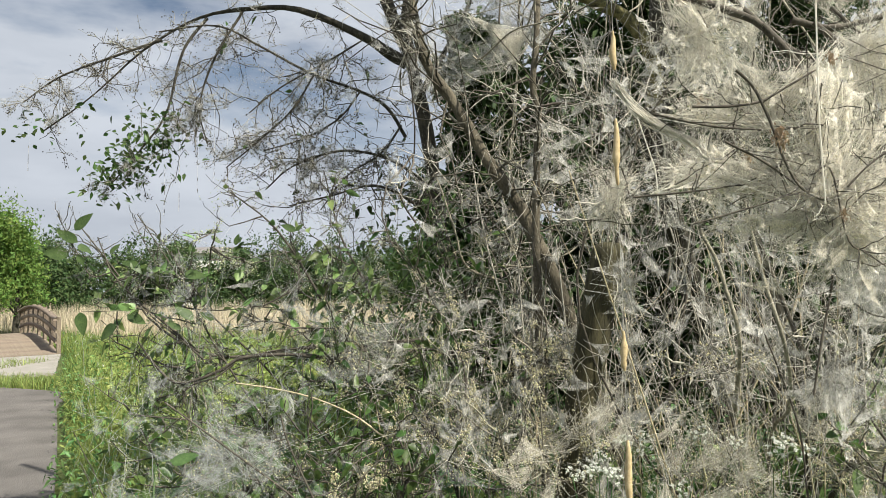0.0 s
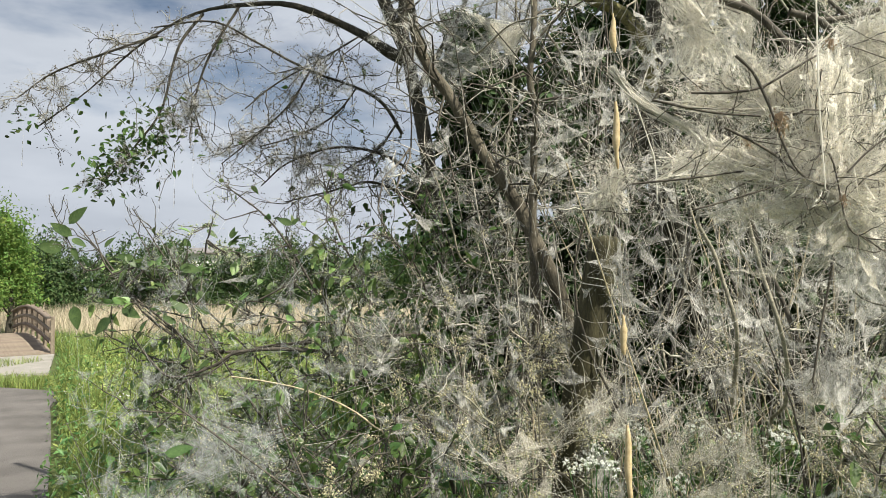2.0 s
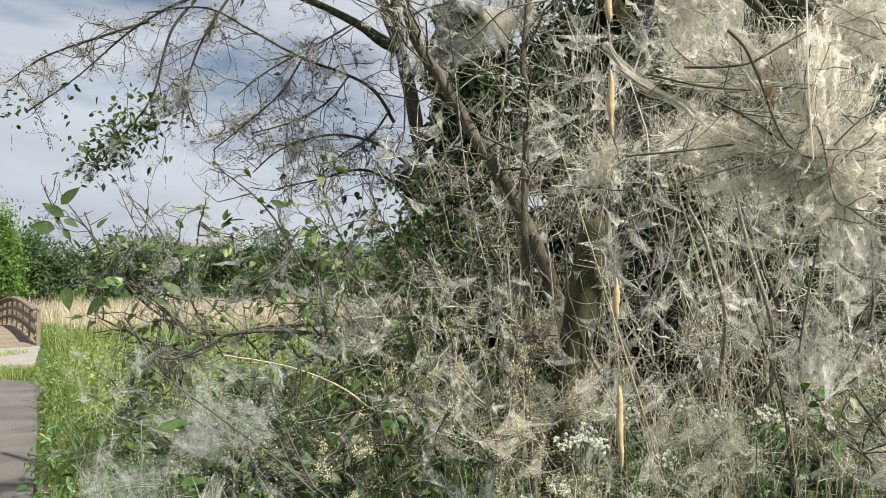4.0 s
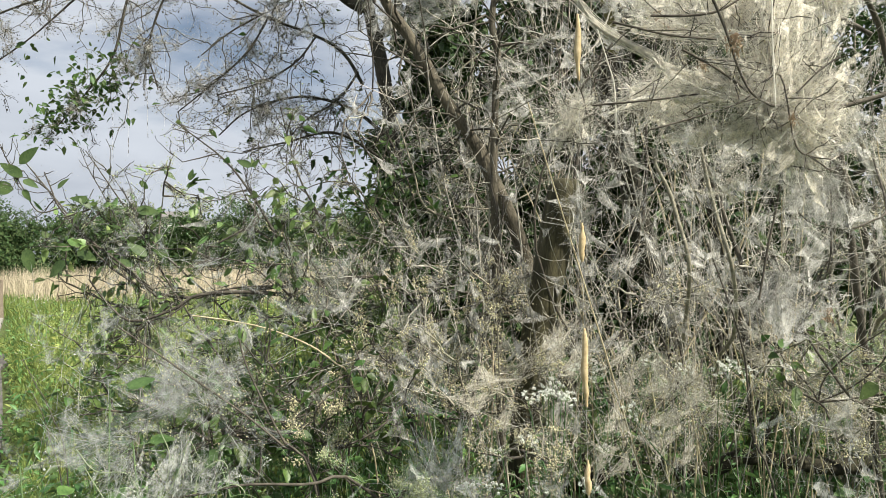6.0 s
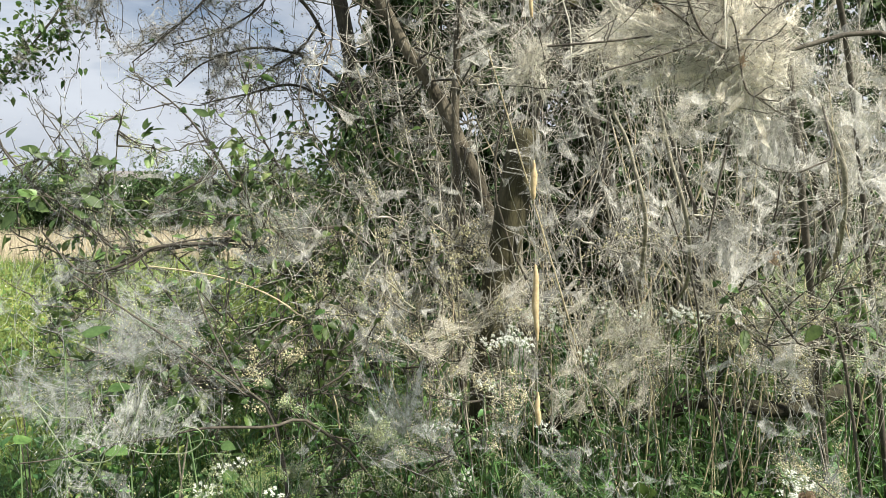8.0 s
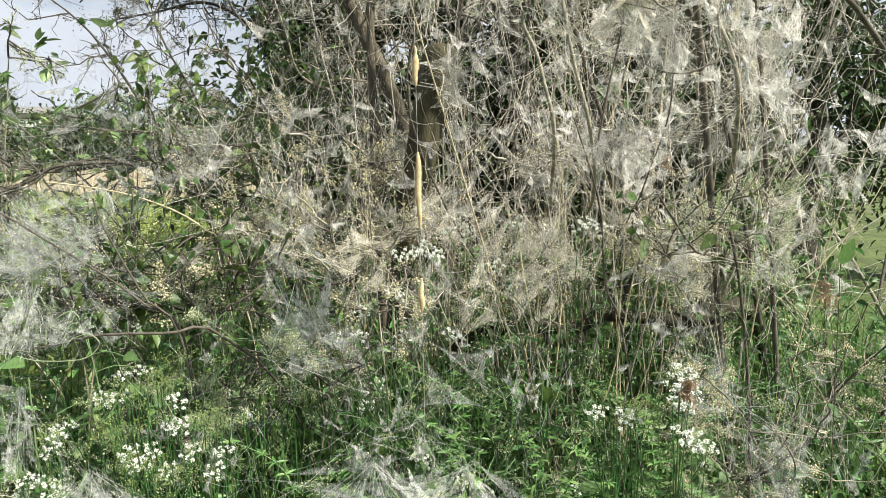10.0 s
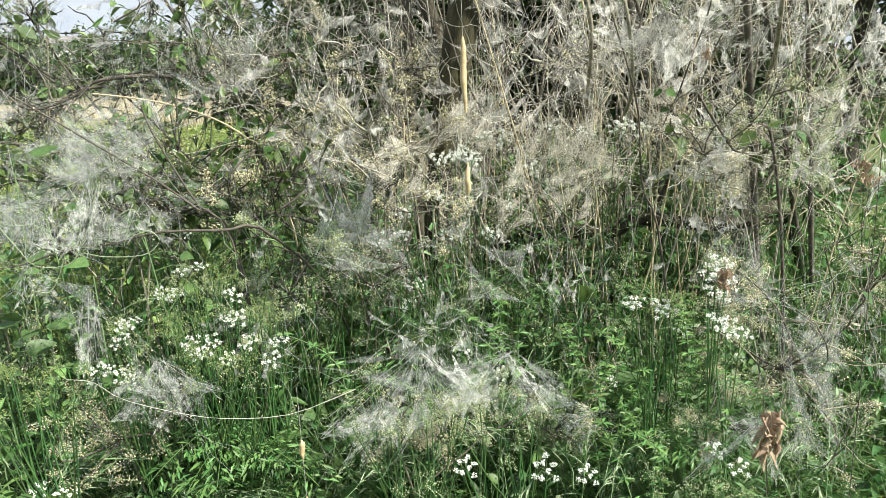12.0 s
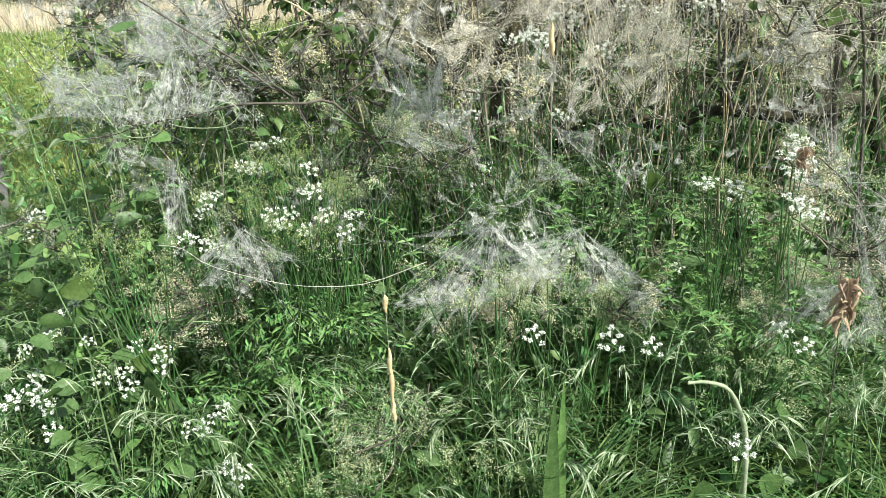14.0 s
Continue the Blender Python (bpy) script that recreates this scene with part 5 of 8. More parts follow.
# webs over the boughs nearest the camera, on its right-hand side
BIG = "broad tan silk web stretched over bare boughs"
def fan_web(knot, rim, label, strands, felt=SILK_FELT, yarn=SILK, grain=BLOSSOM, fine=1.0):
    """A web that fans out from a knot of twigs to a ragged rim: felted sheets, drawn-out fibres, hems along its edges."""
    WEB_COUNT[0] += 1
    rng = np.random.default_rng(400 + WEB_COUNT[0])
    knot, rim = np.array(knot), np.array(rim)
    pts = np.concatenate([knot[None], rim])
    t = thing("silk_web", label, "web", "silk webs", at=tuple(pts[np.argmin(pts[:, 2])]))
    far = knot[1]
    for a, b in zip(rim[:-1], rim[1:]):
        for _ in range(2):
            tri = np.array([knot, a, b]) + rng.standard_normal((3, 3)) * 0.014 * far
            part("sheet", (lambda g: (sheet(g, *tri, rng, 10, rng.uniform(0.05, 0.26), 0.04, 0.014), g)[1])(Geo()), felt, t)
    u = rng.uniform(0, len(rim) - 1.0001, strands)
    u = u + 0.16 * np.sin(u * 2 * np.pi)        # fibres gather towards the corners
    u = np.clip(u, 0, len(rim) - 1.0001)
    i, w = u.astype(int), (u % 1)[:, None]
    end = rim[i] * (1 - w) + rim[i + 1] * w
    end = end + (knot - end) * (0.5 * w * (1 - w)) + rng.standard_normal((strands, 3)) * 0.006
    s0 = rng.uniform(0, 1, strands) ** 1.6 * 0.8
    s1 = np.minimum(0.97, s0 + rng.uniform(0.15, 0.9, strands))
    k = 6
    s = s0[:, None] + (s1 - s0)[:, None] * np.linspace(0, 1, k)
    p = knot + (end - knot)[:, None] * s[..., None]
    size = np.linalg.norm(end - knot, axis=1)[:, None]
    p[..., 2] -= 0.10 * size * s * (1 - s) * rng.uniform(0.2, 1.6, (strands, 1))
    chord = rng.random(strands) < 0.8           # most fibres run across the fan, in all directions
    c = chord.sum()
    a = p[rng.integers(0, strands, c), rng.integers(0, k, c)]
    b = a + rng.standard_normal((c, 3)) * (0.028, 0.012, 0.028) * far
    p[chord] = a[:, None] + (b - a)[:, None] * np.linspace(0, 1, k)[:, None]
    p += np.cumsum(rng.standard_normal((strands, k, 3)), 1) * 0.0028 * far
    g = Geo()
    tubes(g, p, 0.00011 * fine * far * rng.uniform(0.5, 1.9, (strands, 1)) * np.ones(k), 3)
    thick = rng.random(strands) < 0.035
    tubes(g, p[thick] + rng.standard_normal((thick.sum(), 1, 3)) * 0.004, 0.0006 * fine * far * np.ones((thick.sum(), k)), 4)
    for a, b in zip(rim[:-1], rim[1:]):          # twisted hems from corner to corner and to the knot
        m = (a + b) / 2 + (knot - (a + b) / 2) * 0.24
        for _ in range(4 if fine == 1.0 else 2):
            stem(g, np.array([a, m, b]) + rng.standard_normal((3, 3)) * 0.003, 0.0005 * fine * far, 0.0003 * fine * far, 12, 3)
            stem(g, np.array([knot, (knot + a) / 2 + (0, 0, -0.006), a]) + rng.standard_normal((3, 3)) * 0.004, 0.0006 * fine * far, 0.0003 * fine * far, 12, 3)
    part("silk_mesh", g, yarn, t)
    n = int(strands * (3 if fine == 1.0 else 0.7))
    j = rng.integers(0, strands, n)
    q = p[j, rng.integers(0, k, n)] + rng.standard_normal((n, 3)) * 0.007
    g = Geo()
    flakes(g, q, 0.00034 * far * rng.uniform(0.5, 1.5, n), rng, 7.0)
    part("silk_fluff", g, yarn, t)
    n = strands // 3
    g = Geo()
    dots(g, p[rng.integers(0, strands, n), rng.integers(0, k, n)] + rng.standard_normal((n, 3)) * 0.006, rng.uniform(0.0005, 0.0013, n) * far, rng)
    part("debris", g, grain, t)
    if fine == 1.0:
        n = strands // 60
        c = p[rng.integers(0, strands, n), rng.integers(0, k, n)]
        way = unit(rng.standard_normal((n, 1, 3)) * (1, 0.4, 1))
        s = np.linspace(-0.5, 0.5, 6)[:, None]
        bend = np.cumsum(rng.standard_normal((n, 6, 3)), 1) * 0.003
        g = Geo()
        tubes(g, c[:, None] + way * s * rng.uniform(0.03, 0.11, (n, 1, 1)) * far + bend, 0.0006 * far * rng.uniform(0.6, 1.6, (n, 1)) * np.ones(6), 4)
        part("twig_tangle", g, TWIG, t, "thin dark twigs caught in the silk")


FANS = (
    ("broad bright tan silk web fanning out from a knot of twigs", (0.484, 1.05, 1.701),
     [(0.3, 1.15, 1.755), (0.35, 1.12, 1.765), (0.406, 1.1, 1.786), (0.45, 1.08, 1.82), (0.481, 1.06, 1.869), (0.529, 1.1, 1.926)], 1500),
    ("broad bright tan silk web fanning out from a knot of twigs", (0.484, 1.05, 1.7),
     [(0.529, 1.1, 1.926), (0.582, 1.12, 1.869), (0.606, 1.1, 1.802), (0.599, 1.06, 1.716), (0.582, 1.05, 1.642), (0.55, 1.06, 1.595)], 1500),
    ("slack tan silk web hanging below a knot of twigs", (0.49, 1.06, 1.697),
     [(0.55, 1.06, 1.595), (0.525, 1.08, 1.604), (0.499, 1.1, 1.639), (0.463, 1.12, 1.649), (0.415, 1.15, 1.675), (0.36, 1.2, 1.671)], 900),
    ("tan silk web stretched between three thin boughs", (0.441, 1.12, 1.821),
     [(0.272, 1.15, 1.852), (0.322, 1.15, 1.878), (0.396, 1.14, 1.94), (0.443, 1.12, 1.887), (0.508, 1.12, 1.913), (0.568, 1.15, 1.973)], 1100),
    ("tan silk web stretched between three thin boughs", (0.628, 1.2, 1.988),
     [(0.522, 1.15, 1.922), (0.591, 1.2, 1.867), (0.647, 1.2, 1.818), (0.696, 1.2, 1.901), (0.721, 1.25, 2.022)], 900),
    ("grey silk web below the fanned one, torn at its foot", (0.617, 1.15, 1.604),
     [(0.5, 1.15, 1.619), (0.531, 1.15, 1.561), (0.573, 1.15, 1.539), (0.622, 1.15, 1.507), (0.675, 1.15, 1.559)], 800),
    ("tan silk web round a dead low branch", (0.6, 1.3, 1.439),
     [(0.52, 1.3, 1.381), (0.553, 1.3, 1.346), (0.595, 1.28, 1.325), (0.677, 1.28, 1.368), (0.719, 1.3, 1.418)], 700),
    ("pale blossom-flecked silk web high on the tree", (0.442, 1.5, 2.104),
     [(0.382, 1.5, 2.204), (0.384, 1.5, 2.094), (0.398, 1.5, 1.997), (0.484, 1.5, 1.982), (0.523, 1.5, 2.088), (0.516, 1.5, 2.197), (0.382, 1.5, 2.204)], 1100),
    ("ragged tan silk web between bare stems", (0.425, 1.35, 1.793),
     [(0.304, 1.35, 1.748), (0.368, 1.35, 1.794), (0.401, 1.35, 1.858), (0.492, 1.35, 1.791), (0.459, 1.35, 1.739), (0.39, 1.35, 1.688)], 700),
    ("ragged grey silk web in the fork of the tree", (-0.245, 3.1, 2.552),
     [(-0.36, 3.1, 2.48), (-0.345, 3.1, 2.633), (-0.216, 3.1, 2.755), (0.036, 3.1, 2.795), (0.218, 3.1, 2.648), (0.105, 3.1, 2.564), (-0.021, 3.1, 2.493), (-0.224, 3.1, 2.374), (-0.36, 3.1, 2.48)], 900),
    ("ragged grey silk web in the fork of the tree", (0.102, 2.9, 2.655),
     [(-0.154, 2.9, 2.726), (0.012, 2.9, 2.814), (0.245, 2.9, 2.803), (0.332, 2.9, 2.609), (0.216, 2.9, 2.567), (0.053, 2.9, 2.55)], 500),
)
FINE = (
    ([(0.31, 1.08, 1.847), (0.364, 1.08, 1.846), (0.411, 1.08, 1.852), (0.456, 1.08, 1.876), (0.495, 1.08, 1.898)], 0.0022),
    ([(0.363, 1.04, 1.889), (0.384, 1.04, 1.867), (0.396, 1.04, 1.843), (0.41, 1.04, 1.806), (0.426, 1.04, 1.755), (0.445, 1.04, 1.717), (0.472, 1.04, 1.699)], 0.0024),
    ([(0.252, 1.08, 1.838), (0.337, 1.08, 1.817), (0.41, 1.08, 1.809)], 0.002),
    ([(0.222, 1.1, 1.715), (0.318, 1.1, 1.722), (0.393, 1.1, 1.73), (0.457, 1.1, 1.725)], 0.0017),
    ([(0.301, 1.06, 1.669), (0.377, 1.06, 1.689), (0.44, 1.06, 1.71), (0.474, 1.06, 1.744), (0.522, 1.06, 1.781)], 0.0016),
    ([(0.35, 1.06, 1.789), (0.405, 1.06, 1.757), (0.453, 1.06, 1.719)], 0.002),
    ([(0.506, 1.03, 1.714), (0.538, 1.03, 1.745), (0.57, 1.03, 1.767)], 0.0016),
    ([(0.461, 1.04, 1.733), (0.489, 1.04, 1.74), (0.507, 1.04, 1.643), (0.53, 1.04, 1.623), (0.56, 1.04, 1.618)], 0.0014),
    ([(0.543, 1.15, 1.632), (0.531, 1.15, 1.561), (0.515, 1.15, 1.491), (0.499, 1.15, 1.404)], 0.0022),
    ([(0.41, 1.5, 2.19), (0.514, 1.5, 2.149), (0.578, 1.5, 2.117), (0.647, 1.5, 2.034), (0.729, 1.5, 1.923), (0.763, 1.5, 1.891), (0.851, 1.5, 1.828)], 0.0085),
    ([(0.73, 1.6, 2.153), (0.821, 1.6, 2.065), (0.878, 1.6, 2.014), (0.961, 1.6, 1.967)], 0.007),
    ([(0.725, 1.7, 2.197), (0.814, 1.7, 2.173), (0.93, 1.7, 2.195)], 0.009),
)
for label, knot, rim, strands in FANS:
    if knot[1] > 2 or knot[2] < 1.65:
        fan_web(knot, rim, label, strands // 2, SILK_VEIL, SILK_SOFT, TWIG, 0.6)
    else:
        fan_web(knot, rim, label, int(strands * (1.2 if knot[1] < 1.25 else 0.6)))
LOW_FANS = (
    ("translucent cone of silk drawn up from a low bough", (-0.492, 1.3, 1.16),
     [(-0.545, 1.3, 1.04), (-0.525, 1.27, 1.05), (-0.50, 1.28, 1.045), (-0.465, 1.3, 1.052)], 200),
    ("translucent cone of silk drawn up from a low bough", (-0.425, 1.3, 1.115),
     [(-0.47, 1.3, 1.085), (-0.462, 1.28, 1.05), (-0.44, 1.28, 1.055), (-0.40, 1.3, 1.068)], 160),
    ("beige silk nest spun round curled grass stems", (-0.60, 1.3, 1.12),
     [(-0.66, 1.3, 1.12), (-0.655, 1.3, 1.06), (-0.62, 1.27, 1.035), (-0.57, 1.28, 1.05), (-0.555, 1.3, 1.10)], 320),
    ("translucent cone of silk hanging below a low bough", (-0.642, 1.3, 1.018),
     [(-0.69, 1.3, 0.955), (-0.64, 1.28, 0.95), (-0.605, 1.3, 0.958)], 120),
    ("pale torn bundle of silk hanging down a stem", (-0.552, 1.35, 0.945),
     [(-0.572, 1.35, 0.90), (-0.585, 1.35, 0.83), (-0.572, 1.34, 0.78), (-0.552, 1.34, 0.80), (-0.54, 1.35, 0.90)], 260),
    ("grey-white silk web drawn to a point over a slack line", (-0.41, 1.28, 0.815),
     [(-0.50, 1.28, 0.735), (-0.52, 1.28, 0.69), (-0.44, 1.27, 0.675), (-0.35, 1.28, 0.675), (-0.30, 1.28, 0.74), (-0.36, 1.28, 0.75)], 300),
    ("grey-white silk tent hung between cow parsley stems", (0.27, 1.22, 0.80),
     [(0.14, 1.22, 0.77), (0.18, 1.22, 0.70), (0.26, 1.21, 0.67), (0.32, 1.22, 0.72), (0.36, 1.22, 0.675)], 240),
    ("grey-white silk tent hung between cow parsley stems", (0.45, 1.22, 0.655),
     [(0.325, 1.22, 0.735), (0.36, 1.21, 0.67), (0.40, 1.21, 0.615), (0.44, 1.22, 0.585)], 200),
    ("pale lilac-white silk web stretched between dead stems", (-0.012, 1.7, 0.95),
     [(-0.075, 1.7, 1.06), (-0.05, 1.7, 1.01), (0.01, 1.69, 1.04), (0.022, 1.7, 1.095)], 220),
    ("pale silk web spread over a low bough and grass stems", (-0.514, 1.3, 1.049),
     [(-0.557, 1.3, 1.054), (-0.526, 1.3, 1.129), (-0.497, 1.3, 1.17), (-0.489, 1.3, 1.095), (-0.464, 1.3, 1.11), (-0.452, 1.3, 1.049)], 380),
    ("white silk web hung like a funnel between two stems", (-0.023, 1.5, 0.979),
     [(-0.113, 1.5, 0.937), (-0.088, 1.5, 1.122), (-0.043, 1.5, 1.022), (-0.005, 1.5, 1.064), (0.027, 1.5, 1.14), (0.016, 1.5, 1.038)], 420),
    ("grey-white silk web draped over cow parsley", (0.105, 1.25, 0.807),
     [(-0.109, 1.25, 0.633), (-0.064, 1.25, 0.57), (0.052, 1.25, 0.584), (0.144, 1.25, 0.646), (0.24, 1.25, 0.674), (0.145, 1.25, 0.793)], 620),
    ("dusty silk web round a withered leaf", (0.578, 0.82, 0.842),
     [(0.461, 0.82, 0.745), (0.502, 0.82, 0.786), (0.534, 0.82, 0.831), (0.587, 0.82, 0.753), (0.615, 0.82, 0.742)], 420),
    ("beige silk bundle hanging from a thin twig", (-0.564, 1.9, 1.306),
     [(-0.595, 1.9, 1.298), (-0.588, 1.9, 1.178), (-0.557, 1.9, 1.17), (-0.534, 1.9, 1.237), (-0.541, 1.9, 1.298)], 300),
    ("grey veil of silk over low leaves", (-0.596, 1.7, 1.197),
     [(-0.691, 1.7, 1.267), (-0.72, 1.7, 1.158), (-0.597, 1.7, 1.089), (-0.501, 1.7, 1.156), (-0.527, 1.7, 1.251)], 260),
    ("grey veil of silk over low leaves", (-0.759, 1.5, 1.104),
     [(-0.88, 1.5, 1.141), (-0.856, 1.5, 1.057), (-0.747, 1.5, 1.044), (-0.674, 1.5, 1.103), (-0.698, 1.5, 1.163)], 260),
    ("grey veil of silk over low leaves", (-0.626, 1.65, 1.219),
     [(-0.693, 1.65, 1.259), (-0.68, 1.65, 1.128), (-0.572, 1.65, 1.14), (-0.544, 1.65, 1.232)], 240),
)
for label, knot, rim, strands in LOW_FANS:
    veil = "veil" in label
    fan_web(knot, rim, label, strands // (8 if veil else 4), SILK_THIN if veil else SILK_DEW, SILK_WHITE, FRUIT, 0.6)
bough = thing("webbed_bough", "forked bare bough holding up the broad tan webs", "bough", at=(1.75, 1.95, -0.05))
part("bough", (lambda g: (stem(g, [(0.472, 1.04, 1.699), (0.58, 1.08, 1.70), (0.85, 1.15, 1.72), (1.3, 1.4, 1.4), (1.7, 1.9, 0.6), (1.75, 1.95, -0.05)], 0.0025, 0.008, 24, 7), g)[1])(Geo()), TWIG, bough)
for ctrl, r in FINE:
    g = Geo()
    line = stem(g, ctrl, r, r * 0.75, 18, 6, 0.06, np.random.default_rng(len(ctrl)))
    side = sprout(line[None], 5 if r < 0.004 else 9, 0.07, np.random.default_rng(int(r * 1e5)), 0.9, 0.0, 0.2, 5)
    tubes(g, side, np.linspace(0.0009, 0.0005, 5)[None].repeat(len(side), 0), 4)
    part("twig", g, TWIG, bough)
NEST = "pale straw-coloured silk nest hanging before the dead trunk"
fan_web((0.245, 1.4, 1.765), [(0.29, 1.4, 1.79), (0.258, 1.4, 1.80), (0.225, 1.4, 1.765), (0.198, 1.41, 1.715), (0.222, 1.4, 1.70), (0.25, 1.39, 1.722), (0.275, 1.4, 1.675)], NEST, 420, grain=DRY)
fan_web((0.40, 1.4, 1.79), [(0.335, 1.4, 1.785), (0.375, 1.4, 1.815), (0.46, 1.4, 1.812), (0.475, 1.4, 1.78), (0.405, 1.4, 1.765)], NEST, 320, grain=DRY)
fan_web((0.35, 1.9, 1.60), [(0.325, 1.9, 1.635), (0.37, 1.9, 1.645), (0.38, 1.9, 1.575), (0.372, 1.9, 1.51), (0.338, 1.9, 1.50)], "straw-coloured silk hanging down the side of the stump", 160, SILK_VEIL, SILK_SOFT, DRY, 0.6)
silk_web([(0.55, 2.0, 2.42), (0.8, 2.0, 2.42), (0.8, 2.05, 2.15), (0.56, 2.0, 2.15)], 2600, BIG, 1, thick=0.05, crumbs=800)
silk_web([(0.9, 1.9, 2.25), (0.7, 1.9, 2.44), (0.95, 1.9, 2.5), (1.15, 1.95, 2.45), (1.2, 1.9, 2.15), (0.85, 1.85, 2.05)], 2600, BIG, 1, thick=0.04, crumbs=700)
silk_web([(1.25, 2.1, 1.75), (1.0, 2.1, 1.85), (1.3, 2.1, 2.1), (1.5, 2.1, 1.8), (1.35, 2.1, 1.4)], 2000, BIG, 1, thick=0.05, crumbs=500)
silk_web([(-0.06, 2.6, 2.58), (0.2, 2.6, 2.52), (0.09, 2.6, 2.38)], 1200, "tan silk web high among the stems", 1, r=0.00028)

# webs low in the verge
LOW = "grey-white silk web draped over grass and cow parsley"
silk_web([(0.82, 1.2, 0.82), (0.95, 1.22, 0.85), (0.98, 1.2, 0.5), (0.88, 1.18, 0.5)], 1100, LOW, 1, dense=False, thick=0.02, crumbs=400, r=0.00011)
silk_web([(-0.5, 2.2, 1.5), (-0.28, 2.2, 1.48), (-0.3, 2.2, 1.26), (-0.5, 2.15, 1.3)], 1500, "beige silk web wrapped round a drooping bough", 1, dense=False, thick=0.03, crumbs=600)
silk_web([(-0.66, 1.62, 1.3), (-0.43, 1.6, 1.24), (-0.5, 1.6, 1.08), (-0.75, 1.6, 1.1)], 240, "silk web by the shrub, bluish shade put into its colour", 1, dense=False, thick=0.03, crumbs=200)
silk_web([(-0.95, 1.7, 1.12), (-0.7, 1.62, 1.12), (-0.72, 1.6, 1.0), (-1.0, 1.65, 0.98)], 200, "silk web by the shrub, bluish shade put into its colour", 1, dense=False, thick=0.03)

def drape(low, high, n, label, mat=SILK_VEIL, size=(0.04, 0.13), seed=0, yarn=SILK):
    """Torn films of silk hung among the twigs of one part of the bush, with a few threads between them."""
    rng = np.random.default_rng(1500 + seed)
    low, high = np.array(low), np.array(high)
    t = thing("silk_drape", label, "web", "silk webs", at=tuple((low + high) / 2 * (1, 1, 0) + (0, 0, low[2])))
    c = rng.uniform(low, high, (n, 3))
    c = c[patchy(c, 0.22, seed, -0.1)]
    g = Geo()
    for p in c:
        sheet(g, *(p + unit(rng.standard_normal((3, 3)) * (1, 0.45, 1.3)) * rng.uniform(*size, (3, 1))), rng, 6, 0.24, 0.07, 0.03)
    part("silk_fluff", g, mat, t)
    a = c[rng.integers(0, len(c), len(c) * 3)]
    g = Geo()
    threads(g, a + rng.standard_normal(a.shape) * 0.03, a + rng.standard_normal(a.shape) * (0.09, 0.04, 0.12), 0.00018 * a[:, 1] * rng.uniform(0.5, 1.6, len(a)), rng, 0.08, 6)
    part("silk_mesh", g, yarn, t)


drape((0.3, 1.02, 1.58), (0.62, 1.14, 1.78), 50, "torn tan films of silk below the fanned web", SILK_SHEET, (0.03, 0.085), 16)
drape((0.45, 1.6, 1.3), (1.0, 2.3, 1.8), 110, "torn beige films of silk between pale sticks", seed=1)
drape((-0.25, 2.3, 1.4), (0.3, 2.8, 2.2), 110, "torn beige films of silk between the trunks", seed=2)
drape((0.3, 2.2, 1.9), (1.0, 2.9, 2.6), 90, "torn beige films of silk high between the stems", seed=3)
drape((0.75, 1.3, 0.95), (1.35, 1.9, 1.4), 100, "grey films of silk over low boughs", seed=4)
drape((0.35, 1.9, 1.35), (0.8, 2.4, 1.85), 90, "torn beige films of silk between pale sticks", seed=15)
drape((0.2, 1.9, 1.75), (0.6, 2.3, 2.3), 90, "torn beige films of silk high between the stems", seed=11)
drape((0.15, 1.9, 0.95), (0.38, 2.02, 1.45), 50, "torn beige films of silk before the stump", seed=12)
drape((0.7, 1.2, 1.3), (1.2, 1.7, 1.8), 130, "grey films of silk over bare boughs", seed=10)
drape((0.2, 1.85, 1.15), (0.8, 2.2, 1.5), 50, "grey films of silk over dead stems", seed=5)
drape((-0.45, 1.8, 1.05), (0.15, 2.2, 1.5), 90, "grey-beige films of silk over withered blossom", seed=6)
drape((-1.0, 1.5, 0.95), (-0.4, 1.9, 1.3), 80, "films of silk by the shrub, bluish shade put into their colour", SILK_THIN, (0.04, 0.12), 7, SILK_WHITE)
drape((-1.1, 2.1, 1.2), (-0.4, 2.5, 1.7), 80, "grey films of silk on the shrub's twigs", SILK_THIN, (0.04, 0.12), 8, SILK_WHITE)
drape((-0.35, 1.3, 0.72), (0.45, 1.7, 1.05), 90, "thin grey films of silk over cow parsley and grass", SILK_DEW, (0.03, 0.09), 13, SILK_WHITE)
drape((0.4, 1.4, 0.8), (0.95, 1.8, 1.1), 60, "thin grey films of silk over cow parsley and grass", SILK_DEW, (0.03, 0.09), 14, SILK_WHITE)
drape((0.85, 1.2, 0.5), (1.2, 1.5, 0.9), 70, "dusty films of silk over the verge plants", SILK_THIN, (0.03, 0.1), 9, SILK_WHITE)
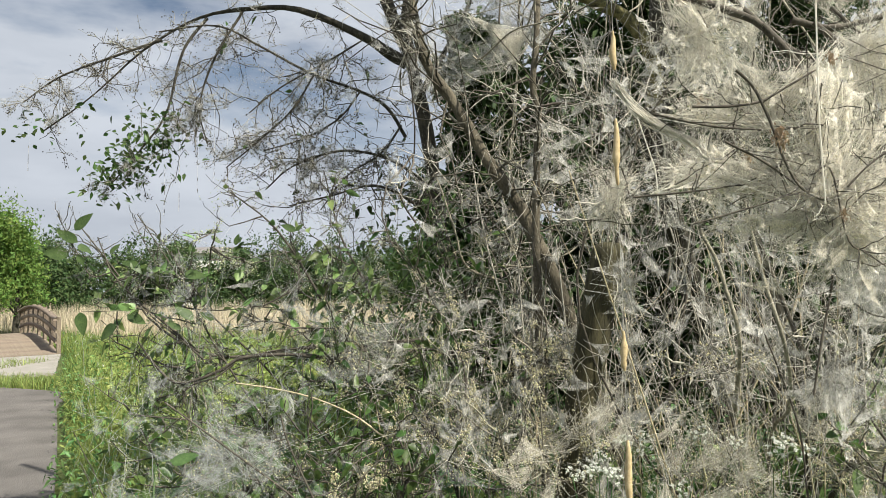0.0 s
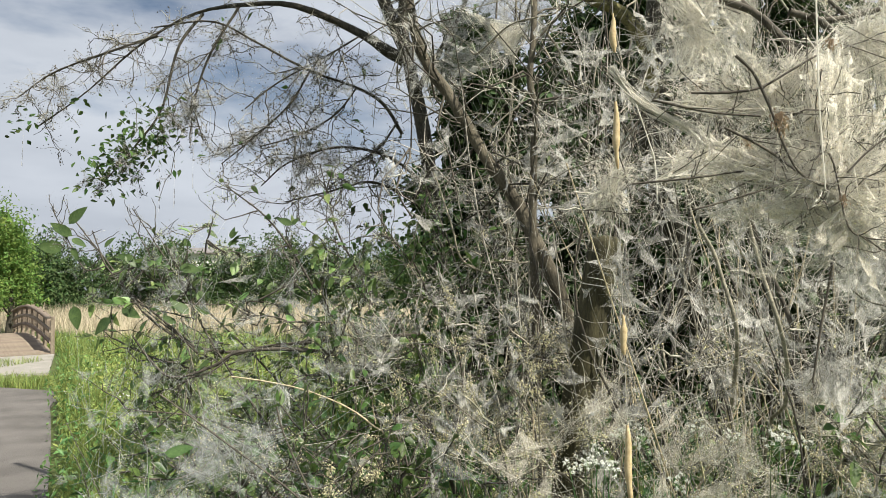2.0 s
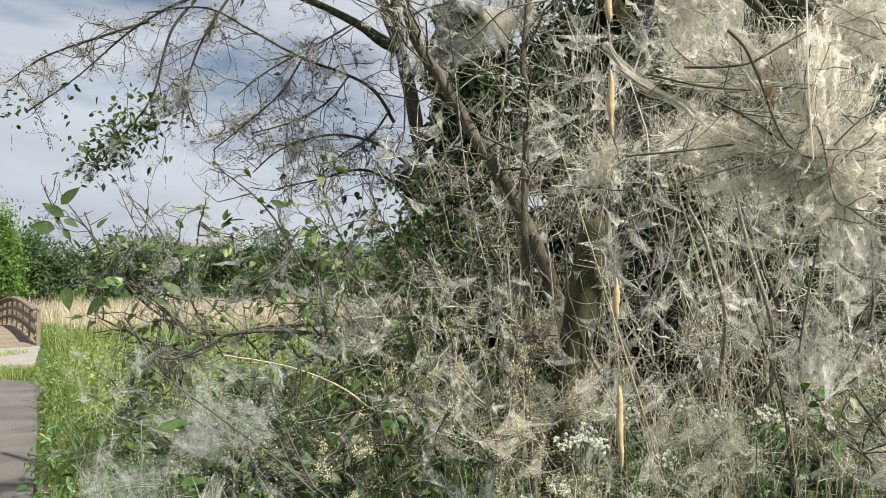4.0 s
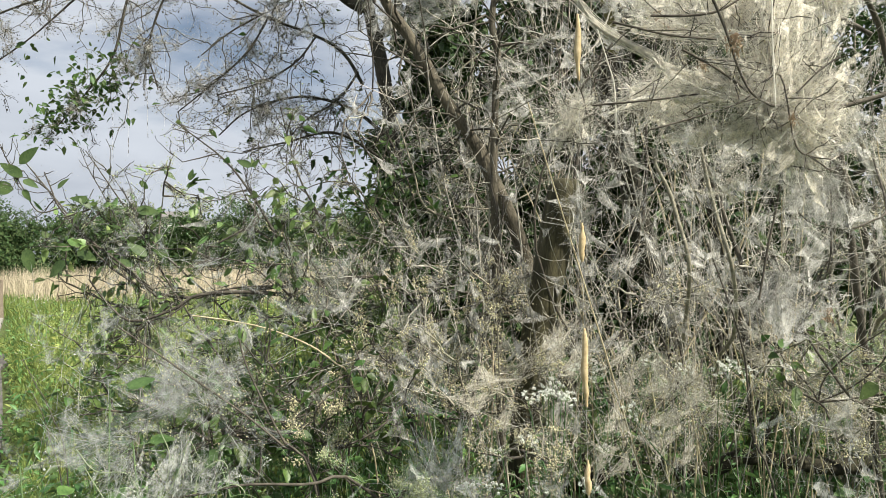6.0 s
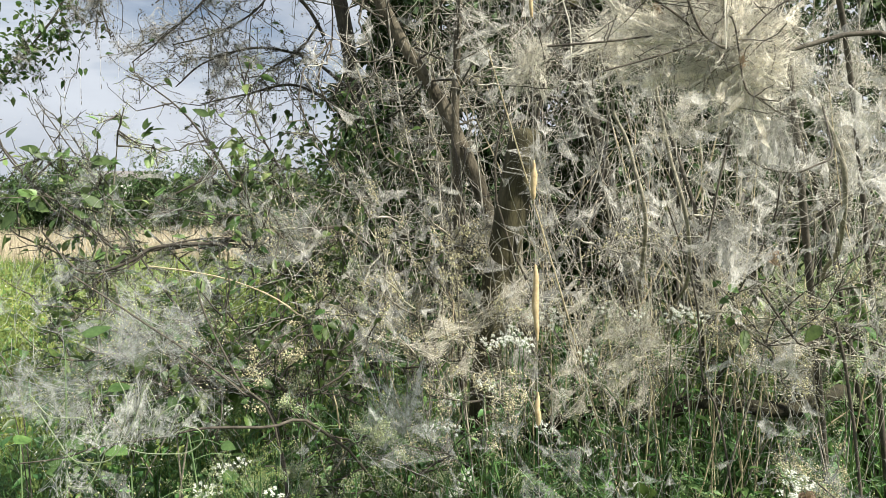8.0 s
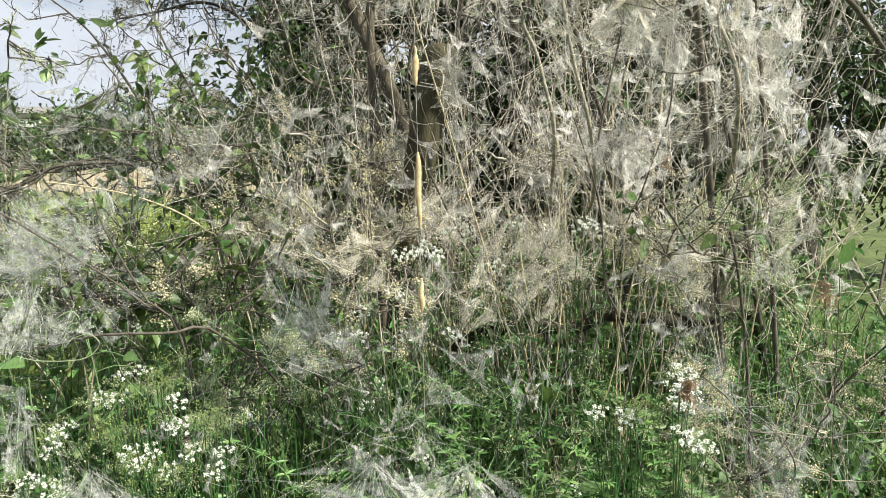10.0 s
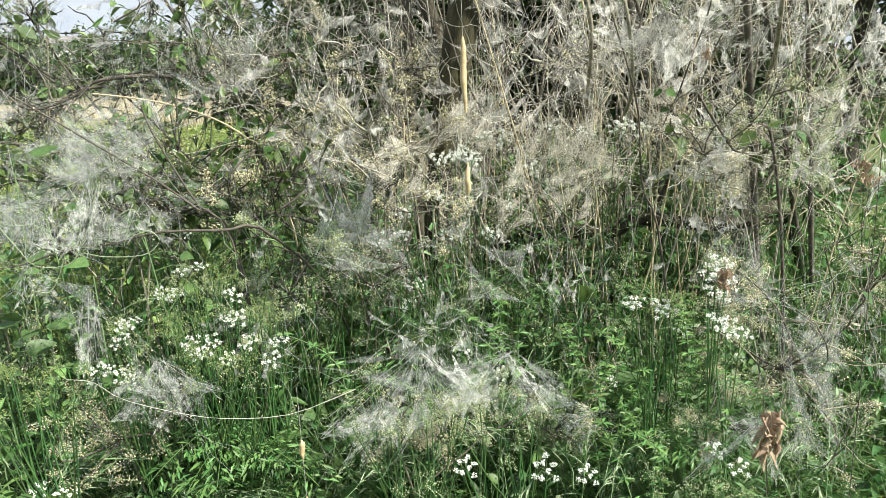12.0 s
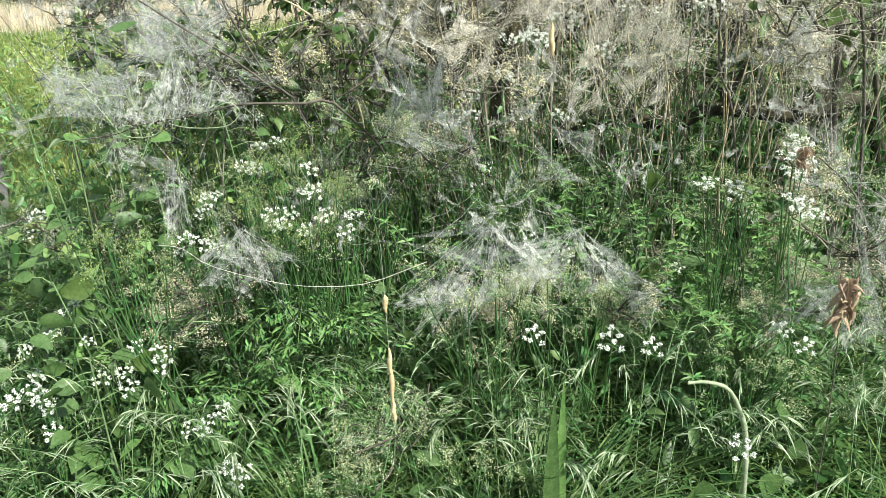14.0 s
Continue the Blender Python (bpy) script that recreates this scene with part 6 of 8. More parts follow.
# pale dead sticks that stand and lean in the middle of the bush
rng = np.random.default_rng(41)
for k in range(64):
    x, y, high = rng.uniform(0.2, 1.35), rng.uniform(1.85, 2.6), rng.uniform(1.15, 1.95)
    lean, bow = rng.normal(0, 0.22), rng.normal(0, 0.06)
    if abs(x - 0.165 * y) < 0.04:
        continue
    st = thing("dead_stick", "pale thin dead stick leaning in the bush", "stick", "dead sticks in the bush", at=(x, y, -0.05))
    g = Geo()
    r = rng.uniform(0.0016, 0.0036)
    line = stem(g, [(x, y, -0.05)] + [(x + lean * high * u + bow * math.sin(4 * u + k), y + rng.normal(0, 0.03), high * u) for u in (0.35, 0.6, 0.8, 1.0)], r, r * 0.6, 18, 5, 0.05, rng)
    part("stick", g, (GREY_TWIG, DRY, GREY_TWIG, BROWN_TWIG)[k % 4], st)
    g = Geo()
    tubes(g, sprout(line[None], 5, 0.16, rng, 0.8, 0.1, 0.3, 6, 0.4), np.linspace(0.0016, 0.0008, 6)[None].repeat(5, 0), 4)
    part("twig_tangle", g, GREY_TWIG, st)

PALE = "pale cream silk web full of withered blossom"
for k, c in enumerate(((0.15, 2.1, 1.15), (0.35, 2.2, 1.2), (0.62, 2.0, 1.1), (0.85, 1.95, 1.2), (0.3, 2.4, 1.4), (1.05, 1.9, 1.05), (0.9, 2.3, 1.75), (0.55, 1.8, 1.0), (0.28, 1.95, 1.2), (0.47, 1.9, 1.16), (0.62, 1.75, 1.12), (0.1, 1.85, 1.1), (0.4, 1.7, 1.02), (1.2, 1.7, 1.2))):
    r = np.random.default_rng(930 + k)
    ring = np.arange(5) * 1.26 + r.uniform(0, 1)
    silk_web(np.array(c) + np.c_[np.cos(ring), r.normal(0, 0.35, 5), np.sin(ring)] * r.uniform(0.05, 0.15, (5, 1)), 420, PALE, 1, thick=0.035, crumbs=380, hollow=0.24)
FILM = "thin silk film over leaves and twigs, bluish shade in its colour"
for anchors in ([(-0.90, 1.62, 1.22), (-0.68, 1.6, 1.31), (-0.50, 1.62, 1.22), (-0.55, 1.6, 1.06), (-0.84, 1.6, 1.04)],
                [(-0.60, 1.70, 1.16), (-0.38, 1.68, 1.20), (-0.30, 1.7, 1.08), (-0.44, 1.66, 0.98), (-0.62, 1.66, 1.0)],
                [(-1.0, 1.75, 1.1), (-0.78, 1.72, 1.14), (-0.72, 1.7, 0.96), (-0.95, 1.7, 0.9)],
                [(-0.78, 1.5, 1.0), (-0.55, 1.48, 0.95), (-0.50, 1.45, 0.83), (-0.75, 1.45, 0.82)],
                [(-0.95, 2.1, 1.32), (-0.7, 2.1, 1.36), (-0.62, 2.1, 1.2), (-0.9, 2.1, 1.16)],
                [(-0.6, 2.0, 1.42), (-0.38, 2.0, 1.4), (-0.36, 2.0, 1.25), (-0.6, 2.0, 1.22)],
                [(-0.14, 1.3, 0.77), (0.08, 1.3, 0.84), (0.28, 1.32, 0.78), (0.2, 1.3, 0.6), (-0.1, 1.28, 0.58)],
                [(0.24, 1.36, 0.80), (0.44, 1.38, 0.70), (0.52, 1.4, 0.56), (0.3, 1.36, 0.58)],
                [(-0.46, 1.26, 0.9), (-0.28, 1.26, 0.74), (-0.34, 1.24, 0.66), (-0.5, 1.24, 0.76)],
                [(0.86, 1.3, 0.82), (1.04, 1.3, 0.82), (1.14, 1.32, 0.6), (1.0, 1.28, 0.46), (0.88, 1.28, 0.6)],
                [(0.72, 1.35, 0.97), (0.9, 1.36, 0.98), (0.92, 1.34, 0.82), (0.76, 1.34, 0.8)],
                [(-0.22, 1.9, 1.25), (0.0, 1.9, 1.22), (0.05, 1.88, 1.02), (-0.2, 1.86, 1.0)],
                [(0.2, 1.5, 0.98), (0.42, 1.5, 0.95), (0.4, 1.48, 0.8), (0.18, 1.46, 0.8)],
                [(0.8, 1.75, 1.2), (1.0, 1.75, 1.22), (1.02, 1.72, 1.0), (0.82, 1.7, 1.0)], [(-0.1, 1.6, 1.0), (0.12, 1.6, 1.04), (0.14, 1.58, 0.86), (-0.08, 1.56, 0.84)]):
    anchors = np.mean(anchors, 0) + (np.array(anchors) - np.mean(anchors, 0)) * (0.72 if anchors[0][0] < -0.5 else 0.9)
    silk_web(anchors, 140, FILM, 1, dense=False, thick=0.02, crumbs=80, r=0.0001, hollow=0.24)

# silk-covered bushes in front of the tree
BEIGE = "tangle of thin beige twigs and withered blossom under silk"
for k, (at, size, stems, silk, buds, leaf) in enumerate((
        ((-0.10, 2.15, 1.28), (0.16, 0.16, 0.28), 14, 900, 2200, 0),
        ((0.10, 2.3, 1.38), (0.16, 0.16, 0.2), 12, 800, 900, 0),
        ((-0.40, 2.25, 1.40), (0.18, 0.16, 0.16), 20, 500, 700, 130),
        ((0.05, 2.0, 1.12), (0.2, 0.16, 0.2), 14, 600, 1500, 0),
        ((-0.30, 1.85, 1.08), (0.16, 0.14, 0.2), 18, 350, 2400, 70),
        ((-0.55, 1.75, 1.12), (0.22, 0.16, 0.16), 20, 250, 300, 160),
        ((0.58, 2.0, 1.42), (0.2, 0.2, 0.25), 7, 700, 500, 0),
                ((1.1, 2.2, 1.40), (0.25, 0.25, 0.3), 9, 700, 500, 10),
        ((0.90, 1.7, 1.2), (0.2, 0.2, 0.17), 12, 600, 1200, 14),
        ((1.32, 1.6, 0.85), (0.2, 0.2, 0.25), 16, 700, 2000, 16),
        ((0.95, 1.35, 0.75), (0.14, 0.14, 0.2), 18, 900, 1800, 4),
        ((-0.2, 2.6, 1.65), (0.25, 0.2, 0.25), 20, 500, 500, 90),
        ((0.15, 2.7, 2.1), (0.3, 0.2, 0.35), 12, 700, 500, 0),
        ((0.95, 2.5, 2.1), (0.35, 0.25, 0.3), 14, 900, 500, 0),
        ((1.5, 2.4, 1.7), (0.35, 0.3, 0.45), 30, 2200, 900, 10))):
    scrub(at, size, BEIGE, 500 + k, stems, silk, buds, leaf=leaf, long=0.22, tone=TWIG if at[0] < -0.2 else BROWN_TWIG if k % 2 or at[1] < 1.75 else GREY_TWIG)
for k, (at, size, leaf, silk) in enumerate((((-1.06, 2.35, 1.62), (0.12, 0.1, 0.12), 40, 800), ((-0.92, 2.25, 1.74), (0.1, 0.1, 0.1), 30, 600), ((-0.86, 2.5, 1.60), (0.14, 0.12, 0.14), 60, 1200), ((-0.62, 2.45, 1.62), (0.14, 0.12, 0.15), 150, 900), ((-0.68, 2.5, 1.44), (0.16, 0.12, 0.12), 60, 1400),
                                            ((-0.42, 2.5, 1.62), (0.14, 0.12, 0.16), 90, 1200), ((-0.98, 2.5, 1.42), (0.14, 0.12, 0.12), 100, 900), ((-0.50, 2.4, 1.40), (0.14, 0.12, 0.12), 110, 1000),
                                            ((-1.15, 2.55, 1.30), (0.16, 0.12, 0.12), 120, 700), ((-0.82, 2.45, 1.26), (0.16, 0.12, 0.12), 120, 900), ((-0.98, 2.4, 1.12), (0.16, 0.12, 0.12), 120, 700))):
    scrub(at, size, "half-eaten olive-green spray wrapped in grey silk", 680 + k, 5, silk // 2, 400, TWIG, leaf // 5, long=0.2, bud=FRUIT, leaf_mat=OLIVE, yarn=SILK_WHITE)
for k, at in enumerate(((1.62, 2.55, 1.05), (1.9, 2.7, 1.3), (1.45, 2.5, 0.8), (1.75, 2.6, 0.75))):
    scrub(at, (0.22, 0.2, 0.24), "leafy green spray with a little silk", 790 + k, 12, 700, 900, TWIG, 170, long=0.24, leaf_mat=LEAF)
for k, at in enumerate(((1.02, 2.45, 0.95), (1.3, 2.4, 1.05), (0.72, 2.3, 0.95), (0.5, 2.35, 0.95), (1.25, 2.6, 0.9))):
    scrub(at, (0.16, 0.12, 0.16), "fresh yellow-green spray behind the fallen log", 1300 + k, 10, 120, 200, TWIG, 150, long=0.22, leaf_mat=OLIVE)
# leafy sprays on the side towards the path
for k, at in enumerate(((-0.75, 1.9, 0.95), (-0.5, 1.95, 0.82), (-1.0, 2.2, 1.0), (-0.9, 1.7, 0.7), (-0.35, 1.75, 0.75), (-1.15, 2.6, 1.1), (-0.7, 2.4, 1.12), (-0.25, 2.2, 0.95))):
    scrub(at, (0.17, 0.15, 0.16), "leafy green bramble spray with a little silk", 640 + k, 5, 420, 400, TWIG, 32, long=0.22, bud=FRUIT, leaf_mat=OLIVE if k % 2 else LEAF, yarn=SILK_WHITE)
# smaller silk-laden sprays that fill the bush between them
rng = np.random.default_rng(88)
for k in range(34):
    gx, gy = k % 9, k // 9
    at = (-0.55 + gx * 0.25 + rng.normal(0, 0.06), 1.75 + 0.3 * gy + 0.12 * (gx > 5) * gy + rng.normal(0, 0.08), 0.95 + 0.22 * gy + rng.uniform(-0.18, 0.3))
    if abs(at[0] - 0.168 * at[1]) < 0.15 and at[2] > 1.2 or (gy == 0 and gx > 3) or (at[2] > 1.4 and at[0] < 0.45) or (at[0] > 0.4 and at[2] > 1.15):
        continue
    if at[0] < -0.2:
        scrub(at, (0.13, 0.12, 0.13), "grey silk-laden spray with green leaves", 600 + k, 9, 450, 350, TWIG, 50, long=0.2, bud=FRUIT, yarn=SILK_WHITE)
        continue
    scrub(at, (0.12, 0.12, 0.13), ("grey silk-laden spray of thin twigs", BEIGE)[k % 2], 600 + k, 7, 700, 500 if k % 3 else 1200, BROWN_TWIG if k % 2 else TWIG, 6 if k % 4 == 0 else 0, long=0.2)
for k, (at, size) in enumerate((((0.05, 1.32, 0.60), (0.13, 0.1, 0.09)), ((0.25, 1.36, 0.58), (0.13, 0.1, 0.09)), ((0.43, 1.42, 0.54), (0.12, 0.1, 0.08)), ((-0.3, 1.55, 0.80), (0.13, 0.1, 0.1)), ((-0.55, 1.35, 0.65), (0.14, 0.1, 0.1)),
                               ((-0.12, 1.12, 0.40), (0.12, 0.1, 0.08)), ((0.75, 1.25, 0.62), (0.12, 0.1, 0.1)), ((-0.15, 1.7, 0.95), (0.14, 0.1, 0.1)), ((0.95, 1.5, 0.8), (0.14, 0.12, 0.1)), ((1.28, 1.95, 1.15), (0.16, 0.12, 0.14)))):
    scrub(at, size, "umbels gone to cream seed under thin silk", 670 + k, 12, 850, 2600, STALK, 0, long=0.16, bud=FRUIT if k % 2 else BLOSSOM, yarn=SILK_WHITE)

# ---------------------------------------------------------------- plants of the verge
def make_umbel(seed, petal=True, seedy=FRUIT):
    """One flower head: a fan of rays and its florets."""
    rng = np.random.default_rng(seed)
    rays, heads = Geo(), Geo()
    n = 8
    az = np.arange(n) * 2.4 + rng.uniform(0, 0.5, n)
    rr = 0.029 * np.sqrt((np.arange(n) + 0.6) / n) * rng.uniform(0.85, 1.15, n)
    top = np.stack([rr * np.cos(az), rr * np.sin(az), 0.024 - 10 * rr**2 + rng.normal(0, 0.0012, n)], -1)
    s = np.linspace(0, 1, 4)
    p = top[:, None] * s[:, None]
    p[:, :, 2] = top[:, None, 2] * s**0.7
    tubes(rays, p, np.full((n, 4), 0.0005), 3)
    m = 18
    q = np.repeat(top, m, 0)
    d = rng.standard_normal((len(q), 3))
    d = unit(d * (1, 1, 0.8) + (0, 0, 0.4)) * 0.0056 * rng.uniform(0.5, 1, (len(q), 1))
    if petal:
        k = len(q)
        leaves(heads, q + d, rng.standard_normal((k, 3)) * (1, 1, 0.25), np.full(k, 0.0042), 0.0038, rng, 2, 0.1, 0.0)
        dots(heads, q + d * 1.1, 0.0011, rng)
    else:
        dots(heads, q[::2] + d[::2] * 1.5, rng.uniform(0.0010, 0.0022, len(q[::2])), rng)
    a, b = rays.mesh("rays"), heads.mesh("umbel")
    a.materials.append(STALK)
    b.materials.append(PETAL if petal else seedy)
    return a, b


WHITE_HEADS = [make_umbel(600 + k) for k in range(5)]
SEED_HEADS = [make_umbel(620 + k, False) for k in range(4)]
BUD_HEADS = [make_umbel(640 + k, False, BUD) for k in range(4)]


def cow_parsley(top, heads, seed, spread=0.09, white=0.55, label="cow parsley with flat white flower heads", leafy=4, other=SEED_HEADS, big=(0.58, 0.92), leaf_mat=HERB):
    rng = np.random.default_rng(seed)
    top = np.array(top, float)
    foot = np.array((top[0] + rng.normal(0, 0.06), top[1] + abs(rng.normal(0.05, 0.08)), -0.05))
    t = thing("cow_parsley", label, "wildflower", "cow parsley on the verge", at=tuple(foot))
    fork = top - (0, 0, min(0.22, top[2] * 0.35))
    g = Geo()
    main = stem(g, [foot, foot * 0.5 + fork * 0.5 + (rng.normal(0, 0.02), 0, 0), fork], 0.0032, 0.002, 10, 6)
    if isinstance(heads, int):
        ends = top + np.c_[rng.normal(0, spread, heads), rng.normal(0, spread * 0.8, heads), -np.abs(rng.normal(0, spread * 0.5, heads))]
        ends[0] = top
    else:
        ends = np.array(heads) - (0, 0, 0.02)
    for e in ends:
        k, _ = along(main[None], np.array([rng.uniform(0.7, 1.0)]))
        stem(g, [k[0], k[0] * 0.4 + e * 0.6 + (0, 0, -0.02), e], 0.0018, 0.001, 7, 4)
    part("stem", g, HERB, t)
    for e in ends:
        rays, head = (WHITE_HEADS if rng.random() < white else other)[rng.integers(0, 4)]
        ob = new("umbel", head)
        ob.parent = t
        ob.matrix_basis = Matrix.LocRotScale(Vector(e - foot), Euler((rng.normal(0, 0.25) + 0.45, rng.normal(0, 0.3), 0)).to_quaternion() @ Euler((0, 0, rng.uniform(0, 6))).to_quaternion(), Vector((1, 1, 1)) * rng.uniform(*big))
        sub = new("rays", rays)
        sub.parent = ob
    for _ in range(leafy):
        g = Geo()
        u = rng.uniform(0.3, 0.9)
        k, _ = along(main[None], np.array([u]))
        away = unit(rng.standard_normal(3) * (1, 1, 0.1) + (0, -0.4, 0.35))
        rib = k[0] + away * np.linspace(0, 0.2, 8)[:, None] - np.array((0, 0, 1)) * (np.linspace(0, 1, 8) ** 2 * 0.07)[:, None]
        tubes(g, rib[None], np.full((1, 8), 0.001), 3)
        n = 60
        q, d = along(np.repeat(rib[None], n, 0), rng.uniform(0.2, 1, n))
        side = np.cross(d, (0, 0, 1.0)) * np.sign(rng.standard_normal((n, 1)))
        off = rng.uniform(0, 0.05, (n, 1))
        leaves(g, q + side * off, side + d * 0.7 + rng.standard_normal((n, 3)) * 0.2, rng.uniform(0.012, 0.03, n), 0.007, rng, 2)
        part("leaf", g, leaf_mat, t)
    return t


PARSLEY = (
    [(-0.515, 1.4, 0.765), (-0.559, 1.4, 0.768), (-0.59, 1.4, 0.735), (-0.508, 1.45, 0.856), (-0.535, 1.45, 0.851)],
    [(0.189, 1.75, 1.136), (0.239, 1.75, 1.142), (0.282, 1.75, 1.135)],
    [(0.085, 1.5, 0.999), (0.027, 1.5, 0.998), (0.186, 1.55, 0.979), (0.295, 1.6, 0.965), (0.166, 1.6, 1.064), (0.112, 1.6, 1.047)],
    [(0.616, 1.3, 0.861), (0.562, 1.3, 0.871), (0.627, 1.3, 0.844), (0.552, 1.3, 0.86)],
    [(0.69, 1.25, 0.971), (0.708, 1.25, 0.959), (0.694, 1.25, 0.94), (0.717, 1.25, 0.932), (0.709, 1.25, 0.913), (0.728, 1.25, 0.895)],
    [(0.711, 1.2, 0.841), (0.742, 1.2, 0.822), (0.687, 1.2, 0.853)],
    [(-0.413, 1.05, 0.398), (-0.434, 1.05, 0.409)],
    [(-0.48, 1.1, 0.487), (-0.448, 1.1, 0.512), (-0.502, 1.1, 0.461), (-0.522, 1.1, 0.476)],
    [(-0.716, 1.2, 0.565), (-0.743, 1.2, 0.626), (-0.726, 1.2, 0.545), (-0.652, 1.15, 0.577), (-0.653, 1.15, 0.544)],
    [(-0.598, 1.2, 0.592), (-0.597, 1.2, 0.565), (-0.665, 1.25, 0.588)],
    [(-0.871, 1.3, 0.594), (-0.913, 1.3, 0.575), (-0.804, 1.3, 0.666), (-0.935, 1.3, 0.562)],
    [(-1.035, 1.6, 0.734), (-1.01, 1.6, 0.778)],
    [(-0.798, 1.1, 0.551), (-0.78, 1.1, 0.537), (-0.806, 1.1, 0.565)],
    [(-0.825, 1.05, 0.579), (-0.815, 1.05, 0.597)],
    [(0.325, 1.1, 0.628), (0.403, 1.1, 0.605), (0.171, 1.1, 0.643)],
    [(0.399, 2.0, 1.175), (0.388, 1.8, 0.991), (0.526, 1.9, 1.009)],
    [(0.409, 1.95, 1.157), (0.35, 1.95, 1.17), (0.551, 1.95, 1.191), (0.621, 1.9, 1.172)],
    [(0.287, 1.85, 1.113), (0.238, 1.85, 1.128), (0.274, 1.9, 1.137)],
    [(0.728, 1.75, 1.19), (0.663, 1.75, 1.197), (0.703, 1.8, 1.2), (0.443, 1.75, 1.099)],
)
for k, heads in enumerate(PARSLEY):
    cow_parsley(np.max(heads, 0) * (0, 0, 1) + np.mean(heads, 0) * (1, 1, 0), heads, 700 + k, white=0.93, big=(0.55, 0.8) if heads[0][0] < -0.45 else (0.7, 1.0))
for k, (x, y, z) in enumerate(((-0.42, 1.45, 0.92), (-0.3, 1.42, 0.9), (-0.2, 1.4, 0.86), (-0.35, 1.3, 0.82), (-0.12, 1.45, 0.9), (-0.5, 1.4, 0.8), (0.0, 1.3, 0.74), (0.12, 1.25, 0.7), (0.22, 1.25, 0.68), (0.32, 1.2, 0.66), (0.05, 1.2, 0.66), (-0.3, 1.0, 0.42), (-0.15, 1.0, 0.4), (0.05, 1.0, 0.42))):
    cow_parsley((x, y, z), 8, 900 + k, 0.07, 0.0, "cow parsley gone over to cream-green seed heads")
for k, heads in enumerate(([(-0.355, 1.32, 0.845), (-0.31, 1.32, 0.845), (-0.33, 1.31, 0.82), (-0.285, 1.32, 0.808), (-0.35, 1.32, 0.815), (-0.24, 1.33, 0.835)], [(-0.185, 1.33, 0.825), (-0.2, 1.32, 0.80), (-0.275, 1.34, 0.93), (-0.285, 1.33, 0.885), (-0.265, 1.34, 0.89)],
                           [(-0.37, 1.36, 0.98), (-0.335, 1.36, 0.99), (-0.41, 1.36, 0.94), (-0.385, 1.36, 0.93)], [(-0.49, 1.34, 0.875), (-0.51, 1.34, 0.845), (-0.51, 1.33, 0.775), (-0.48, 1.33, 0.77), (-0.55, 1.33, 0.795)], [(0.08, 1.7, 0.95), (0.04, 1.7, 0.935), (0.1, 1.7, 1.01), (-0.04, 1.7, 0.88), (0.13, 1.7, 0.83)])):
    cow_parsley(np.max(heads, 0) * (0, 0, 1) + np.mean(heads, 0) * (1, 1, 0), heads, 960 + k, white=1.0, leafy=5, big=(0.6, 0.85), leaf_mat=FRESH)
for k, (x, y, z) in enumerate(((-0.33, 1.36, 0.93), (-0.24, 1.36, 0.88), (-0.36, 1.34, 0.80), (-0.22, 1.34, 0.78), (-0.30, 1.38, 0.98), (-0.42, 1.36, 0.88), (0.62, 1.35, 0.86), (-0.68, 1.25, 0.82), (-0.62, 1.2, 0.78))):
    cow_parsley((x, y, z), 8, 980 + k, 0.05, 0.0, "fresh cow parsley with yellow-green flower buds", 4, BUD_HEADS, (0.6, 0.95), FRESH)
rng = np.random.default_rng(9)
for k in range(46):
    x, y = rng.uniform(-1.1, 1.25), rng.uniform(1.05, 2.2)
    cow_parsley((x, y, 0.52 + 0.36 * (y - 1.0) + rng.normal(0, 0.08)), 6, 760 + k, 0.10, 0.06, "cow parsley gone over to green seed heads")


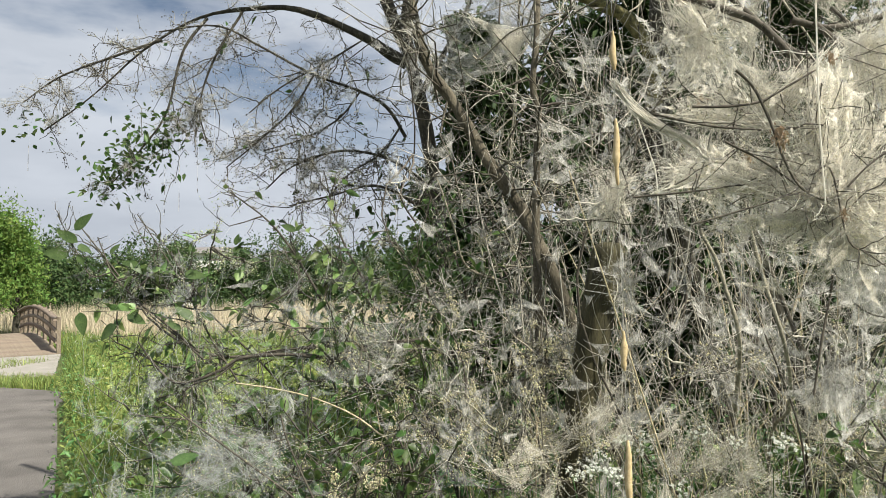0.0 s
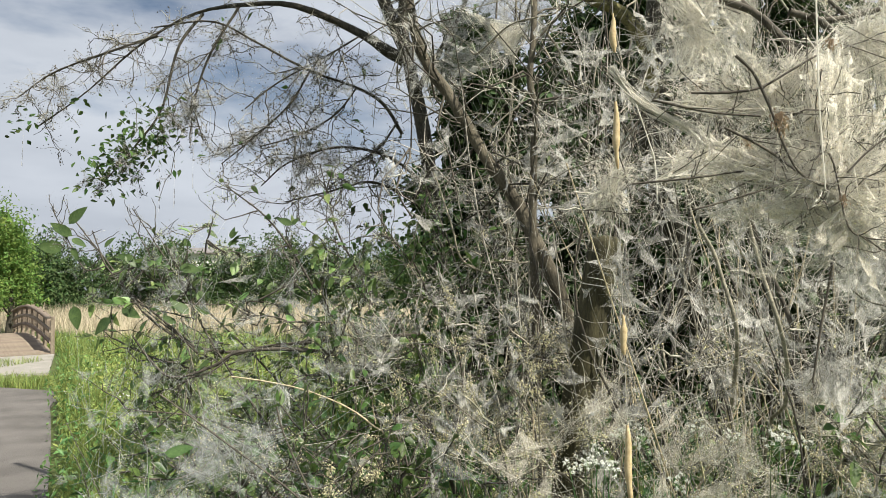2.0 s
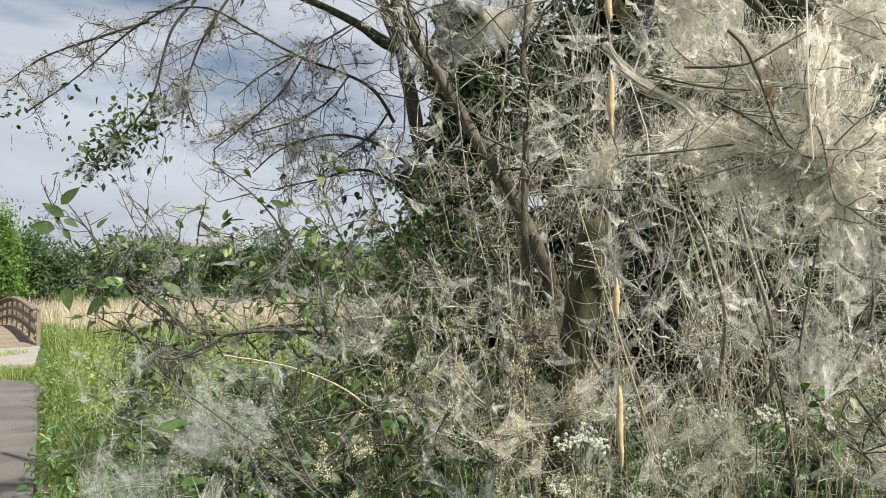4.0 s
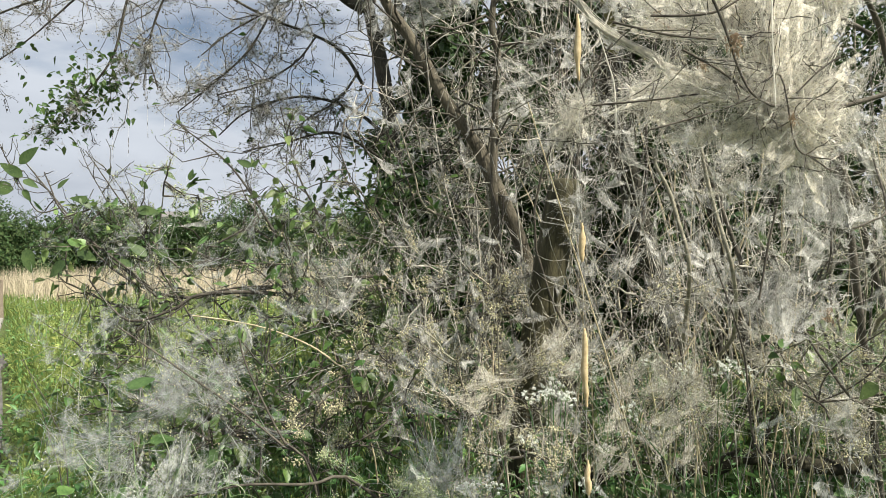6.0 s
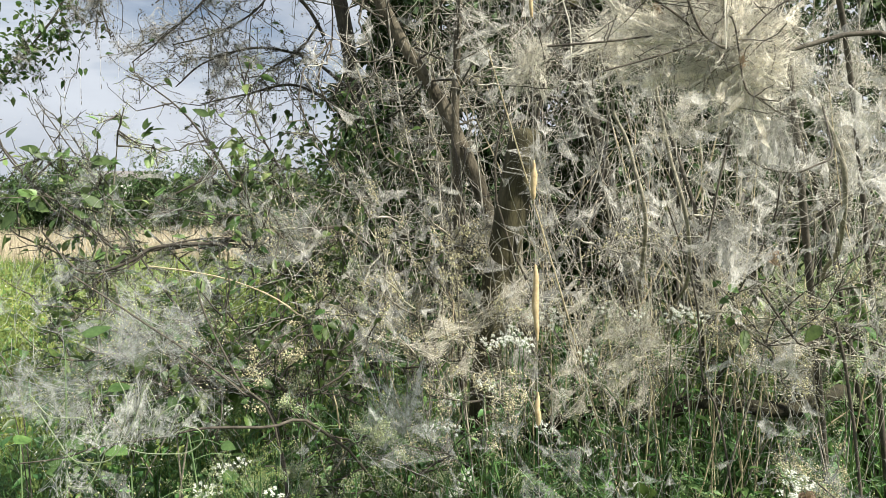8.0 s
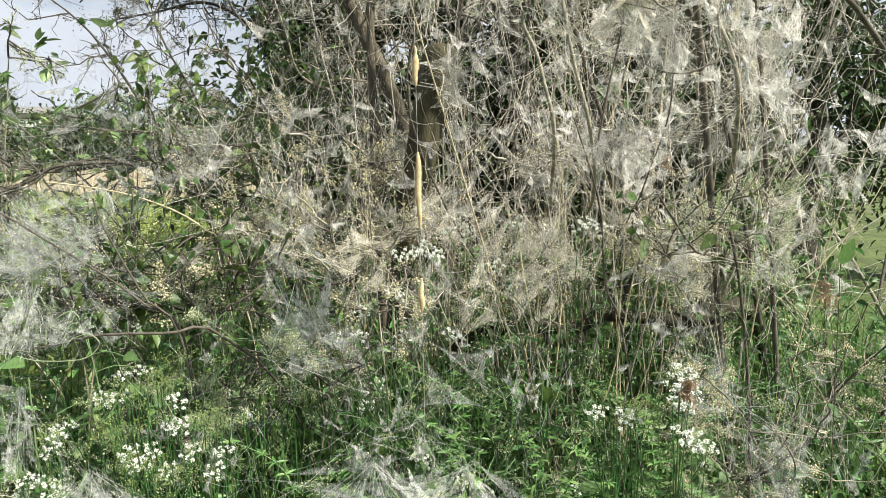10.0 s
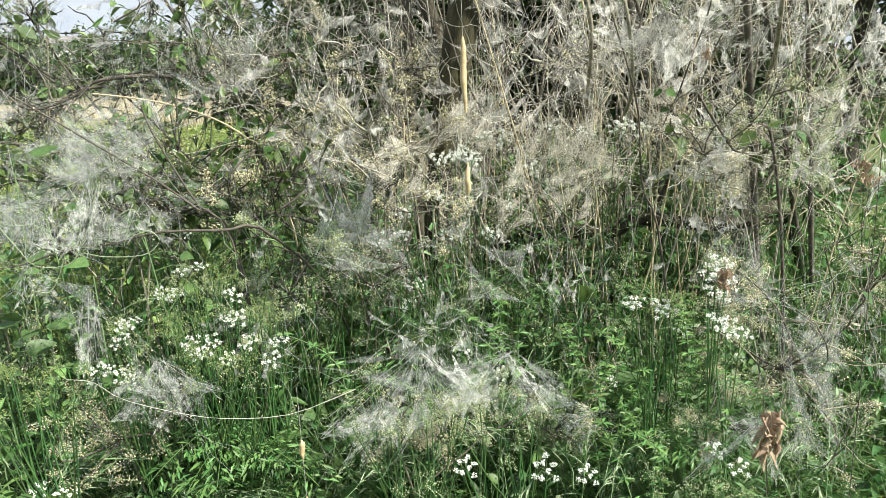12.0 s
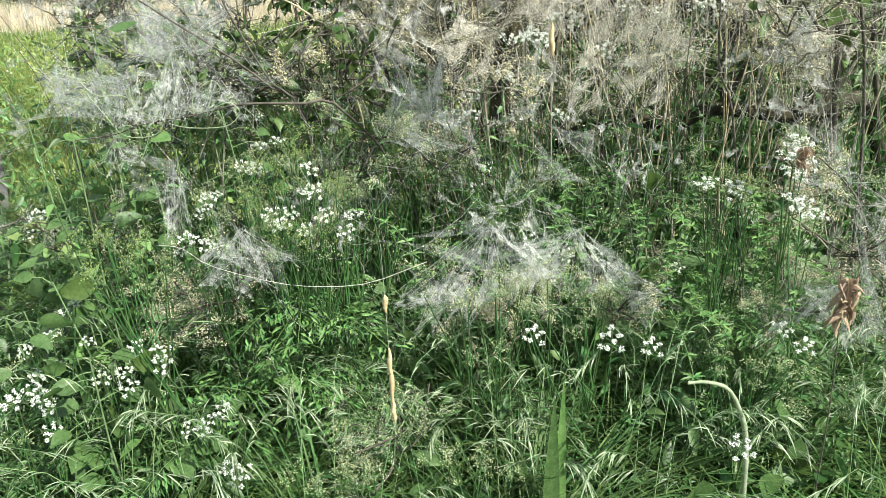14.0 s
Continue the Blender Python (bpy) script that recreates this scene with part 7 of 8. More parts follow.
def make_grass():
    rng = np.random.default_rng(14)
    n = 46000
    x, y = np.concatenate([rng.uniform(-2.0, 2.2, 30000), 2.2 + rng.uniform(0, 1, 16000) ** 1.5 * 4]), 0.8 + rng.uniform(0, 1, n) ** 0.9 * 2.7
    y = y + np.abs(rng.normal(0, 0.1, n)) * np.sin(x * 3.1) * np.where(y < 1.0, 1, 0)
    edge = np.interp(y, [p[1] for p in ROAD_EDGE[:7]], [p[0] for p in ROAD_EDGE[:7]])
    keep = x > edge + 0.1
    base = np.c_[x, y, np.full(n, -0.05)][keep]
    n = len(base)
    g = Geo()
    blades(g, base, rng.uniform(0.2, 0.56, n) * np.clip(0.7 + 0.3 * base[:, 1], 1, 1.5), rng.uniform(0.45, 1.7, n), rng.uniform(0.005, 0.012, n), rng, 6)
    tagged(part("verge_grass", g, GRASS), "long arching green verge grass, shade put into its colour", "grass", kind="stuff")
    # flowering grass: hair-thin culms with drooping panicles
    n = 560
    base = np.c_[rng.uniform(-1.2, 1.5, n), 0.9 + 1.6 * rng.uniform(0, 1, n) ** 1.4, np.full(n, -0.05)]
    g, h = Geo(), Geo()
    tall = rng.uniform(0.5, 0.85, n)
    az = rng.uniform(0, 6.28, n)
    s = np.linspace(0, 1, 8)
    p = base[:, None] + np.stack([np.cos(az)[:, None] * 0.42 * s**3, np.sin(az)[:, None] * 0.42 * s**3, np.tile(s - 0.24 * s**6, (n, 1))], -1) * tall[:, None, None]
    tubes(g, p, np.linspace(0.0011, 0.0006, 8)[None].repeat(n, 0), 3)
    tagged(part("grass_culms", g, STALK), "thin flowering grass culms", "grass", kind="stuff")
    m = 16
    q, d = along(np.repeat(p, m, 0), rng.uniform(0.72, 1, n * m))
    leaves(h, q, d + rng.standard_normal((n * m, 3)) * 0.22 + (0, 0, -0.25), rng.uniform(0.022, 0.05, n * m), 0.0026, rng, 3, 0.25, 0.5)
    tagged(part("grass_seed_heads", h, SEED), "pale drooping grass seed heads", "grass", kind="stuff")
    # dead stems standing in the bush
    n = 120
    base = np.c_[rng.normal(0.5, 0.34, n), rng.uniform(2.0, 2.9, n), np.full(n, -0.05)]
    tall = rng.uniform(0.6, 1.3, n)
    lean = rng.normal(0, 0.16, (n, 1, 2))
    p = np.repeat(base[:, None], 6, 1)
    s = np.linspace(0, 1, 6)
    p[:, :, 2] += tall[:, None] * s
    p[:, :, :2] += lean * tall[:, None, None] * s[:, None] + np.cumsum(rng.normal(0, 0.008, (n, 6, 2)), 1)
    g = Geo()
    tubes(g, p, rng.uniform(0.0014, 0.0038, n)[:, None] * np.ones(6), 4)
    tagged(part("dead_stems", g, DRY), "dry straw-coloured dead stems standing in the bush", "stems", kind="stuff")
    # low broad herbs filling the bottom of the verge
    n = 9000
    q = np.c_[rng.uniform(-1.5, 2.2, n), rng.uniform(0.95, 3.3, n), rng.uniform(0.05, 0.55, n)]
    q[:, 2] *= np.clip((q[:, 1] - 0.4) * 0.85, 0.3, 1.9)
    g = Geo()
    leaves(g, q, rng.standard_normal((n, 3)) + (0, -0.3, 0.1), rng.uniform(0.03, 0.075, n), rng.uniform(0.015, 0.035, n), rng, 4)
    tagged(part("ground_herbs", g, HERB), "broad dark green herb leaves low in the verge", "herbs", kind="stuff")


make_grass()


def make_nettles():
    """Leafy green stems that fill the bush from below."""
    rng = np.random.default_rng(55)
    n = 430
    base = np.c_[rng.uniform(-0.9, 2.0, n), rng.uniform(1.6, 3.2, n), np.full(n, -0.05)]
    base[:90, :2] = np.c_[rng.uniform(0.15, 1.15, 90), rng.uniform(1.75, 2.25, 90)]
    tall = rng.uniform(0.55, 1.05, n) * (0.75 + 0.12 * base[:, 1])
    before_log = (base[:, 0] > 0.55) & (base[:, 0] < 1.4) & (base[:, 1] < 2.2)
    tall[before_log] *= 0.72
    s = np.linspace(0, 1, 6)
    p = np.repeat(base[:, None], 6, 1)
    p[:, :, 2] += tall[:, None] * s
    p[:, :, :2] += rng.normal(0, 0.12, (n, 1, 2)) * tall[:, None, None] * s[:, None]
    g = Geo()
    tubes(g, p, np.linspace(0.0022, 0.001, 6)[None].repeat(n, 0), 4)
    tagged(part("cleaver_stems", g, STALK), "thin green stems of cleavers climbing in the bush", "herbs", kind="stuff")
    m = 26
    q, d = along(np.repeat(p, m, 0), rng.uniform(0.3, 1, n * m))
    g = Geo()
    leaves(g, q, rng.standard_normal((n * m, 3)) * (1, 1, 0.4), rng.uniform(0.025, 0.06, n * m), rng.uniform(0.006, 0.02, n * m), rng, 3)
    tagged(part("cleaver_leaves", g, FRESH), "narrow fresh green leaves of cleavers", "herbs", kind="stuff")
    n = 3600
    base = np.c_[rng.uniform(-1.0, 2.2, n), rng.uniform(1.7, 3.4, n), np.full(n, -0.05)]
    base = base[~((base[:, 0] > 0.55) & (base[:, 0] < 1.4) & (base[:, 1] < 2.25))]
    n = len(base)
    g = Geo()
    blades(g, base, rng.uniform(0.6, 1.15, n), rng.uniform(0.1, 0.6, n), rng.uniform(0.005, 0.011, n), rng, 5)
    tagged(part("tall_grass", g, GRASS), "tall green grass standing in the bush", "grass", kind="stuff")


make_nettles()


def cleaver(x, y, high, seed):
    """A limp square stem with whorls of narrow leaves."""
    rng = np.random.default_rng(seed)
    t = thing("cleaver", "fresh green cleaver with whorls of narrow leaves", "herb", "cleavers on the verge", at=(x, y, -0.05))
    g = Geo()
    line = stem(g, [(x, y, -0.05), (x + rng.normal(0, 0.03), y + rng.normal(0, 0.03), high * 0.5), (x + rng.normal(0, 0.05), y - 0.03, high * 0.85), (x + rng.normal(0, 0.07), y - 0.05, high)], 0.0016, 0.0008, 20, 4)
    part("stem", g, STALK, t)
    g = Geo()
    for u in np.arange(0.35, 1.0, 0.045 / high):
        n = 7
        p, d = along(np.repeat(line[None], n, 0), np.full(n, u))
        az = np.arange(n) * 6.283 / n + rng.uniform(0, 1)
        way = np.stack([np.cos(az), np.sin(az), np.full(n, 0.25)], -1) + rng.standard_normal((n, 3)) * 0.12
        leaves(g, p, way, rng.uniform(0.022, 0.036) * (1.15 - 0.5 * u), 0.0062, rng, 3, 0.15, 0.3)
    part("foliage", g, FRESH, t)


rng = np.random.default_rng(77)
for k in range(18):
    cleaver(rng.uniform(0.46, 0.82), rng.uniform(1.2, 1.6), rng.uniform(0.5, 0.86), 1200 + k)
for k in range(8):
    cleaver(rng.uniform(-0.15, 0.4), rng.uniform(1.45, 1.8), rng.uniform(0.6, 0.95), 1240 + k)


# ---------------------------------------------------------------- single boughs, stems and leaves
def lone_stem(name, label, category, ctrl, r0, r1, mat, k=18, sides=7):
    ob = thing(name, label, category, at=tuple(min(ctrl, key=lambda p: p[2])))
    part("stem", (lambda g: (stem(g, ctrl, r0, r1, k, sides, 0.04, np.random.default_rng(3)), g)[1])(Geo()), mat, ob)
    return ob


lone_stem("arching_stem", "pale dry grass stem arching out of the bush", "stem", [(-0.71, 1.95, 1.325), (-0.61, 1.95, 1.31), (-0.50, 1.95, 1.285), (-0.39, 1.95, 1.24), (-0.32, 1.95, 1.19), (-0.27, 1.95, 1.13), (-0.2, 1.98, 0.8), (-0.16, 2.0, -0.05)], 0.0022, 0.0028, DRY)
lone_stem("low_bough", "low bare bough spun over with silk", "bough", [(-0.72, 1.3, 1.012), (-0.64, 1.3, 1.02), (-0.58, 1.3, 1.038), (-0.48, 1.3, 1.05), (-0.42, 1.3, 1.062), (-0.37, 1.3, 1.068), (-0.27, 1.32, 1.06), (-0.2, 1.45, 1.02), (-0.08, 1.8, 0.7), (0.02, 2.1, -0.05)], 0.0012, 0.0036, TWIG, 30)
for curl in ([(-0.67, 1.28, 1.11), (-0.64, 1.28, 1.06), (-0.61, 1.28, 1.02), (-0.55, 1.28, 1.02), (-0.52, 1.28, 1.06), (-0.495, 1.28, 1.11), (-0.48, 1.28, 1.155), (-0.465, 1.29, 1.12)],
             [(-0.52, 1.28, 1.04), (-0.48, 1.28, 1.03), (-0.41, 1.28, 1.03), (-0.38, 1.28, 1.055), (-0.395, 1.28, 1.075), (-0.42, 1.28, 1.07), (-0.44, 1.28, 1.06)],
             [(-0.47, 1.28, 1.06), (-0.465, 1.28, 1.09), (-0.44, 1.28, 1.112), (-0.42, 1.28, 1.118), (-0.41, 1.28, 1.10), (-0.43, 1.28, 1.09), (-0.445, 1.28, 1.05)],
             [(-0.69, 1.29, 1.14), (-0.655, 1.29, 1.10), (-0.60, 1.29, 1.095), (-0.57, 1.29, 1.06), (-0.50, 1.29, 1.045)],
             [(-0.535, 1.29, 1.17), (-0.52, 1.29, 1.13), (-0.525, 1.29, 1.08), (-0.54, 1.29, 1.035)],
             [(-0.56, 1.29, 1.035), (-0.58, 1.29, 0.99), (-0.60, 1.29, 0.965), (-0.63, 1.29, 0.97)]):
    lone_stem("curled_stem", "pale dry grass stem curled round a low bough", "stem", curl, 0.0011, 0.0008, SEED, 26, 5)
lone_stem("dead_twig", "thin dark twig slanting through the webs", "twig", [(-0.75, 1.6, 1.33), (-0.61, 1.6, 1.23), (-0.4, 1.6, 1.07), (-0.3, 1.62, 0.9), (-0.25, 1.65, -0.05)], 0.002, 0.003, TWIG)
lone_stem("dead_twig", "thin dark twig slanting through the webs", "twig", [(-0.48, 1.6, 1.3), (-0.46, 1.6, 1.23), (-0.39, 1.6, 1.08), (-0.3, 1.6, 0.9), (-0.24, 1.6, -0.05)], 0.002, 0.003, TWIG)
lone_stem("dead_twig", "upright dark twig beside the fallen log", "twig", [(0.62, 1.7, 1.5), (0.70, 1.7, 1.25), (0.72, 1.7, 1.04), (0.78, 1.7, 0.85), (0.92, 1.75, -0.05)], 0.002, 0.0035, TWIG)
lone_stem("dead_twig", "dark forked twig beside the fallen log", "twig", [(0.85, 1.7, 1.28), (0.91, 1.7, 1.19), (0.98, 1.7, 1.11), (1.06, 1.7, 1.16), (1.15, 1.72, 0.6), (1.15, 1.74, -0.05)], 0.003, 0.005, TWIG)
lone_stem("bent_stem", "pale broken stem bent over in the grass", "stem", [(0.44, 1.0, 0.572), (0.475, 1.0, 0.572), (0.517, 1.0, 0.554), (0.545, 1.0, 0.50), (0.561, 1.0, 0.439), (0.57, 1.0, 0.305), (0.575, 1.0, -0.05)], 0.003, 0.0065, SEED)
lone_stem("silk_line", "slack line of twisted silk between two plants", "silk line", [(-0.58, 1.25, 0.80), (-0.53, 1.25, 0.79), (-0.48, 1.25, 0.75), (-0.37, 1.25, 0.71), (-0.28, 1.25, 0.692), (-0.16, 1.25, 0.692), (-0.03, 1.25, 0.735)], 0.0004, 0.0006, SILK)
lone_stem("silk_line", "slack line of twisted silk between two boughs", "silk line", [(0.461, 1.0, 1.996), (0.459, 1.0, 1.884), (0.458, 1.0, 1.799), (0.461, 1.0, 1.687)], 0.0012, 0.0009, SILK)
lone_stem("silk_line", "slack line of twisted silk between two boughs", "silk line", [(0.245, 1.16, 1.853), (0.263, 1.16, 1.794), (0.272, 1.16, 1.757), (0.274, 1.16, 1.69)], 0.001, 0.0012, SILK)
rng = np.random.default_rng(61)
band = thing("silk_band", "twisted bright band of silk slung between two boughs", "silk line", at=(0.48, 1.06, 1.70))
g = Geo()
for k in range(60):
    stem(g, np.array([(0.215, 1.2, 1.924), (0.256, 1.18, 1.86), (0.331, 1.15, 1.805), (0.351, 1.13, 1.777), (0.42, 1.1, 1.748), (0.48, 1.06, 1.703)]) + rng.standard_normal((6, 3)) * 0.004, 0.0006, 0.0004, 20, 3)
part("silk_mesh", g, SILK, band)
for ctrl, r in (([(0.545, 1.6, 1.85), (0.56, 1.6, 1.78), (0.58, 1.6, 1.67), (0.60, 1.6, 1.58), (0.64, 1.6, 1.43), (0.72, 1.8, 1.27), (0.85, 2.3, 1.0), (0.95, 2.6, -0.05)], 0.0045),
                ([(0.525, 1.8, 1.74), (0.53, 1.8, 1.70), (0.56, 1.8, 1.64), (0.58, 1.8, 1.57), (0.61, 1.8, 1.44), (0.66, 2.0, 1.25), (0.75, 2.4, 0.9), (0.8, 2.6, -0.05)], 0.005),
                ([(0.84, 1.45, 1.72), (0.85, 1.45, 1.69), (0.87, 1.45, 1.65), (0.90, 1.45, 1.59), (0.92, 1.45, 1.51), (1.0, 1.6, 1.36), (1.3, 2.2, 1.1), (1.45, 2.5, -0.05)], 0.0052),
                ([(0.70, 1.3, 1.66), (0.70, 1.3, 1.54), (0.69, 1.3, 1.44), (0.73, 1.5, 1.3), (0.95, 2.2, 1.0), (1.0, 2.5, -0.05)], 0.0016)):
    lone_stem("dead_stick", "pale weathered dead stick standing under the webs", "stick", ctrl, r * 0.85, r * 1.2, BROWN_TWIG if r > 0.002 else TWIG, 30)
lone_stem("dead_twig", "dark curved twig slung through a grey web", "twig", [(0.56, 1.18, 1.57), (0.60, 1.18, 1.53), (0.66, 1.18, 1.518), (0.70, 1.18, 1.53), (0.74, 1.2, 1.553), (0.84, 1.4, 1.66)], 0.0012, 0.002, TWIG)
BOUGH = "dark bare bough holding up a tan web"
for ctrl, r in (([(0.60, 1.75, 2.28), (0.68, 1.75, 2.2), (0.72, 1.75, 2.16), (0.77, 1.75, 2.10), (0.9, 1.9, 1.95), (1.3, 2.2, 1.5), (1.8, 2.5, -0.05)], 0.0075),
                ([(0.80, 1.72, 2.05), (0.85, 1.72, 1.99), (0.89, 1.72, 1.94), (1.0, 1.8, 1.7), (1.4, 2.2, -0.05)], 0.0075),
                ([(0.84, 1.75, 2.24), (0.91, 1.75, 2.17), (0.97, 1.75, 2.12), (1.2, 1.9, 1.9), (1.6, 2.2, -0.05)], 0.006),
                ([(0.66, 1.95, 1.98), (0.70, 1.95, 1.76), (0.79, 1.95, 1.49), (0.86, 1.95, 1.26), (0.93, 2.2, 1.1), (1.1, 2.6, 0.7), (1.15, 2.7, -0.05)], 0.006)):
    held = lone_stem("webbed_bough", BOUGH, "bough", ctrl, r * 0.9, r * 1.4, TWIG, 24)
    for side in sprout(smooth_line(np.array(ctrl), 24)[None, :14], 5, 0.16, np.random.default_rng(int(1e4 * r)), 0.9, 0.1, 0.25, 6):
        part("twig", tubes(Geo(), side[None], np.linspace(0.0026, 0.0011, 6)[None], 5), TWIG, held)


def lone_leaf(name, label, at, way, size, mat, curl=0.3, wide=0.55, rows=7, facing=(0, -1.2, 0.4)):
    ob = thing(name, label, "leaf", at=at)
    g = Geo()
    if mat is RUST:    # shrivelled: a crumpled wad of folded pieces
        r = np.random.default_rng(int(1000 * at[0]))
        n = 60
        u = r.uniform(0, 0.9, (n, 1))
        q = np.array(at, float) + unit(np.array([way], float)) * size * u + r.standard_normal((n, 3)) * size * wide * 0.22
        leaves(g, q, np.array([way], float) * 0.6 + r.standard_normal((n, 3)) * 0.9, size * r.uniform(0.12, 0.32, n), size * r.uniform(0.06, 0.17, n), r, 4, 0.8, 0.7)
    full = size * 0.5 if mat is RUST else size
    leaves(g, np.array([at], float), np.array([way], float), full, full * wide, np.random.default_rng(2), rows, curl, 0.25, facing=np.array(facing, float))
    part("blade", g, mat, ob)


lone_leaf("withered_leaf", "large shrivelled rust-brown leaf hanging in the grass", (0.565, 0.78, 0.872), (0.02, 0, -1), 0.075, RUST, 0.8, 0.26)
lone_leaf("withered_leaf", "shrivelled rust-brown leaf caught in the silk", (0.70, 1.2, 0.95), (0.1, 0, -1), 0.045, RUST, 0.9, 0.5)
for at, size in (((0.411, 1.03, 1.80), 0.028), ((0.498, 1.05, 1.91), 0.018), ((0.377, 1.28, 1.92), 0.03), ((0.385, 1.08, 1.775), 0.014), ((0.492, 1.02, 1.68), 0.014), ((0.70, 1.33, 1.37), 0.026), ((0.76, 0.92, 1.19), 0.035)):
    lone_leaf("withered_leaf", "shrivelled rust-brown leaf caught in the silk", at, (0.2, -0.1, -0.5), size, RUST, 0.9, 0.8)
lone_leaf("yellow_leaf", "small yellow leaf caught in the silk", (0.71, 1.54, 1.285), (0.5, -0.2, -0.3), 0.026, FRESH, 0.1, 0.8)
lone_stem("dead_twig", "thin dry twig holding a dusty web", "twig", [(0.575, 0.82, 0.88), (0.59, 0.82, 0.75), (0.61, 0.84, 0.5), (0.63, 0.88, -0.05)], 0.0007, 0.0012, TWIG)
lone_stem("dead_twig", "thin bare twig with a single leaf", "twig", [(0.775, 0.9, 1.225), (0.80, 0.93, 1.1), (0.86, 1.0, 0.6), (0.9, 1.05, -0.05)], 0.0006, 0.0009, TWIG)
lone_leaf("green_leaf", "single fresh green leaf on a bare twig", (0.775, 0.9, 1.22), (0.15, -0.1, 0.5), 0.045, FRESH, 0.1, 0.62)
lone_leaf("dock_leaf", "long upright blue-green leaf in the grass", (0.185, 1.0, 0.06), (0.02, 0, 1), 0.55, HERB, 0.1, 0.075, 10)
lone_leaf("dock_leaf", "broad dark green leaf low in the grass", (0.6, 1.2, 0.12), (-0.2, -0.5, 0.5), 0.16, LEAF, 0.1, 0.8)
lone_leaf("dock_leaf", "broad dark green leaf low in the grass", (0.72, 1.2, 0.25), (0.3, -0.5, 0.2), 0.13, LEAF, 0.1, 0.7)
for at, way, size in (((0.55, 1.75, 0.75), (0.3, -0.6, 0.2), 0.1), ((0.5, 1.4, 0.62), (-0.5, -0.4, 0.2), 0.08), ((-0.6, 1.25, 0.55), (-0.6, -0.5, 0.1), 0.09), ((-0.75, 1.3, 0.7), (-0.5, -0.5, 0.1), 0.08),
                      ((0.1, 1.6, 0.7), (0.3, -0.6, 0.2), 0.08), ((-0.5, 1.5, 0.6), (0.2, -0.6, 0.2), 0.09), ((0.35, 1.6, 0.62), (-0.3, -0.6, 0.2), 0.09), ((-0.72, 1.2, 0.45), (0.3, -0.6, 0.1), 0.07)):
    lone_leaf("bramble_leaf", "broad green leaf among the grass stems", at, way, size, LEAF, 0.15, 0.75)


# ---------------------------------------------------------------- what hangs free
def overhead_bough():
    b = thing("overhead_bough", "bare bough reaching out over the verge above eye height", "bough", at=(0.85, 3.2, 3.3))
    g = Geo()
    stem(g, [(0.83, 3.2, 3.25), (0.7, 2.4, 3.6), (0.35, 1.3, 3.55), (0.1, 0.9, 3.42), (-0.05, 0.6, 3.35)], 0.02, 0.008, 20, 7, 0.05, np.random.default_rng(4))
    part("wood", g, BARK, b)


def hanging_rope(x, y, top, foot, seed, lumps, thick=0.0044):
    """A rope of silk hanging free, with ochre lumps along it for caterpillars."""
    rng = np.random.default_rng(seed)
    t = thing("hanging_silk_rope", "loose hanging silk rope with ochre caterpillars clinging along it", "silk rope", at=(x, y, foot))
    z = np.linspace(top, foot, 30)
    line = np.stack([x + 0.003 * np.sin(z * 2), y + 0.005 * np.cos(z * 4), z], -1)
    part("rope", tubes(Geo(), line[None], np.full((1, 30), 0.0003), 4), SILK_SOFT, t)
    # each ochre lump stands for caterpillars clinging to the rope
    for lz, long in lumps:
        k = 12
        s = np.linspace(0, 1, k)
        zz = lz + long * (0.5 - s)
        l = np.stack([x + 0.003 * np.sin(zz * 2) + 0.0008 * np.sin(s * rng.uniform(5, 11)), y + 0.005 * np.cos(zz * 4), zz], -1)
        r = thick * np.clip(np.sin(np.pi * s ** rng.uniform(0.6, 1.5)), 0.1, 1) ** 0.45 * (1 + 0.12 * rng.standard_normal(k))
        part("husk", tubes(Geo(), l[None], np.abs(r)[None], 7), LARVA, t)


overhead_bough()
hanging_rope(0.165, 0.9, 3.44, 1.02, 1, ((1.88, 0.05), (1.75, 0.085), (1.50, 0.05), (1.34, 0.10), (1.20, 0.045)))
hanging_rope(-0.09, 0.85, 0.93, 0.60, 2, ((0.835, 0.03), (0.735, 0.05), (0.69, 0.06), (0.645, 0.04)), 0.004)
for k, (x, z0, z1) in enumerate(((-1.52, 2.35, 2.1), (-1.43, 2.45, 2.15), (-1.62, 2.3, 2.0), (-1.7, 2.25, 1.98), (-1.36, 2.3, 2.02), (-2.45, 2.4, 2.24))):
    h = thing("hanging_thread", "single silk thread with dark caterpillars hanging from a twig", "silk thread", "threads under the bough", at=(x, 3.62, z1))
    part("thread", tubes(Geo(), np.array([[(x, 3.62, z0 + 0.12), (x + 0.004, 3.62, z0), (x - 0.004, 3.62, z1)]]), np.full((1, 3), 0.0005), 3), SILK, h)
    # the short dark bits along the thread stand for caterpillars
    zz = np.random.default_rng(k).uniform(z1, z0, 7)
    g = Geo()
    tubes(g, np.stack([np.stack([np.full(7, x), np.full(7, 3.62), zz - 0.008], -1), np.stack([np.full(7, x), np.full(7, 3.62), zz + 0.008], -1)], 1), np.full((7, 2), 0.0013), 4)
    part("debris", g, TWIG, h)


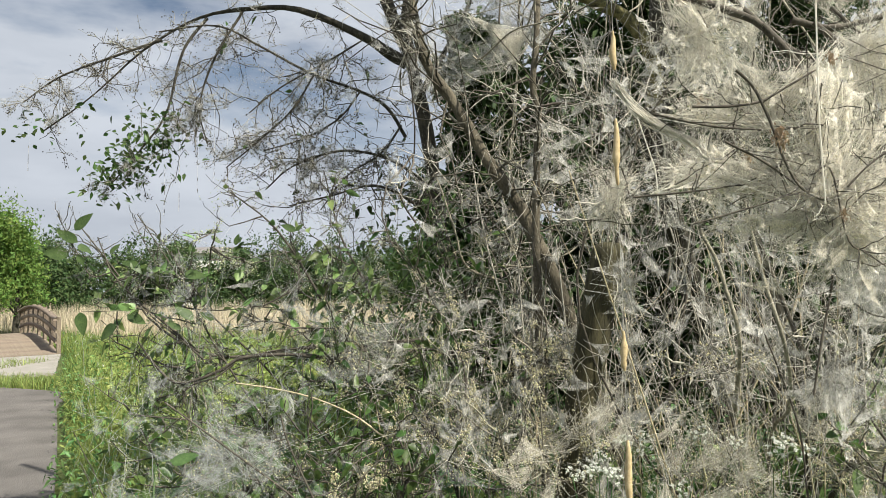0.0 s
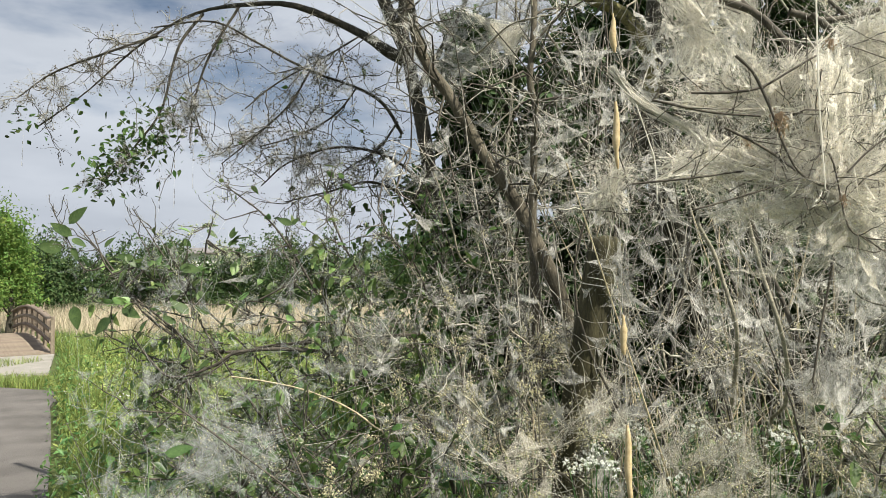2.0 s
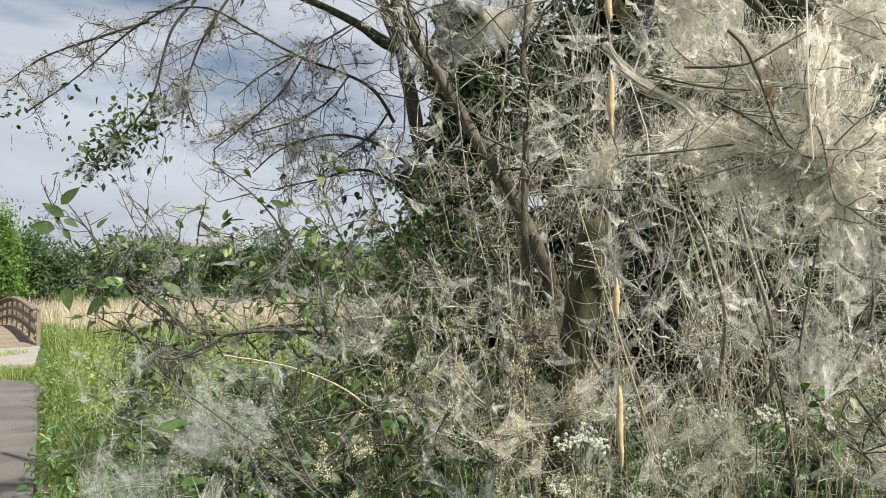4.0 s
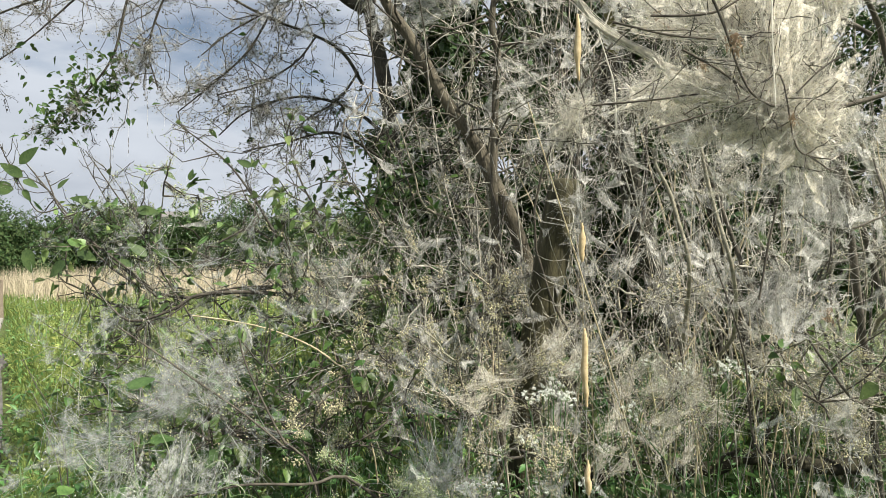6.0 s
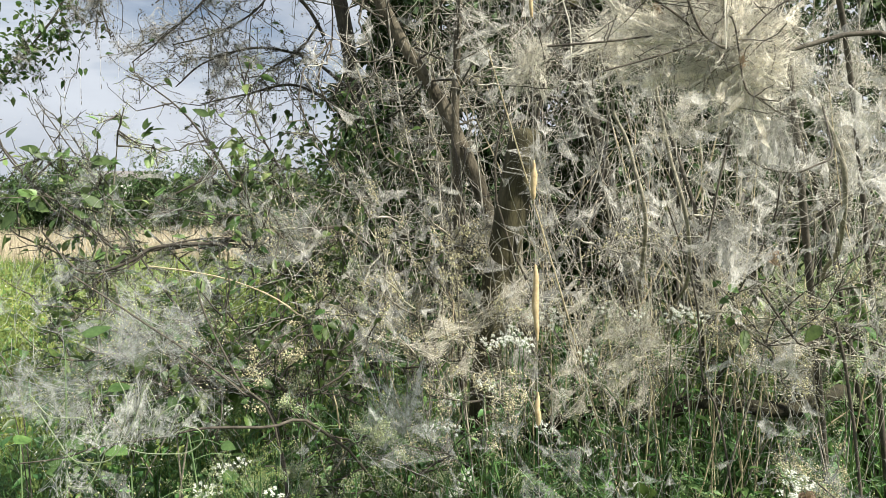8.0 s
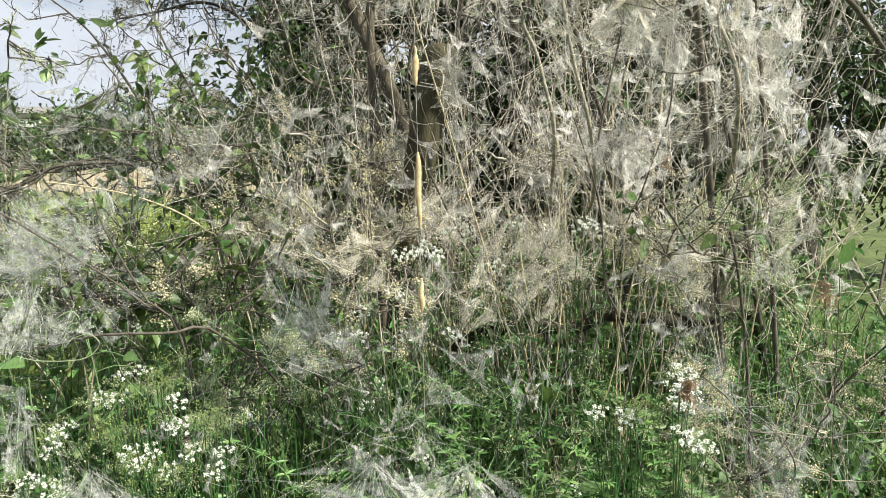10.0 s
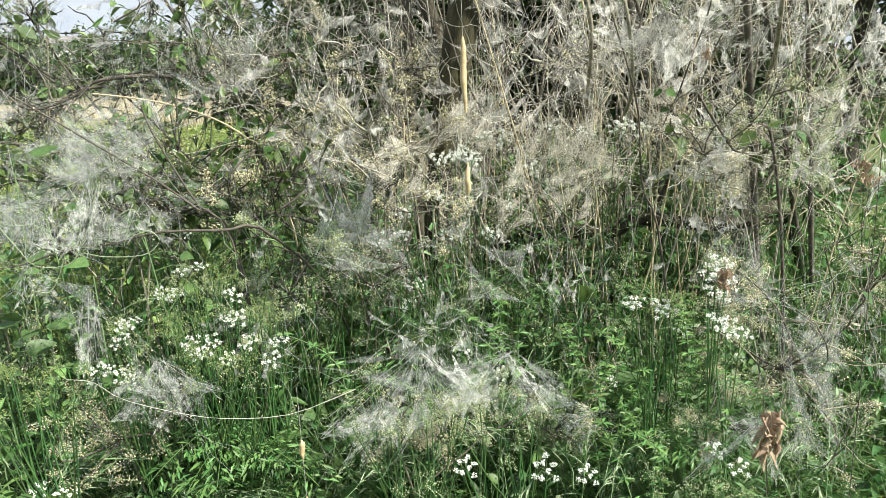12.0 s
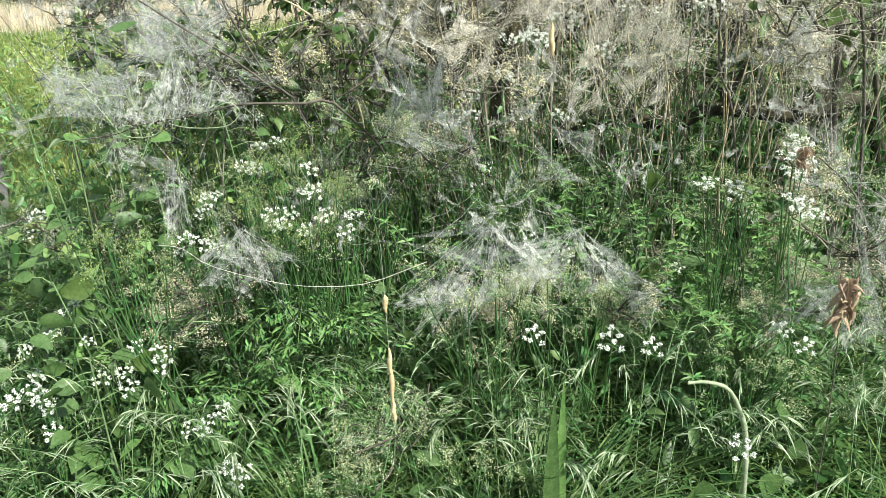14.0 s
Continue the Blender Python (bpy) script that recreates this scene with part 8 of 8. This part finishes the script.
# ---------------------------------------------------------------- broad-leaved plants and tussocks of the verge
def bramble(at, seed, count=7, size=0.07):
    """A low plant with a few large leaves, each on its own stalk."""
    rng = np.random.default_rng(seed)
    at = np.array(at, float)
    t = thing("broad_leaved_plant", "low plant with broad toothed green leaves among the grass", "plant", "broad-leaved plants", at=(at[0], at[1] + 0.08, -0.05))
    g = Geo()
    main = stem(g, [(at[0], at[1] + 0.08, -0.05), (at[0] + rng.normal(0, 0.03), at[1] + 0.04, at[2] * 0.5), at], 0.003, 0.0016, 9, 5)
    part("stem", g, STALK, t)
    for k in range(count):
        p, _ = along(main[None], np.array([rng.uniform(0.45, 1.0)]))
        way = unit(rng.standard_normal(3) * (1, 0.7, 0.3) + (0, -0.45, 0.25))
        end = p[0] + way * rng.uniform(0.03, 0.1)
        g = Geo()
        s = size * rng.uniform(0.6, 1.25)
        leaves(g, end[None], way[None] * (1, 1, 0.4), s, s * rng.uniform(0.6, 0.8), rng, 7, 0.12, 0.2)
        leaf = part("leaf", g, HERB if rng.random() < 0.92 else FRESH, t)
        g = Geo()
        stem(g, [p[0], (p[0] + end) / 2 + (0, 0, 0.01), end], 0.0011, 0.0008, 5, 4)
        part("leaf_stalk", g, STALK, leaf)


rng = np.random.default_rng(19)
for k, at in enumerate(((-0.95, 1.35, 0.62), (-0.8, 1.25, 0.55), (-0.68, 1.2, 0.5), (-1.0, 1.55, 0.7), (-0.85, 1.5, 0.72), (-0.6, 1.55, 0.68), (-0.45, 1.35, 0.5), (0.5, 1.45, 0.6), (0.58, 1.75, 0.78), (0.36, 1.6, 0.66),
                        (0.62, 1.15, 0.3), (0.75, 1.15, 0.32), (0.95, 1.6, 0.6), (0.15, 1.55, 0.62), (-0.1, 1.45, 0.58), (0.8, 2.1, 0.85), (1.2, 2.0, 0.8), (-0.3, 2.0, 0.85), (0.1, 2.1, 0.85), (0.5, 2.2, 0.9))):
    bramble(at, 820 + k, 7, 0.085 if at[1] < 1.3 else 0.07)


for k, at in enumerate(((-0.92, 1.5, 1.05), (-0.8, 1.45, 1.0), (-0.68, 1.5, 1.1), (-0.58, 1.45, 0.95), (-0.75, 1.55, 1.2), (-0.48, 1.5, 1.02), (-0.95, 1.6, 0.9), (-0.86, 1.15, 0.7), (-0.78, 1.2, 0.75), (-0.7, 1.12, 0.62))):
    bramble(at, 845 + k, 9, 0.055)
lone_leaf("dock_leaf", "broad dark green leaf low in the grass", (0.475, 0.98, 0.30), (0.02, -0.1, 1), 0.085, HERB, 0.1, 0.85)
lone_leaf("dock_leaf", "long upright blue-green leaf in the grass", (0.205, 1.01, 0.06), (0.02, 0.02, 1), 0.58, FRESH, 0.1, 0.05, 10)


lone_leaf("dock_leaf", "broad dark green leaf low in the grass", (0.655, 1.0, 0.39), (0.1, -0.1, 1), 0.06, HERB, 0.1, 0.8)
lone_leaf("dock_leaf", "broad dark green leaf low in the grass", (0.53, 0.98, 0.27), (0.25, -0.1, 1), 0.08, LEAF, 0.15, 0.6)
lone_stem("dead_twig", "dry forked stem at the edge of the path", "twig", [(-1.06, 1.75, 1.24), (-1.03, 1.75, 1.18), (-0.99, 1.75, 1.10), (-0.96, 1.77, 0.9), (-0.95, 1.8, -0.05)], 0.0008, 0.0018, TWIG)
lone_stem("dead_twig", "dry forked stem at the edge of the path", "twig", [(-1.04, 1.75, 1.16), (-1.03, 1.75, 1.14), (-1.0, 1.75, 1.06), (-0.97, 1.78, 0.8), (-0.96, 1.82, -0.05)], 0.0008, 0.0016, TWIG)


def tussock(x, y, seed):
    rng = np.random.default_rng(seed)
    t = thing("grass_tussock", "tussock of long arching light green grass", "grass", "grass tussocks", at=(x, y, -0.05))
    n = 70
    base = np.c_[x + rng.normal(0, 0.03, n), y + rng.normal(0, 0.03, n), np.full(n, -0.05)]
    g = Geo()
    blades(g, base, rng.uniform(0.38, 0.7, n), rng.uniform(0.3, 1.25, n), rng.uniform(0.005, 0.010, n), rng, 8, 1.4)
    ob = part("blade_tuft", g, TUSSOCK, t)
    tagged(ob, kind="stuff")


for k in range(26):
    tussock(rng.uniform(-0.7, 0.95), rng.uniform(1.0, 1.75), 860 + k)
